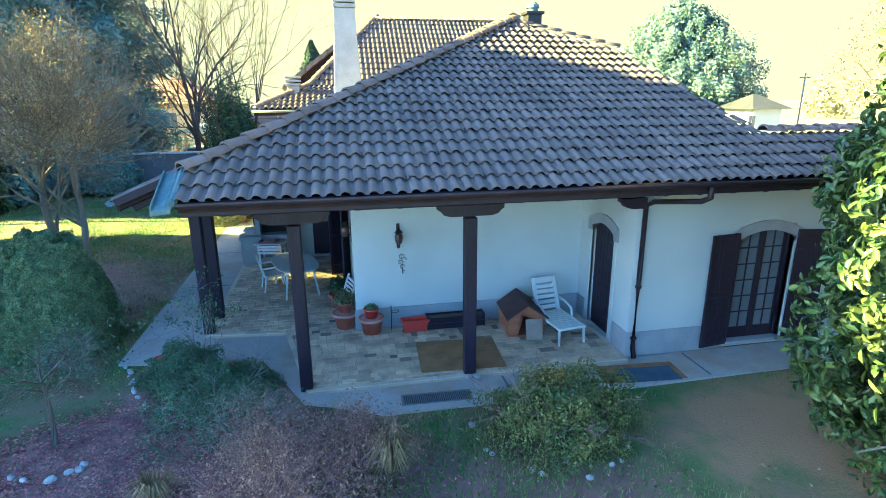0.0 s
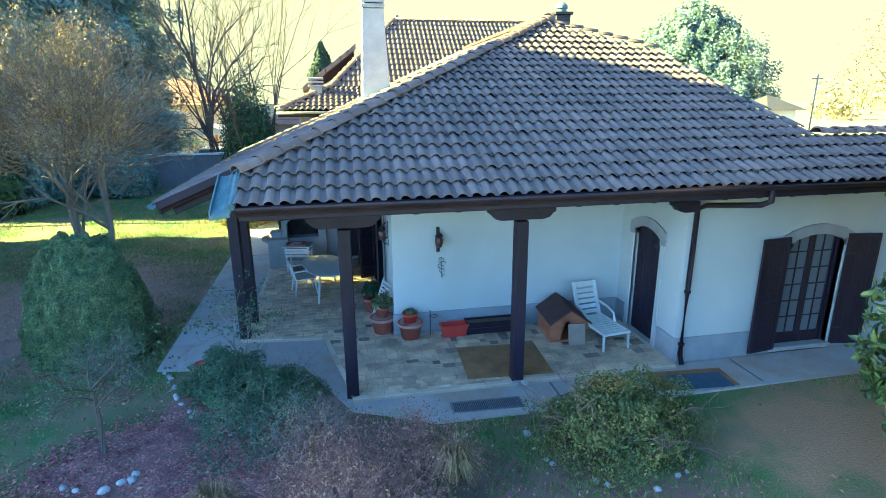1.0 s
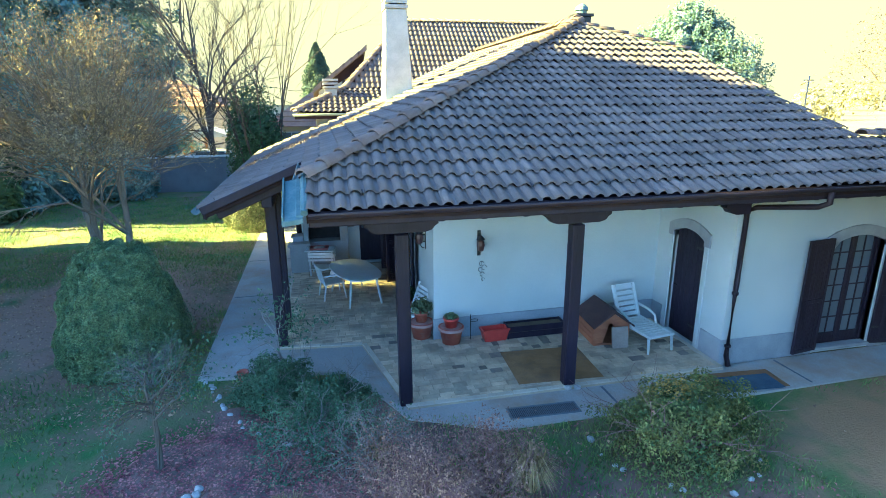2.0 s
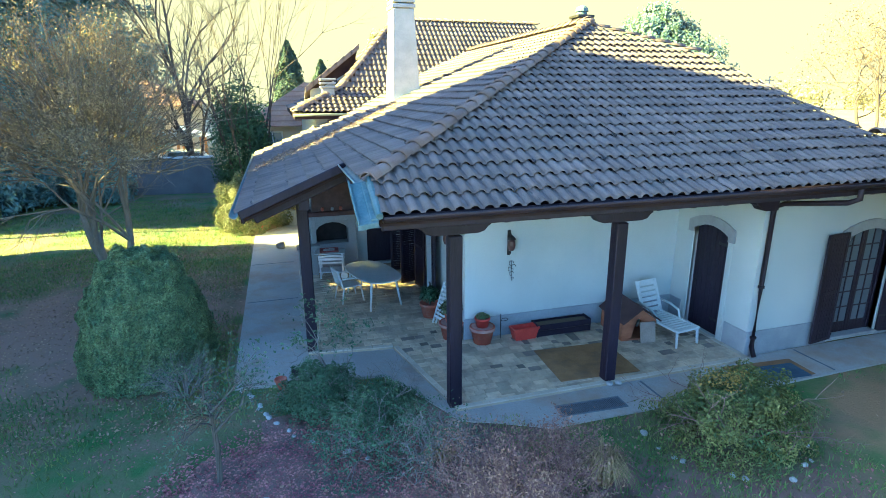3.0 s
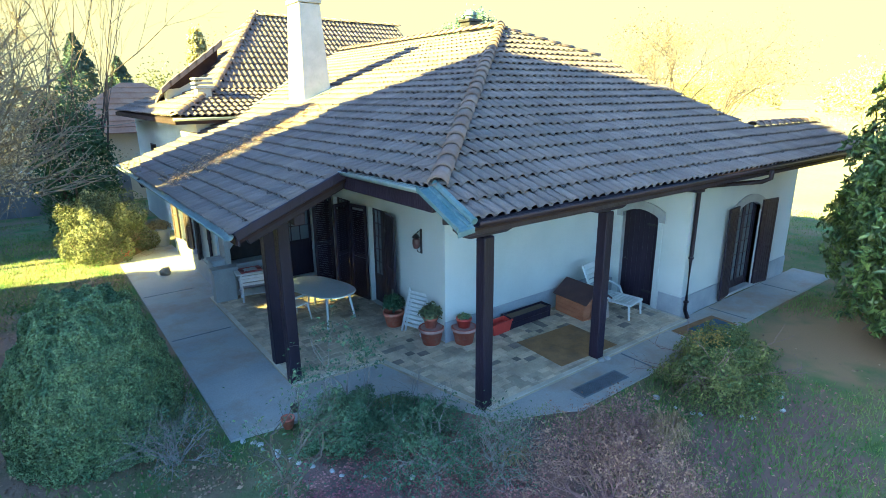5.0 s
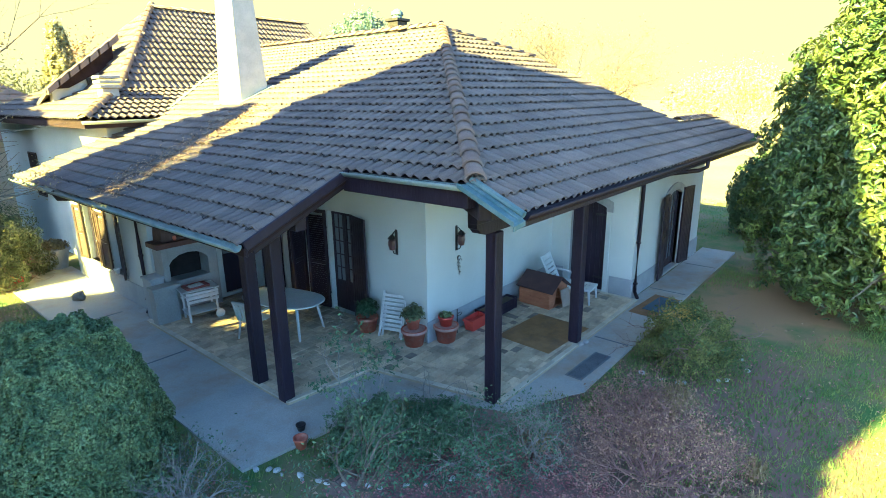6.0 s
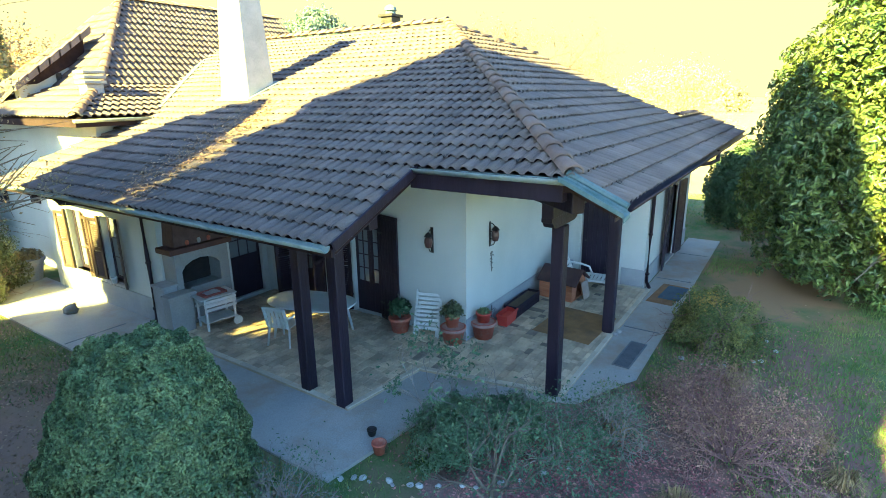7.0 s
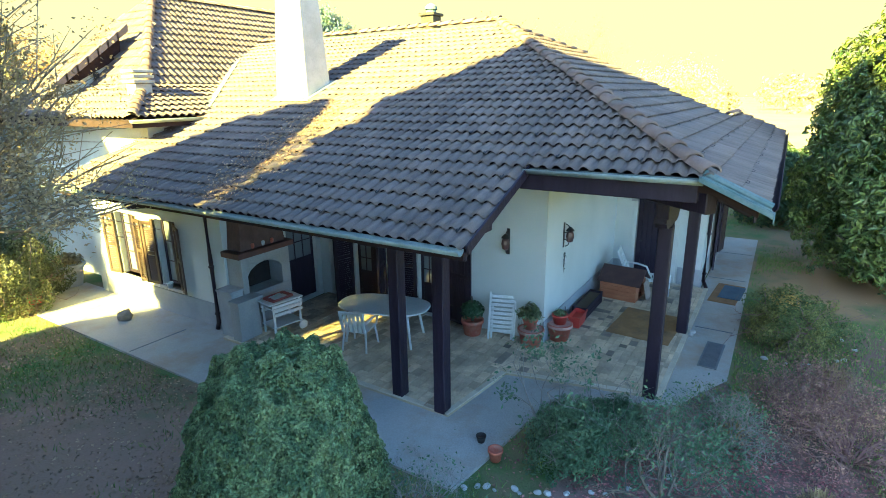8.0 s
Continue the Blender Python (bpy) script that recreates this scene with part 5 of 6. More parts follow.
for sx in (-1, 1):
    leg("leg", (0.27 * sx, -0.55, 0.35), (0.28 * sx, -0.58, 0.0), 0.03, WHITE_PLASTIC, lo)
    leg("leg", (0.27 * sx, 0.42, 0.35), (0.28 * sx, 0.5, 0.0), 0.03, WHITE_PLASTIC, lo)
    tube("armrest", [(0.29 * sx, -0.1, 0.36), (0.31 * sx, -0.02, 0.52), (0.31 * sx, 0.2, 0.58), (0.29 * sx, 0.5, 0.60)], 0.025, WHITE_PLASTIC, lo, 6)

# dog house
DOG = mat("orange_boards", (0.36, 0.13, 0.06), (0.46, 0.19, 0.09), 3, 0.7, 0.4, 30, stretch=(1, 1, 4))
ROOFBOARD = mat("dark_red_felt", (0.06, 0.034, 0.036), (0.09, 0.05, 0.046), 4, 0.9, 0.5)
dg = thing("dog_house", "orange wooden dog house with a dark felt roof", "dog house", (3.55, 9.95, 0.02), -4)
w_, l_, h_, g_ = 0.36, 0.42, 0.42, 0.68
box("floor_board", (-w_, -l_, 0), (w_, l_, 0.04), DOG, dg)
for sx in (-1, 1):
    for k in range(4):
        box("side_board", (sx * w_ - 0.012, -l_, 0.04 + k * 0.096), (sx * w_ + 0.012, l_, 0.132 + k * 0.096), DOG, dg, 0.004)
extrude_xz("back_panel", [(-w_, 0.04), (w_, 0.04), (w_, h_), (0, g_), (-w_, h_)], l_ - 0.02, l_, DOG, dg)
ho = [(0.16, 0.06)] + [(0.16 * math.cos(a), 0.30 + 0.16 * math.sin(a)) for a in [math.pi * k / 10 for k in range(11)]] + [(-0.16, 0.06)]
bm = bmesh.new()
out = [(-w_, 0.04), (-w_, h_), (0, g_), (w_, h_), (w_, 0.04)]
loop = out + ho
a = [bm.verts.new((x, -l_, z)) for x, z in loop]
b = [bm.verts.new((x, -l_ + 0.02, z)) for x, z in loop]
fa, fb = bm.faces.new(a), bm.faces.new(list(reversed(b)))
for i in range(len(loop)):
    bm.faces.new((a[i], b[i], b[(i + 1) % len(loop)], a[(i + 1) % len(loop)]))
bmesh.ops.triangulate(bm, faces=[fa, fb])
part("front_panel", bm, DOG, dg)
for sx in (-1, 1):
    ang = math.degrees(math.atan2(g_ - h_, w_))
    box("roof_panel", (0, -l_ - 0.1, 0.0), (0.52, l_ + 0.06, 0.03), ROOFBOARD, dg, 0.006, "dark red felted roof panel", pose(0, 0, g_ + 0.015, 0, ang if sx > 0 else 180 - ang, 0) if sx > 0 else pose(0, 0, g_ + 0.045, 0, 180 - ang, 0))
box("door_flap", (-0.17, -0.012, 0), (0.17, 0.012, 0.42), mat("grey_board", (0.34, 0.27, 0.22), (0.42, 0.34, 0.27), 4, 0.85, 0.4), dg, 0.01, "pale bare board leaning by the hole", pose(0.13, -l_ - 0.16, 0.0, -12))

# trolley
tr = thing("garden_trolley", "white slatted plastic garden trolley with two wheels", "trolley", (-1.97, 15.5, 0.0), -10)
for sx in (-1, 1):
    for sy in (-1, 1):
        box("leg", (0.3 * sx - 0.02, 0.2 * sy - 0.02, 0.08 if sx > 0 else 0.0), (0.3 * sx + 0.02, 0.2 * sy + 0.02, 0.72), WHITE_PLASTIC, tr, 0.006)
for z in (0.2, 0.6):
    boxes("shelf", [((-0.34, -0.24, z), (0.34, 0.24, z + 0.02))], WHITE_PLASTIC, tr, 0.004)
for k in range(3):
    for y in (-0.235, 0.235):
        box("slat", (-0.34, y - 0.01, 0.45 + k * 0.09), (0.34, y + 0.01, 0.51 + k * 0.09), WHITE_PLASTIC, tr, 0.003)
boxes("top", [((-0.42, -0.27, 0.72), (0.36, 0.27, 0.745))], WHITE_PLASTIC, tr, 0.008)
for y in (-0.24, 0.24):
    bm = bm_lathe(bmesh.new(), [(0.02, -0.02), (0.09, -0.02), (0.1, -0.01), (0.1, 0.01), (0.09, 0.02), (0.02, 0.02)], n=16)
    bmesh.ops.transform(bm, matrix=pose(0.33, y, 0.1, 90), verts=bm.verts)
    part("wheel", bm, WHITE_PLASTIC, tr)
ty = thing("serving_tray", "red tray with a crumpled white cloth on the trolley", "tray", (-2.03, 15.5, 0.747), -4)
boxes("tray", [((-0.25, -0.17, 0), (0.25, 0.17, 0.015)), ((-0.25, -0.17, 0.015), (-0.235, 0.17, 0.05)), ((0.235, -0.17, 0.015), (0.25, 0.17, 0.05)), ((-0.235, -0.17, 0.015), (0.235, -0.155, 0.05)), ((-0.235, 0.155, 0.015), (0.235, 0.17, 0.05))], mat("dull_red", (0.24, 0.06, 0.05), (0.30, 0.09, 0.07), 4, 0.6, 0.1), ty, 0.004)
bm = bmesh.new()
bmesh.ops.create_grid(bm, x_segments=10, y_segments=8, size=0.5)
for v in bm.verts:
    v.co = Vector((v.co.x * 0.3, v.co.y * 0.24, 0.035 + 0.03 * noise.noise(v.co * 5)))
bmesh.ops.solidify(bm, geom=bm.faces[:], thickness=0.006)
part("cloth", bm, WHITE_PLASTIC, ty, "crumpled white cloth", True)

# ---- pots ----


def pot(at, r, h, label, m=TERRACOTTA, rim=True, name="flower_pot", band=None):
    t = thing(name, label, "pot", at)
    part("body", bm_lathe(bmesh.new(), [(r * 0.72, 0.0), (r * 0.97, h * 0.82), (r * 1.06, h * 0.82), (r * 1.06, h), (r * 0.92, h), (r * 0.88, h * 0.86), (0.02, h * 0.85)], n=20), m, t, "", True)
    if band:
        part("rim_band", bm_lathe(bmesh.new(), [(r * 1.07, h * 0.84), (r * 1.09, h * 0.86), (r * 1.09, h * 0.97), (r * 1.07, h * 0.99)], n=20), band, t, "pale lime-stained rim")
    return t


LIME = mat("lime_stain", (0.42, 0.23, 0.19), (0.52, 0.32, 0.27), 6, 0.9, 0.2)


def sprig(t, at, r, h, n, m, leaf, seed):
    q = np.random.default_rng(seed)
    C, D = crown(n, at, (r, r, h), q, seed, 0.4, 0.6, -0.2)
    put("plant", leaf_mesh("plant", C, D, leaf, m, q, 0.45), t, "leafy green plant")


pot((-0.03, 10.78, 0.0), 0.24, 0.36, "large terracotta pot with a lime-stained rim at the wall corner", band=LIME)
p1 = pot((-0.03, 10.8, 0.31), 0.14, 0.26, "smaller terracotta pot with a trailing plant in a large pot")
sprig(p1, (0, 0, 0.32), 0.22, 0.2, 500, LEAF_YEL, 0.09, 71)
pot((0.5, 10.4, 0.0), 0.24, 0.36, "large terracotta pot with a lime-stained rim by the wall", band=LIME)
p2 = pot((0.5, 10.4, 0.31), 0.15, 0.24, "red pot with a low green plant in a large pot", RED_PLASTIC)
sprig(p2, (0, 0, 0.25), 0.13, 0.07, 300, LEAF_BOX, 0.05, 72)
p3 = pot((-0.15, 12.0, 0.0), 0.22, 0.34, "round terracotta pot with a dark plant by the porch door")
sprig(p3, (0, 0, 0.48), 0.22, 0.24, 900, LEAF_THUJA, 0.08, 73)
tube("stem", [(0.0, 0.0, 0.3), (0.03, 0.0, 0.6), (0.0, 0.02, 0.82)], [0.03, 0.03, 0.02], BARK, p3)
rp = thing("window_box", "red plastic rectangular planter on the paving", "planter", (1.38, 10.32, 0.0), 2)
bm = bmesh.new()
ring = [[bm.verts.new((sx * 0.27 * s, sy * 0.12 * s, z)) for sx, sy in ((-1, -1), (1, -1), (1, 1), (-1, 1))] for s, z in ((0.8, 0.0), (1.0, 0.23), (1.07, 0.23), (1.07, 0.27), (0.95, 0.27), (0.9, 0.18))]
for r0, r1 in zip(ring, ring[1:]):
    for k in range(4):
        bm.faces.new((r0[k], r0[(k + 1) % 4], r1[(k + 1) % 4], r1[k]))
bm.faces.new(ring[0])
bm.faces.new(ring[-1])
part("body", bm, RED_PLASTIC, rp)
tg = thing("wooden_trough", "long dark wooden planter trough by the wall", "planter", (2.25, 10.38, 0.0), 0)
for k in range(2):
    for y in (-0.14, 0.14):
        box("board", (-0.6, y - 0.012, 0.03 + k * 0.13), (0.6, y + 0.012, 0.15 + k * 0.13), WOOD, tg, 0.005)
for x in (-0.6, 0.6):
    box("end_board", (x - 0.015, -0.15, 0.0), (x + 0.015, 0.15, 0.29), WOOD, tg, 0.005)
box("soil", (-0.59, -0.13, 0.05), (0.59, 0.13, 0.24), SOIL, tg, 0.0, "dry brown soil")
rk = thing("iron_stake", "thin black iron stake with a ring by the wall", "stake", (0.91, 10.44, 0.0))
tube("rod", [(0, 0, 0), (0, 0, 0.55)], 0.01, IRON, rk, 6)
tube("ring", [(0.08 + 0.08 * math.cos(a), 0, 0.42 + 0.03 * math.sin(a)) for a in [0.7 * k for k in range(10)]], 0.007, IRON, rk, 5)

# mats and grating
dm = thing("doormat", "large worn brown coir mat on the paving", "mat", (2.04, 9.06, 0.018), -3)
box("mat", (-0.77, -0.61, 0.0), (0.77, 0.61, 0.014), mat("coir", (0.29, 0.17, 0.07), (0.38, 0.23, 0.10), 3, 0.95, 0.9, 80, dirt=(0.16, 0.11, 0.07), dirt_scale=2), dm, 0.006)
PLINTH_D = mat("dull_dark_metal", (0.11, 0.13, 0.155), (0.15, 0.17, 0.20), 6, 0.6, 0.3)
SLATE = mat("blue_grey_slab", (0.13, 0.16, 0.19), (0.18, 0.21, 0.24), 3, 0.7, 0.4, 40, dirt=(0.20, 0.18, 0.15), dirt_scale=2.5, dirt_amount=0.6)
gt = thing("drain_grating", "grey metal drain grating set in the walk", "grating", (1.37, 7.74, -0.034), -2)
boxes("rim", [((-0.58, -0.16, 0), (0.58, -0.13, 0.012)), ((-0.58, 0.13, 0), (0.58, 0.16, 0.012)), ((-0.58, -0.13, 0), (-0.55, 0.13, 0.012)), ((0.55, -0.13, 0), (0.58, 0.13, 0.012))], SLATE, gt, 0.002)
box("pan", (-0.55, -0.13, 0), (0.55, 0.13, 0.003), IRON, gt, 0)
bar_me = None
for k in range(36):
    x = -0.54 + k * 0.0305
    if bar_me is None:
        ob = box("bar", (-0.008, -0.13, 0.004), (0.008, 0.13, 0.011), PLINTH_D, gt, 0)
        bar_me = ob.data
    else:
        ob = put("bar", bar_me, gt)
    ob.location.x = x
umx = thing("coir_mat", "worn rust-brown coir strip under the blue mat", "mat", (5.15, 7.72, -0.034), -4)
box("mat", (-0.85, -0.2, 0), (0.62, 0.4, 0.008), mat("rust_coir", (0.24, 0.13, 0.055), (0.33, 0.19, 0.085), 3, 0.95, 0.9, 80, dirt=(0.17, 0.11, 0.07), dirt_scale=2), umx, 0.003)
bmx = thing("blue_mat", "flat blue-grey rubber mat on the walk", "mat", (5.15, 7.72, -0.026), -4)
box("mat", (-0.5, -0.24, 0), (0.5, 0.24, 0.012), mat("blue_rubber", (0.05, 0.09, 0.14), (0.07, 0.12, 0.17), 4, 0.8, 0.5), bmx, 0.004)
for x, y in ((2.0, 8.2), (2.16, 8.18)):
    st = thing("white_stone", "white rounded stone at the foot of the post", "stone", (x, y, 0.02), 0, "stones by the post")
    bm = bmesh.new()
    bmesh.ops.create_icosphere(bm, subdivisions=2, radius=0.06)
    for v in bm.verts:
        v.co *= 1 + 0.2 * noise.noise(v.co * 9 + Vector((x, y, 0)))
        v.co.z *= 0.7
    part("stone", bm, PEBBLE, st, "", True)

# ---- shrubs in the bed before the porch ----


def twig_dome(name, at, rad, h, label, seed, m, stems=14, depth=3, droop=0.25, leaf=None, n_leaf=0, size=0.05, kids=4, spread=0.55):
    """A dome of fine bare twigs, with a few leaves left on it."""
    r = np.random.default_rng(seed)
    t = thing(name, label, "shrub", at)
    bm = bmesh.new()
    tips = []
    for i in range(stems):
        a = i * 2.4
        k = (i + 0.5) / stems
        d = Vector((math.cos(a) * rad * k ** 0.6, math.sin(a) * rad * k ** 0.6, h * (1.1 - 0.5 * k)))
        bm_branch(bm, (0.05 * math.cos(a), 0.05 * math.sin(a), 0), d, d.length * 0.5, 0.016, depth, r, tips, 0.22, kids, spread, 4, 0.62)
    for v in bm.verts:
        rr = math.hypot(v.co.x, v.co.y)
        v.co.z = max(0.01, v.co.z - droop * (rr / rad) ** 2 * h)
    part("twig_dome", bm, m, t)
    if leaf:
        T_ = np.array([tuple(p) for p in tips])
        T_[:, 2] = np.maximum(0.03, T_[:, 2] - droop * h * (np.hypot(T_[:, 0], T_[:, 1]) / rad) ** 2)
        C = T_[r.integers(0, len(T_), n_leaf)] + r.normal(0, 0.07, (n_leaf, 3))
        put("foliage", leaf_mesh("foliage", C, r.normal(0, 1, (n_leaf, 3)), size, leaf, r, 0.5), t)
    return t


LEAF_PLUM = leafmat("withered_plum_leaf", (0.25, 0.145, 0.12), (0.41, 0.27, 0.18), 0.8, 0.2, 0.4)
LEAF_STRAW = leafmat("straw_grass", (0.25, 0.19, 0.09), (0.36, 0.28, 0.14), 0.8, 0.2, 0.4)
twig_dome("weeping_maple", (-0.95, 5.8, -0.1), 1.55, 1.2, "low weeping maple, bare, with a haze of purple twigs", 91, PLUM_TWIG, 34, 3, 0.35, LEAF_PLUM, 7000, 0.04, 4)
twig_dome("weeping_maple", (0.15, 6.3, -0.1), 0.95, 0.85, "small purple-twigged shrub beside the maple", 92, PLUM_TWIG, 18, 3, 0.3, LEAF_PLUM, 3200, 0.045, 4)
twig_dome("rose_bush", (-2.25, 7.75, -0.1), 0.8, 1.0, "straggling grey-twigged rose bush with sparse leaves", 93, TWIG, 16, 3, 0.2, LEAF_ROSE, 3600, 0.05, 3)
twig_dome("rose_bush", (-1.45, 7.25, -0.1), 0.8, 0.95, "straggling grey-twigged rose bush in the bed", 94, TWIG, 22, 3, 0.2, LEAF_ROSE, 1500, 0.045, 4)
low_bush(-2.8, 9.05, (0.62, 0.5, 0.72), "dark green sprigged shrub beside the concrete walk", 95, LEAF_ROSE, 9000, 0.045, TWIG, "bush", 0.65)
low_bush(-1.95, 8.65, (0.75, 0.55, 0.42), "low dark green spreading shrub in the bed", 96, LEAF_ROSE, 10000, 0.035, TWIG, "bush", 0.55)
twig_dome("tall_rose", (-2.6, 9.35, -0.1), 0.4, 2.0, "tall thin rose with a few red-tinged leaves", 97, TWIG, 5, 2, 0.0, LEAF_ROSE, 500, 0.07, 3, 0.35)
twig_dome("young_shrub", (-4.95, 10.05, -0.1), 0.8, 0.95, "bare grey-twigged shrub at the edge of the lawn", 98, TWIG, 16, 3, 0.15, LEAF_ROSE, 700, 0.045, 4)
sp = thing("young_tree", "thin bare young tree in the leaf-strewn bed", "tree", (-4.2, 7.65, -0.1))
bm = bmesh.new()
tips = []
r_s = np.random.default_rng(5)
bm_tube(bm, [(0, 0, 0), (0.02, 0.01, 0.5), (0.0, 0.03, 1.0)], [0.045, 0.04, 0.03], 7)
for i in range(7):
    bm_branch(bm, (0, 0.02, 0.75 + 0.05 * i), (math.cos(i * 2.1), math.sin(i * 2.1), 0.9), 0.5, 0.02, 2, r_s, tips, 0.2, 4, 0.6, 4)
part("trunk", bm, BARK, sp)
T_ = np.array([tuple(p) for p in tips])
put("crown", leaf_mesh("crown", T_[r_s.integers(0, len(T_), 900)] + r_s.normal(0, 0.08, (900, 3)), r_s.normal(0, 1, (900, 3)), 0.045, LEAF_ROSE, r_s), sp)


def tuft(at, rad, h, n, m, seed, label):
    """A tussock of arching grass."""
    r = np.random.default_rng(seed)
    t = thing("grass_tussock", label, "grass", at)
    V, F = [], []
    for i in range(n):
        a = r.uniform(0, 6.28)
        d = np.array([math.cos(a), math.sin(a), 0])
        s = np.array([-d[1], d[0], 0]) * 0.006
        L, o = rad * r.uniform(0.4, 1.1), d * r.uniform(0, 0.08)
        hh = h * r.uniform(0.6, 1.1)
        P = [o, o + d * L * 0.4 + [0, 0, hh], o + d * L + [0, 0, hh * 0.55]]
        k = len(V)
        V += [P[0] - s, P[0] + s, P[1] - s, P[1] + s, P[2]]
        F += [(k, k + 1, k + 3, k + 2), (k + 2, k + 3, k + 4)]
    put("tussock", mesh_of("tussock", V, F, m), t)["kind"] = "stuff"


tuft((-0.85, 4.55, -0.08), 0.3, 0.3, 130, LEAF_STRAW, 1, "dry straw-coloured ornamental grass tussock")
tuft((-0.1, 4.75, -0.08), 0.28, 0.28, 110, LEAF_STRAW, 2, "dry straw-coloured ornamental grass tussock")
tuft((-2.45, 6.2, -0.08), 0.42, 0.34, 170, LEAF_STRAW, 3, "dry straw-coloured grass tussock in the bed")
tuft((0.45, 5.95, 0.1), 0.42, 0.5, 230, LEAF_STRAW, 5, "rust-tinged dry ornamental grass beside the maple")
tuft((-1.3, 7.2, -0.08), 0.3, 0.3, 120, LEAF_STRAW, 4, "dry straw-coloured grass tussock in the bed")

# small pot at the corner of the bed
sp_ = pot((-3.4, 9.85, -0.04), 0.1, 0.17, "small terracotta pot at the corner of the bed")
pot((-3.15, 10.2, -0.034), 0.07, 0.1, "little dark pot on the concrete edge", IRON)

# ---- edging stones ----
bm = bmesh.new()
bmesh.ops.create_icosphere(bm, subdivisions=2, radius=1.0)
for v in bm.verts:
    v.co *= 1 + 0.22 * noise.noise(v.co * 1.4)
pebble = bpy.data.meshes.new("edging_stone")
bm.to_mesh(pebble)
bm.free()
pebble.materials.append(PEBBLE)
r_e = np.random.default_rng(14)


def edge_line(pts, spacing, s0, skip=0.18):
    pts = [Vector((*p, 0)) for p in pts]
    for a, b in zip(pts, pts[1:]):
        n = max(1, int((b - a).length / spacing))
        for i in range(n):
            if r_e.random() < skip:
                continue
            p = a.lerp(b, (i + r_e.random() * 0.6) / n)
            ob = put("edging_stone", pebble)
            s = s0 * r_e.uniform(0.55, 1.2)
            ob.matrix_world = pose(p.x + r_e.normal(0, 0.03), p.y + r_e.normal(0, 0.03), ground_z(p.x, p.y) + s * 0.3, r_e.uniform(-20, 20), r_e.uniform(-20, 20), r_e.uniform(0, 360)) @ Matrix.Diagonal((s, s * 0.75, s * 0.6, 1))
            tagged(ob, "white rounded edging stone round the bed", "stone", "edging stones")


edge_line([(-3.98, 10.0), (-3.7, 9.2), (-3.4, 8.7), (-2.88, 8.05), (-2.2, 7.5)], 0.13, 0.05)
edge_line([(-4.73, 7.36), (-4.3, 6.9), (-3.94, 6.77), (-3.67, 6.91), (-3.5, 7.25), (-3.35, 7.4)], 0.15, 0.075)
edge_line([(1.78, 7.25), (1.74, 6.45), (2.1, 5.8), (3.05, 5.43), (3.63, 5.75), (3.9, 6.2)], 0.14, 0.055, 0.5)

# ---- fallen leaves and grass ----


def scatter(name, n, region, size, m, seed, label, category, dens=None, flat=True):
    r = np.random.default_rng(seed)
    x0, x1, y0, y1 = region
    P = np.stack([r.uniform(x0, x1, n), r.uniform(y0, y1, n)], 1)
    keep = [not (-4.25 < x < 11 and y > 10.0 or x > -1.7 and 7.9 < y < 24 and x < 11 or x > 0.3 and 7.4 < y < 9 and x < 11) and (dens is None or r.random() < dens(x, y)) for x, y in P]
    P = P[np.array(keep)]
    C = np.array([(x, y, ground_z(x, y) + 0.012) for x, y in P])
    N = np.tile([0, 0, 1.6], (len(C), 1))
    ob = put(name, leaf_mesh(name, C, N, size, m, r, 0.65, 0.2))
    return tagged(ob, label, category, kind="stuff")


def bed(x, y):
    c = max(0.0, 1 - math.hypot((x + 3.3) / 2.3, (y - 6.6) / 2.3) ** 2)
    return min(1.0, 2.2 * c + 0.015 + 0.2 * max(0.0, noise.noise(Vector((x * 0.8, y * 0.8, 3.0)))))


LITTER2 = leafmat("brown_fallen_leaf", (0.29, 0.18, 0.11), (0.44, 0.31, 0.19), 0.8, 0.1, 0.5, 3.0)
scatter("fallen_leaves", 110000, (-7.5, 4.5, 3.0, 10.5), 0.046, LITTER, 201, "reddish fallen leaves strewn over the bed", "leaves", bed)
scatter("fallen_leaves", 14000, (-13, 6, 2.0, 26), 0.07, LITTER2, 202, "scattered brown fallen leaves on the lawn", "leaves", lambda x, y: 0.15 + 0.9 * max(0.0, noise.noise(Vector((x * 0.35, y * 0.35, 9.0)))))


scatter("fallen_leaves", 40000, (-11, -4.3, 9, 20), 0.05, LITTER2, 203, "brown fallen leaves lying thickly on the lawn", "leaves", lambda x, y: 0.25 + 0.9 * max(0.0, noise.noise(Vector((x * 0.5, y * 0.5, 4.0)))))


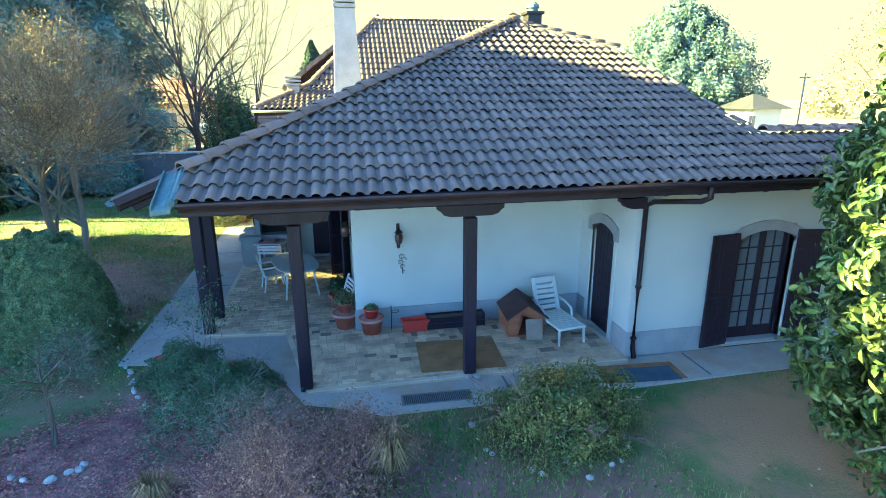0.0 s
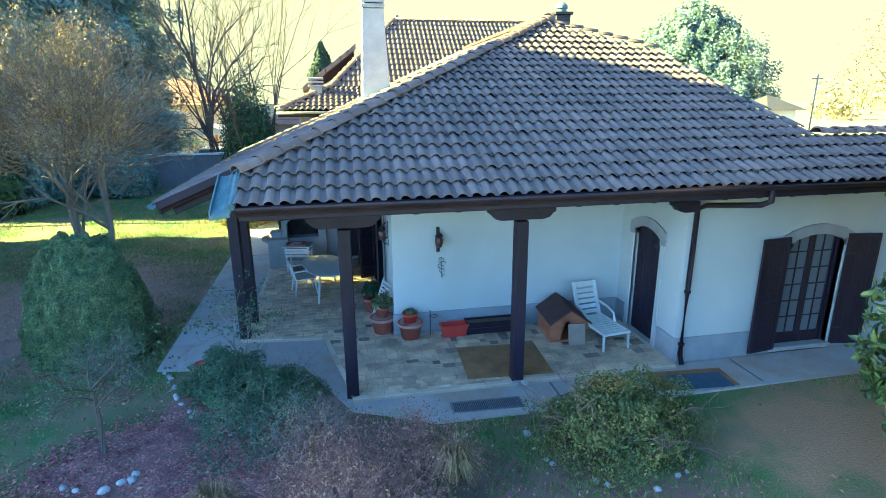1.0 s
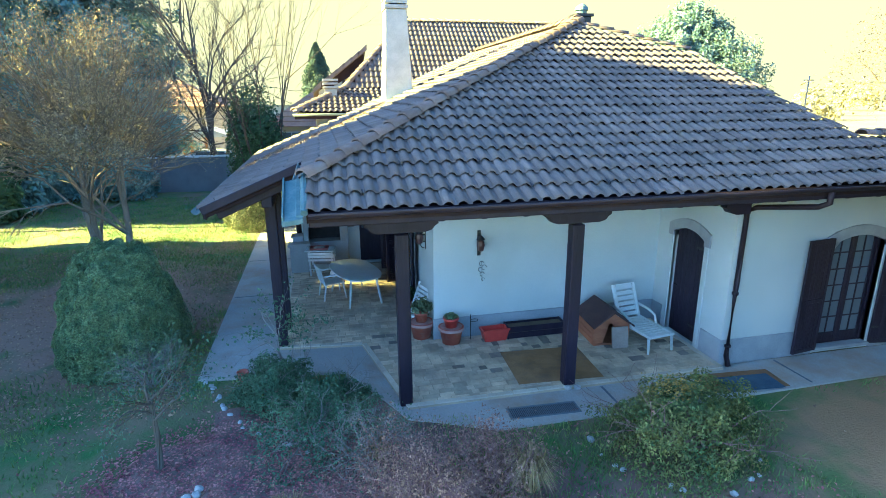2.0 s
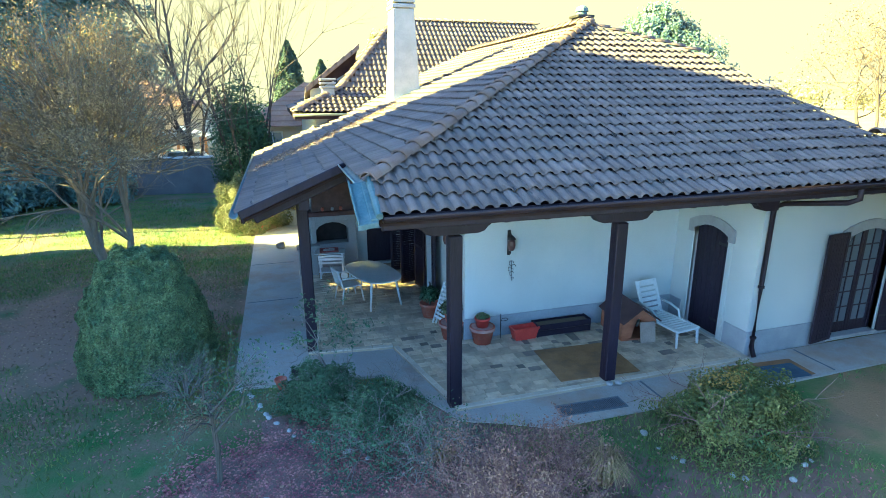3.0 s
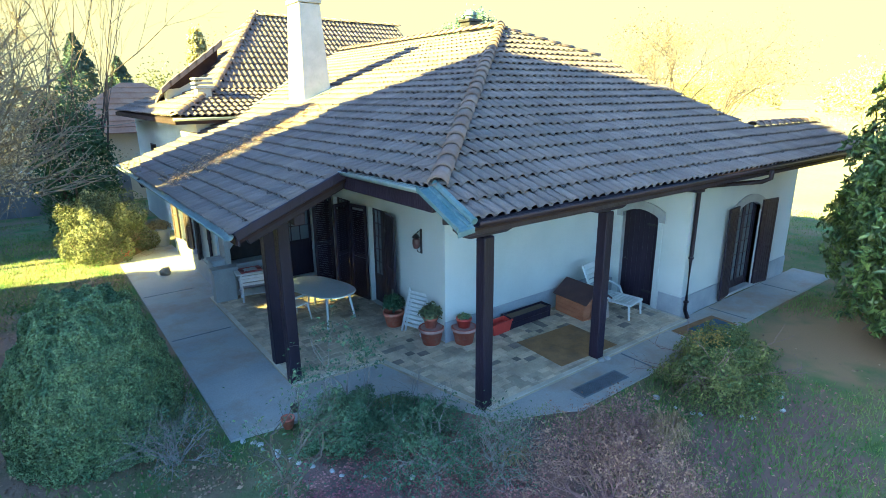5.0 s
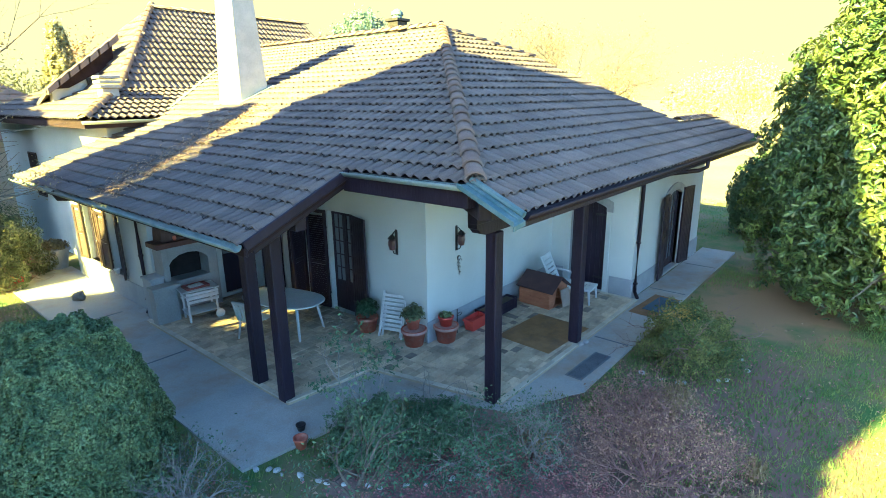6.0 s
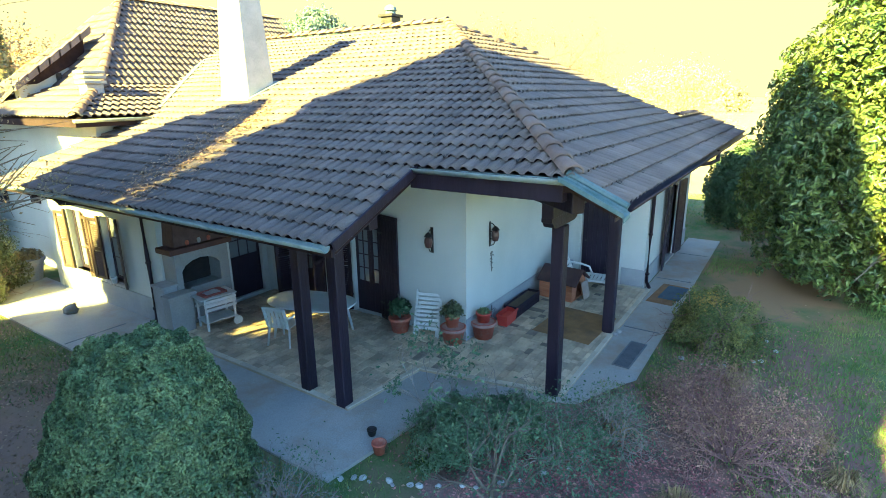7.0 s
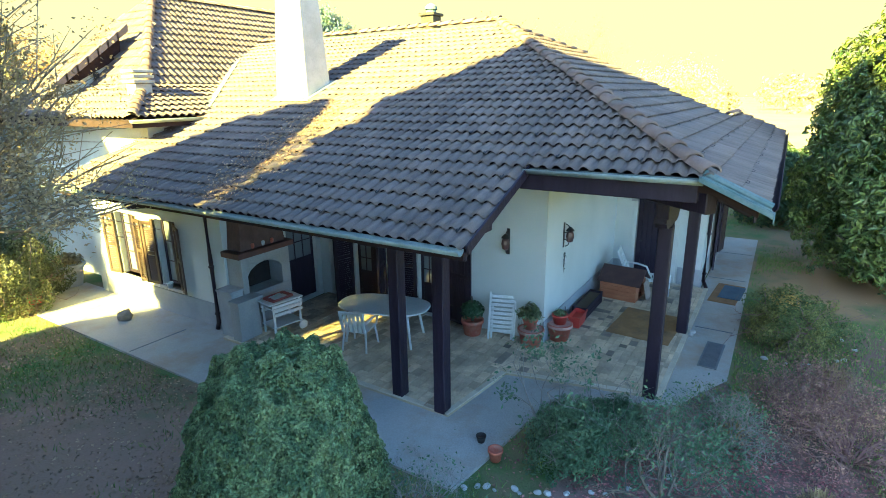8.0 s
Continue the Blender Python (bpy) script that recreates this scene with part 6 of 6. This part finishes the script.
def grass(n, region, seed, dens):
    """Short blades in clumps; one object, beyond counting."""
    r = np.random.default_rng(seed)
    x0, x1, y0, y1 = region
    P = np.stack([r.uniform(x0, x1, n), r.uniform(y0, y1, n)], 1)
    keep = [not (-4.25 < x < 11.05 and y > 9.95 or x > -1.7 and 7.9 < y < 24 and x < 11.05 or x > 0.2 and 7.35 < y < 9 and x < 11.05) and r.random() < dens(x, y) for x, y in P]
    P = P[np.array(keep)]
    n = len(P)
    Z = np.array([ground_z(x, y) for x, y in P])
    C = np.column_stack([P, Z])
    a = r.uniform(0, 6.28, n)
    w = np.column_stack([np.cos(a), np.sin(a), np.zeros(n)]) * 0.009
    tip = C + np.column_stack([r.normal(0, 0.03, n), r.normal(0, 0.03, n), r.uniform(0.04, 0.10, n)])
    V = np.stack([C - w, C + w, tip], 1).reshape(-1, 3)
    F = np.arange(3 * n).reshape(-1, 3)
    me = bpy.data.meshes.new("grass")
    me.vertices.add(len(V))
    me.vertices.foreach_set("co", V.astype(np.float32).ravel())
    me.loops.add(F.size)
    me.loops.foreach_set("vertex_index", F.astype(np.int32).ravel())
    me.polygons.add(n)
    me.polygons.foreach_set("loop_start", np.arange(0, F.size, 3, dtype=np.int32))
    me.polygons.foreach_set("loop_total", np.full(n, 3, dtype=np.int32))
    me.materials.append(GRASS_B)
    me.update(calc_edges=True)
    return tagged(put("grass", me), "short green winter grass in patches", "grass", kind="stuff")


def green(x, y):
    v = 0.6 + 1.1 * noise.noise(Vector((x * 0.3, y * 0.3, 5.0))) + 0.5 * noise.noise(Vector((x * 1.3, y * 1.3, 2.0)))
    b = max(0.0, 1 - math.hypot((x + 2.6) / 2.4, (y - 7.2) / 2.0) ** 2)
    s = max(0.0, 1 - math.hypot((x - 7.0) / 2.9, (y - 5.7) / 2.0) ** 2)
    e = max(0.0, 1 - math.hypot((x + 7.3) / 3.4, (y - 14.0) / 4.2) ** 2)
    return max(0.0, v - 2.0 * b - 1.3 * s - 0.95 * e)


grass(240000, (-14, 9, 0.5, 14), 301, green)
grass(90000, (-14, -4, 14, 30), 302, green)
grass(30000, (9, 20, 2, 16), 303, green)

# bare trodden earth towards the magnolia and under the bed
def patch(cx, cy, rx, ry, seed, m, label):
    n = 40
    V = [(cx, cy, ground_z(cx, cy) + 0.012)]
    F = []
    for k in range(1, 7):
        for i in range(n):
            a = 2 * math.pi * i / n
            q = k / 6 * (1 + 0.45 * noise.noise(Vector((math.cos(a) * 2.6 + seed, math.sin(a) * 2.6, 0))))
            x, y = cx + rx * q * math.cos(a), cy + ry * q * math.sin(a)
            V.append((x, y, ground_z(x, y) + (0.012 if k < 6 else -0.02)))
    for i in range(n):
        F.append((0, 1 + i, 1 + (i + 1) % n))
    for k in range(5):
        for i in range(n):
            F.append((1 + k * n + i, 1 + (k + 1) * n + i, 1 + (k + 1) * n + (i + 1) % n, 1 + k * n + (i + 1) % n))
    structure(put("soil_patch", mesh_of("soil_patch", V, F, m, True)), label, "soil")


BED = mat("bed_soil", (0.14, 0.105, 0.085), (0.23, 0.17, 0.135), 1.5, 0.95, 0.8, 30, dirt=(0.27, 0.15, 0.13), dirt_scale=1.5, dirt_amount=0.7)
patch(-2.2, 7.2, 2.4, 2.0, 3, BED, "dark leafy soil of the planting bed")

# ---- boundary wall, houses and small things in the distance ----
COPING = mat("pale_coping", (0.60, 0.60, 0.58), (0.70, 0.70, 0.67), 2, 0.85, 0.3)
DARKWALL = mat("grey_blue_render", (0.15, 0.15, 0.16), (0.20, 0.20, 0.21), 1, 0.9, 0.4)
structure(box("boundary_wall", (-30, 31.8, -0.2), (-2.2, 32.05, 1.75), DARKWALL), "grey rendered boundary wall", "wall")
structure(box("coping", (-30, 31.72, 1.75), (-2.2, 32.12, 1.83), COPING), "pale coping on the boundary wall", "coping")


def house(x0, y0, x1, y1, eave, ridge, wall_m, label, roof_m, windows=()):
    t = thing("house", label, "house", ((x0 + x1) / 2, (y0 + y1) / 2, -0.1))
    w, d = (x1 - x0) / 2, (y1 - y0) / 2
    box("wall", (-w, -d, 0), (w, d, eave), wall_m, t, 0.02)
    bm = bmesh.new()
    o = 0.5
    k = max(0.1, w - d) if w > d else 0.1
    lo = [bm.verts.new(p) for p in ((-w - o, -d - o, eave), (w + o, -d - o, eave), (w + o, d + o, eave), (-w - o, d + o, eave))]
    hi = [bm.verts.new(p) for p in ((-k, 0, ridge), (k, 0, ridge))]
    for f in ((lo[0], lo[1], hi[1], hi[0]), (lo[1], lo[2], hi[1]), (lo[2], lo[3], hi[0], hi[1]), (lo[3], lo[0], hi[0])):
        bm.faces.new(f)
    bm.faces.new(list(reversed(lo)))
    part("roof", bm, roof_m, t)
    rows = int((d + o) / 0.4) if wall_m is CREAM else 0
    for i in range(rows):
        f0 = i / rows
        z = eave + (ridge - eave) * f0
        hx = (w + o) * (1 - f0) + k * f0
        y = -(d + o) * (1 - f0)
        box("tile_course", (-hx, y - 0.03, z - 0.02), (hx, y + 0.03, z + 0.03), roof_m, t, 0.0)
    for wx, wz, ww, wh in windows:
        wi = box("window", (wx - ww / 2, -d - 0.03, wz), (wx + ww / 2, -d + 0.02, wz + wh), COPING, t, 0.01)
        box("pane", (wx - ww / 2 + 0.06, -d - 0.05, wz + 0.06), (wx - 0.03, -d - 0.03, wz + wh - 0.06), GLASS, wi, 0)
        box("pane", (wx + 0.03, -d - 0.05, wz + 0.06), (wx + ww / 2 - 0.06, -d - 0.03, wz + wh - 0.06), GLASS, wi, 0)
    return t


SLATE_ROOF = mat("dark_slate_roof", (0.035, 0.04, 0.05), (0.06, 0.06, 0.07), 1.0, 0.8, 0.3, 10)
RED_TILE = mat("old_red_tile", (0.34, 0.18, 0.11), (0.44, 0.26, 0.16), 0.8, 0.9, 0.6, 8, dirt=(0.25, 0.17, 0.12), dirt_scale=0.7)
CREAM = mat("cream_wall", (0.62, 0.50, 0.34), (0.70, 0.58, 0.42), 0.5, 0.9, 0.2)
house(-4.6, 33.5, 3.0, 40.0, 3.3, 5.7, CREAM, "cream neighbouring house with an old red tiled roof", RED_TILE, ((-2.6, 1.9, 1.1, 1.1), (1.0, 1.9, 1.1, 1.1)))
house(-22.0, 52.0, -10.0, 60.0, 4.2, 6.5, CREAM, "cream house beyond the boundary wall", RED_TILE, ((-3.0, 2.2, 1.2, 1.3), (2.0, 2.2, 1.2, 1.3)))
house(28.2, 33.5, 30.4, 36.5, 3.7, 4.7, PLASTER, "small white house with a dark tiled roof", SLATE_ROOF, ((-1.2, 2.2, 0.6, 1.1),))
pl_ = thing("utility_pole", "slender pale pole standing in the field", "pole", (38.0, 40.0, -0.1))
tube("pole", [(0, 0, 0), (0, 0, 6.3)], [0.07, 0.05], TWIG, pl_)
box("crossbar", (-0.5, -0.04, 5.9), (0.5, 0.04, 6.0), TWIG, pl_)
hut = thing("timber_shelter", "orange timber shelter with open sides and pale roof", "shelter", (-9.8, 44.0, -0.1))
ORANGE = mat("orange_timber", (0.45, 0.20, 0.08), (0.55, 0.27, 0.11), 2, 0.7, 0.3)
for x in (-1.5, 0, 1.5):
    for y in (-1.2, 1.2):
        box("post", (x - 0.09, y - 0.09, 0), (x + 0.09, y + 0.09, 2.2), ORANGE, hut)
extrude_xz("roof", [(-1.9, 2.2), (1.9, 2.2), (0, 2.9)], -1.5, 1.5, COPING, hut)
car = thing("parked_car", "small white car parked beyond the boundary wall", "car", (-9.0, 41.5, -0.1))
extrude_xz("body", [(-1.9, 0.35), (1.9, 0.35), (1.95, 0.75), (1.2, 0.9), (0.75, 1.4), (-1.2, 1.42), (-1.8, 0.95), (-1.95, 0.7)], -0.8, 0.8, WHITE_PLASTIC, car)
extrude_xz("side_window", [(-1.3, 0.95), (0.95, 0.95), (0.65, 1.32), (-1.1, 1.34)], -0.815, -0.80, GLASS, car)
for x in (-1.2, 1.25):
    for y in (-0.72, 0.72):
        bm = bm_lathe(bmesh.new(), [(0.05, -0.1), (0.3, -0.1), (0.32, 0.0), (0.3, 0.1), (0.05, 0.1)], n=16)
        bmesh.ops.transform(bm, matrix=pose(x, y, 0.33, 90), verts=bm.verts)
        part("wheel", bm, IRON, car)

# pots and stone things on the sunlit end of the walk
ur = thing("stone_trough", "weathered stone planter with pale dry growth", "planter", (-2.75, 22.7, -0.035))
part("body", bm_lathe(bmesh.new(), [(0.25, 0), (0.34, 0.5), (0.4, 0.52), (0.4, 0.6), (0.3, 0.6), (0.28, 0.5)], n=16), STONE, ur)
sprig(ur, (0, 0, 0.65), 0.35, 0.2, 500, LEAF_STRAW, 0.12, 75)
rd = thing("red_pot", "bright red plastic pot on the lawn edge", "pot", (-3.85, 22.1, -0.07))
part("body", bm_lathe(bmesh.new(), [(0.12, 0), (0.18, 0.24), (0.2, 0.24), (0.2, 0.29), (0.16, 0.29), (0.15, 0.2)], n=16), RED_PLASTIC, rd)
rs = thing("carved_stone", "rounded weathered stone ornament on the walk", "ornament", (-3.3, 19.1, -0.035))
bm = bmesh.new()
bmesh.ops.create_icosphere(bm, subdivisions=3, radius=0.15)
for v in bm.verts:
    v.co *= 1 + 0.4 * noise.noise(v.co * 11)
    v.co.z = max(-0.1, v.co.z * 0.85)
    v.co.z += 0.1
part("stone", bm, mat("brown_rough_stone", (0.30, 0.25, 0.19), (0.42, 0.36, 0.28), 9, 0.95, 0.8, 60), rs, "", True)
sp4 = pot((-2.6, 18.35, 0.62), 0.07, 0.14, "small white pot on the window sill", WHITE_PLASTIC)
# raised gable on the wing's west slope: a tiled slab falling to the north-west over a white wall
dm_ = thing("dormer", "white dormer wall under dark boards and a tiled roof", "dormer", (0, 23.4, 0))
dm_["kind"] = "structure"


def slab_z(x):
    return 4.6 + 0.75 * (x + 2.6)


def wedge(name, pts, y0, y1, m, label="", fall=0.0):
    bm = bmesh.new()
    a = [bm.verts.new((x, y0, z)) for x, z in pts]
    b = [bm.verts.new((x, y1, z - fall * (y1 - y0))) for x, z in pts]
    bm.faces.new(a)
    bm.faces.new(list(reversed(b)))
    for i in range(len(pts)):
        bm.faces.new((b[i], b[(i + 1) % len(pts)], a[(i + 1) % len(pts)], a[i]))
    bmesh.ops.recalc_face_normals(bm, faces=bm.faces)
    return part(name, bm, m, dm_, label)


wedge("roof_slope", [(-1.95, slab_z(-1.95)), (0.15, slab_z(0.15)), (0.15, slab_z(0.15) - 0.12), (-1.95, slab_z(-1.95) - 0.12)], 0.0, 2.9, TILE_J, "", 0.32)
for k in range(7):
    x = -1.95 + 0.3 * k
    wedge("verge_tile", [(x, slab_z(x) + 0.01), (x + 0.34, slab_z(x + 0.34) + 0.05), (x + 0.34, slab_z(x + 0.34) - 0.16), (x, slab_z(x) - 0.16)], -0.12, 0.1, TILE, "")
wedge("gable_boards", [(-1.8, slab_z(-1.8) - 0.13), (0.1, slab_z(0.1) - 0.13), (0.05, 5.85), (-1.3, 5.12)], 0.22, 0.3, SOFFIT, "dark boarded gable")
wedge("wall", [(-1.75, 4.4), (0.05, 4.4), (0.05, 6.2), (-1.75, 5.0)], 0.3, 0.6, PLASTER)
lt_ = thing("wall_lamp", "small dark lamp on the dormer's white wall", "lamp", (-0.75, 23.68, 5.1))
box("bracket", (-0.03, -0.1, 0.0), (0.03, 0.0, 0.2), IRON, lt_)
box("lamp_head", (-0.06, -0.16, 0.16), (0.06, -0.06, 0.32), IRON, lt_, 0.01)
# concrete joints in the walk
for x0, x1, y0, y1 in ((-4.15, -2.95, 14.2, 14.24), (-4.15, -2.95, 17.4, 17.44), (2.6, 2.64, 7.5, 8.2), (6.2, 6.24, 7.5, 8.35), (8.9, 8.94, 7.5, 8.35)):
    structure(box("joint", (x0, y0, -0.04), (x1, y1, -0.031), PLINTH_D, bevel=0), "mortar joint across the concrete walk", "joint")

# small dark openings in the wing's west wall
for y0, y1, z0, z1 in WING_OPENINGS:
    w_ = thing("window_4", "small window in the wing wall, dark sheet as its pane", "window", (-1.9, y0, z0))
    w_["kind"] = "structure"
    boxes("frame", [((-0.04, 0, 0), (0.0, 0.05, z1 - z0)), ((-0.04, y1 - y0 - 0.05, 0), (0.0, y1 - y0, z1 - z0)), ((-0.04, 0.05, 0), (0.0, y1 - y0 - 0.05, 0.05)), ((-0.04, 0.05, z1 - z0 - 0.05), (0.0, y1 - y0 - 0.05, z1 - z0))], BROWN_SH, w_)
    # A dark sheet stands for the unlit interior behind the pane.
    box("shutter", (-0.015, 0.05, 0.05), (-0.004, y1 - y0 - 0.05, z1 - z0 - 0.05), SOFFIT, w_)

# ---- single roof tiles over the porch ----
for own, me_t in ((own_s, tile_s), (own_w, tile_w)):
    for m in own:
        put("roof_tile", me_t, roof).matrix_world = m

# ---- porch paving ----
paving = new("porch_floor")
structure(paving, "beige natural stone paving of irregular slabs", "paving")
floor_poly = [(-2.85, 16.3), (-2.88, 10.92), (-1.25, 10.72), (-0.72, 8.24), (5.05, 8.24), (5.05, 10.55), (0.24, 10.58), (0.24, 16.3)]
prism("bed", floor_poly, -0.05, 0.004, MORTAR, paving, "pale mortar bed")


def inside(x, y, poly=floor_poly):
    c = False
    for (x0, y0), (x1, y1) in zip(poly, poly[1:] + poly[:1]):
        if (y0 > y) != (y1 > y) and x < (x1 - x0) * (y - y0) / (y1 - y0) + x0:
            c = not c
    return c


bm = bmesh.new()
bm_box(bm, (-0.5, -0.5, 0), (0.5, 0.5, 1.0))
for v in bm.verts:
    if v.co.z > 0.5:
        v.co.x *= 0.97
        v.co.y *= 0.97
slab = bpy.data.meshes.new("paving_stone")
bm.to_mesh(slab)
bm.free()
slab.materials.append(PAVE)
dark_slab = slab.copy()
dark_slab.materials.clear()
dark_slab.materials.append(mat("dark_paving_stone", (0.20, 0.17, 0.14), (0.30, 0.26, 0.21), 3.0, 0.75, 0.35, 50, vary=0.25))
BORDER = mat("pale_border_stone", (0.58, 0.52, 0.40), (0.68, 0.62, 0.50), 3.0, 0.8, 0.3, 50, vary=0.1, dirt=(0.40, 0.36, 0.29), dirt_scale=2.0)
edge_slab = slab.copy()
edge_slab.materials.clear()
edge_slab.materials.append(BORDER)
q = np.random.default_rng(8)
for (x0, y0), (x1, y1) in zip(floor_poly[0:5], floor_poly[1:6]):
    # pale kerb stones along the open edge of the paving
    L = math.hypot(x1 - x0, y1 - y0)
    nx, ny = -(y1 - y0) / L, (x1 - x0) / L
    n_e = max(1, round(L / 0.45))
    for i in range(n_e):
        f = (i + 0.5) / n_e
        ob = put("border_stone", edge_slab, paving)
        ob.matrix_world = pose(x0 + (x1 - x0) * f + nx * 0.045, y0 + (y1 - y0) * f + ny * 0.045, 0.002, 0, 0, math.degrees(math.atan2(y1 - y0, x1 - x0))) @ Matrix.Diagonal((L / n_e - 0.008, 0.09, 0.021, 1))
VJ, FJ, count, y = [], [], 0, 8.26
base = np.array([v.co[:] for v in slab.vertices])
faces = [tuple(p.vertices) for p in slab.polygons]
while y < 16.3:
    hgt = q.uniform(0.12, 0.22)
    x = -2.86
    while x < 5.05:
        wid = q.uniform(0.12, 0.32)
        cx, cy = x + wid / 2, y + hgt / 2
        if all(inside(cx + sx * (wid / 2 - 0.02), cy + sy * (hgt / 2 - 0.02)) for sx in (-1, 1) for sy in (-1, 1)):
            sc = (wid - 0.012, hgt - 0.012, 0.013 + 0.004 * q.random())
            rz = q.normal(0, 0.8)
            if count < 300 and (cx < 3.5 and cy > 9.0 and cy < 13.5 or cx > 3.5 and cy < 9.5):
                ob = put("paving_stone", dark_slab if q.random() < 0.12 else slab, paving)
                ob.matrix_world = pose(cx, cy, 0.004, 0, 0, rz) @ Matrix.Diagonal((*sc, 1))
                count += 1
            else:
                k = len(VJ) * 8
                VJ.append(base * np.array(sc) + [cx, cy, 0.004])
                FJ += [tuple(i + k for i in f) for f in faces]
        x += wid
    y += hgt
tagged(put("paving_field", mesh_of("paving_field", np.concatenate(VJ), FJ, PAVE_J), paving), kind="stuff")

# ---- brown needles and leaves lying on the tiles ----
r_n = np.random.default_rng(77)
n_n = 1300
t_n = r_n.random(n_n)
x_n = -3.7 + 3.6 * t_n ** 1.2
y_n = 14.95 + 0.08 * (x_n + 3.7) + r_n.normal(0, 0.4, n_n)
C_n = np.column_stack([x_n, y_n, west_z(x_n, 0) + 0.055])
tagged(put("roof_litter", leaf_mesh("roof_litter", C_n, np.tile([-0.7, 0, 1.7], (n_n, 1)), 0.075, LITTER2, r_n, 0.4)), "brown needles and leaves caught on the roof tiles", "leaves", kind="stuff")

# ---- snow hooks on the tiles ----
bm = bmesh.new()
bm_box(bm, (-0.008, -0.09, 0.0), (0.008, 0.02, 0.006))
bm_box(bm, (-0.008, -0.096, 0.0), (0.008, -0.09, 0.035))
bm_box(bm, (-0.008, -0.09, 0.029), (0.008, -0.06, 0.035))
hook = bpy.data.meshes.new("snow_hook")
bm.to_mesh(hook)
bm.free()
hook.materials.append(IRON)
for r in range(1, 18, 2):
    for c in range(3 + 3 * (r // 2 % 2), 60, 6):
        x, y = -2.05 + (c + 0.85) * PITCH, 7.2 + r * 0.307
        if left_of_hip(x, y) < -0.3 and x < east_edge(y) - 0.3:
            put("snow_hook", hook, roof).matrix_world = pose(x, y, south_z(x, y) + 0.012, math.degrees(math.atan(SK)), 0, 0)
for r in range(1, 22, 2):
    for c in range(2 + 3 * (r // 2 % 2), 74, 6):
        x, y = -3.81 + r * 1.76 / 6, 10.1 + PITCH * 58 - (c + 0.85) * PITCH
        if west_keep(x, y) and left_of_hip(x, y) > 0.3:
            put("snow_hook", hook, roof).matrix_world = pose(x, y, west_z(x, y) + 0.012, 0, 0, -90) @ pose(0, 0, 0, math.degrees(math.atan(WK)), 0, 0)
